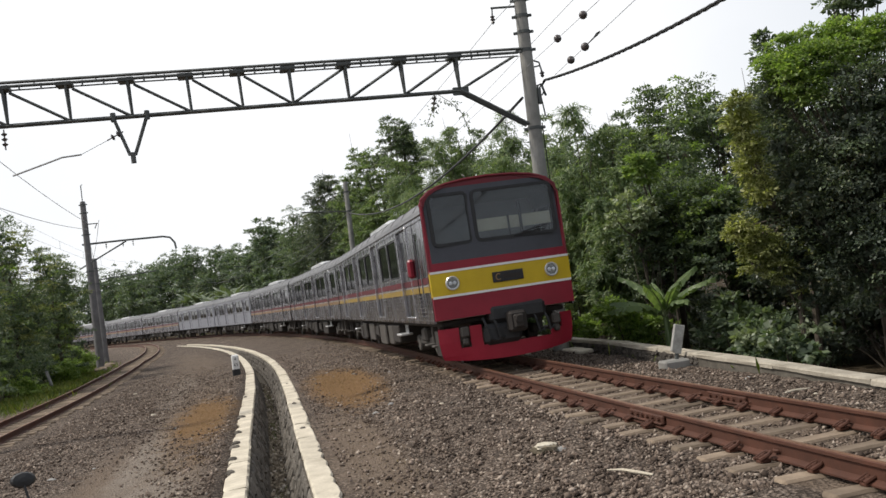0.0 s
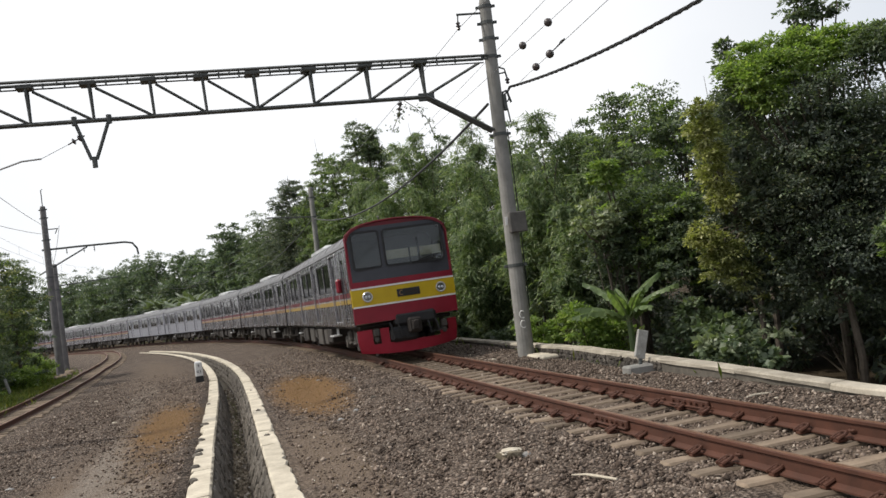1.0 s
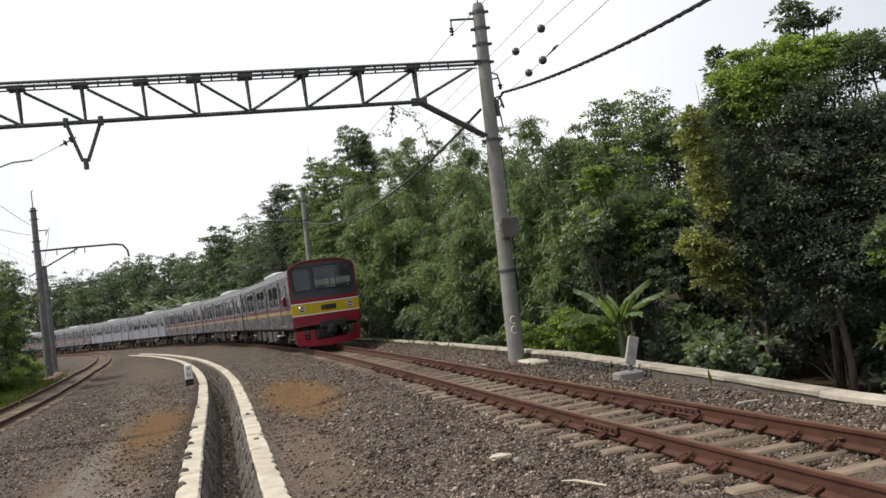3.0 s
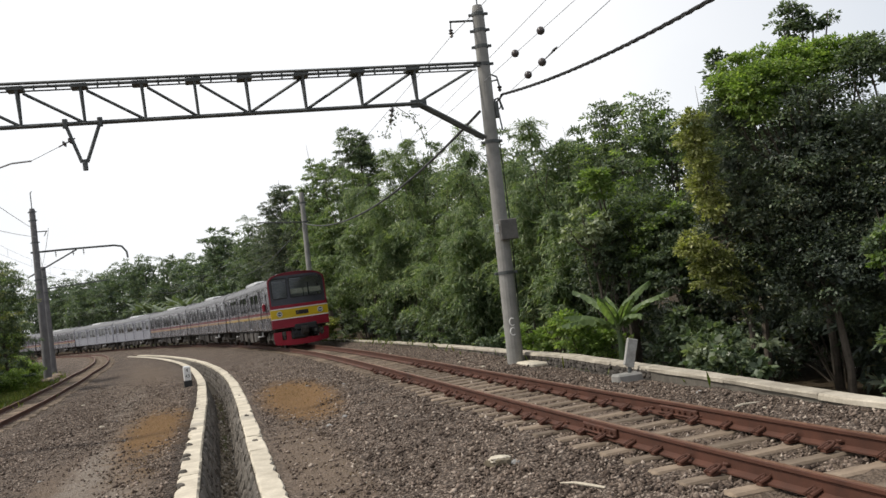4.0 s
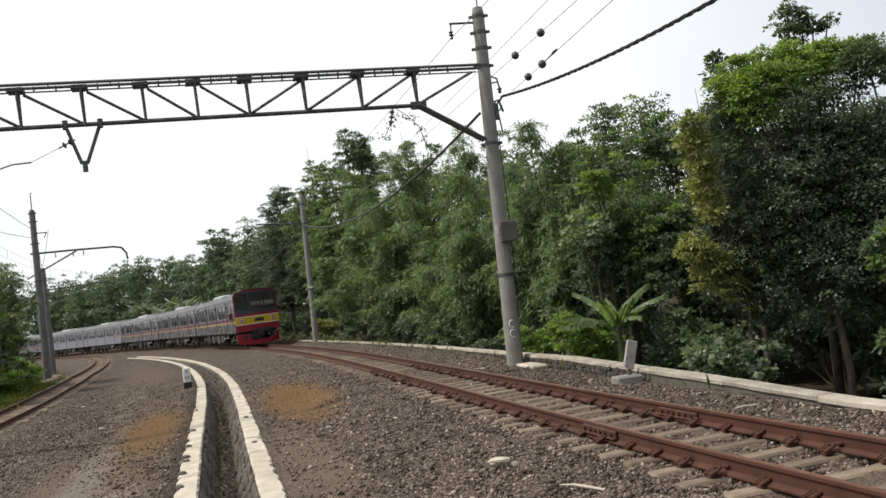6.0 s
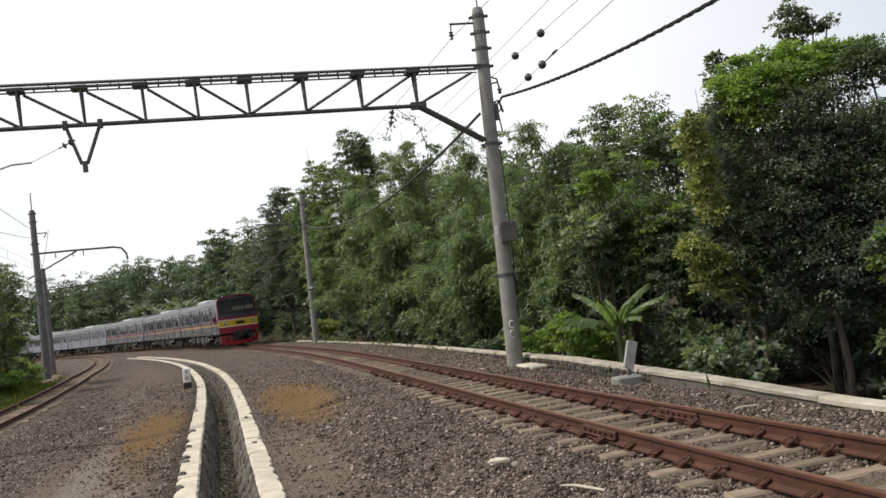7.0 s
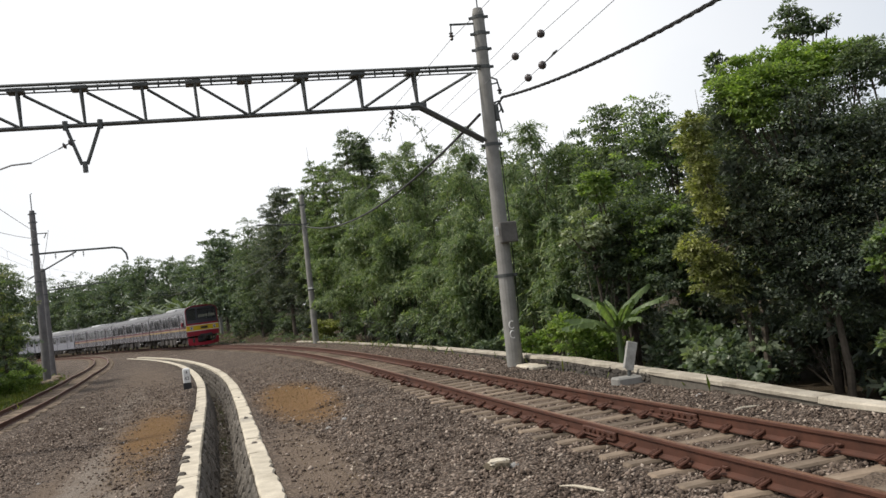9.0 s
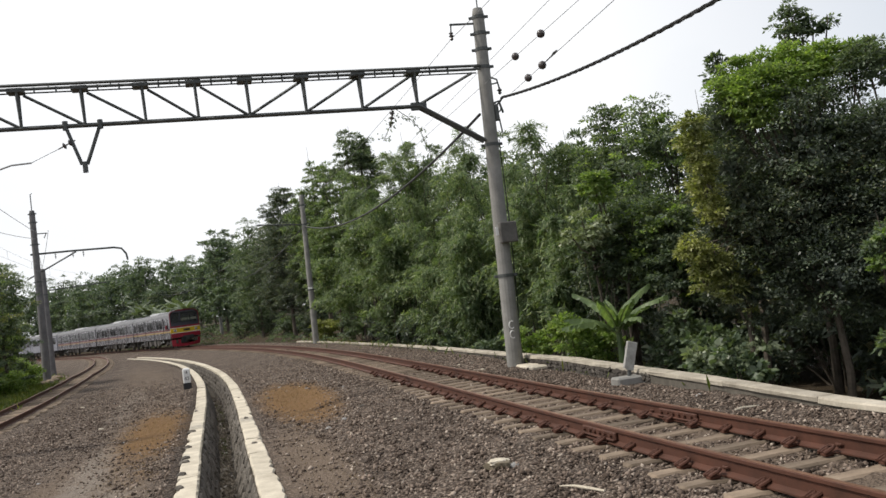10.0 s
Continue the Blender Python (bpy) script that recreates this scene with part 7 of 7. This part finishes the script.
def blades(name, label, spots, mat, seed, height, floor=None):
    """Tufts of grass: (s, lat, spread along, spread across, count) for each patch."""
    rs = np.random.RandomState(seed)
    base = []
    for s, la, a, b, n in spots:
        ss, ll = s + rs.normal(0, a, n), la + rs.normal(0, b, n)
        ok = (np.abs(ll - DRAIN) > 0.8) | (floor is not None)
        ss, ll = ss[ok], ll[ok]
        th = np.interp(ss, ST, HEAD)
        base.append(np.stack([np.interp(ss, ST, TX) + np.cos(th) * ll, np.interp(ss, ST, TY) + np.sin(th) * ll, ground_height(ss, ll) if floor is None else np.full(len(ss), floor)], -1))
    base = np.concatenate(base)
    d = rs.normal(0, 0.55, base.shape)
    d[:, 2] = 1.0
    ln = height * rs.uniform(0.4, 1.2, len(base))
    v, f = leaf_arrays(rs, base, d, ln, ln * 0.07, 0.1)
    return tagged(new(name, pack(v, f, name, mat)), label, "grass", kind="stuff")


blades("green_grass", "rough green grass on the verge", [(46, -13.3, 3, 0.5, 3000), (54, -13.2, 4, 0.5, 4000), (64, -13.0, 5, 0.5, 3000), (40, -13.6, 4, 0.7, 2500), (28, 3.2, 8, 0.2, 2500), (16, 3.3, 5, 0.3, 2500), (44, 3.2, 7, 0.4, 2500)], M_GRASS, 4, 0.3)
blades("dry_grass", "low dry ochre grass and moss", [(24.5, -2.9, 2.4, 0.42, 1500), (21.5, -6.1, 2.4, 0.42, 1100), (15.5, -6.0, 1.5, 0.35, 400), (13, -3.3, 3, 0.25, 300)], M_DRYGRASS, 5, 0.05)
blades("drain_weeds", "small olive weeds in the drain", [(10.5, DRAIN, 0.7, 0.08, 110), (14, DRAIN, 0.8, 0.06, 50), (23, DRAIN, 1.2, 0.06, 110), (31, DRAIN, 2.5, 0.08, 120)], M_GRASS, 6, 0.1, -1.22)

# vine caught on the beam
rs_v = np.random.RandomState(9)
c0 = beam_at(2.2, 6.1)
cs = np.concatenate([np.array(c0) + np.array([[0.0, 0, -0.05], [-0.15, 0, -0.25], [-0.3, 0, -0.5], [0.25, 0, -0.1], [0.45, 0, -0.2], [0.55, 0.1, -0.45], [0.62, 0.1, -0.7]])[k] + rs_v.normal(0, 0.07, (26, 3)) for k in range(7)])
v, f = leaf_arrays(rs_v, cs, rs_v.normal(0, 1, cs.shape), rs_v.uniform(0.04, 0.09, len(cs)), rs_v.uniform(0.012, 0.025, len(cs)))
vine = tagged(part("vine", Geo().tube([c0 + Vector((0, 0, 0.15)), c0 + Vector((0.3, 0, -0.1)), c0 + Vector((0.55, 0.1, -0.4)), c0 + Vector((0.64, 0.1, -0.8))], 0.008, 5).tube([c0 + Vector((0, 0, 0.15)), c0 + Vector((-0.15, 0, -0.25)), c0 + Vector((-0.35, 0, -0.6))], 0.008, 5), mat=M_BARK), "dry creeper hanging from the beam", "creeper")
part("foliage", pack(v, f, "foliage", M_LEAF_MID), vine)

motions()
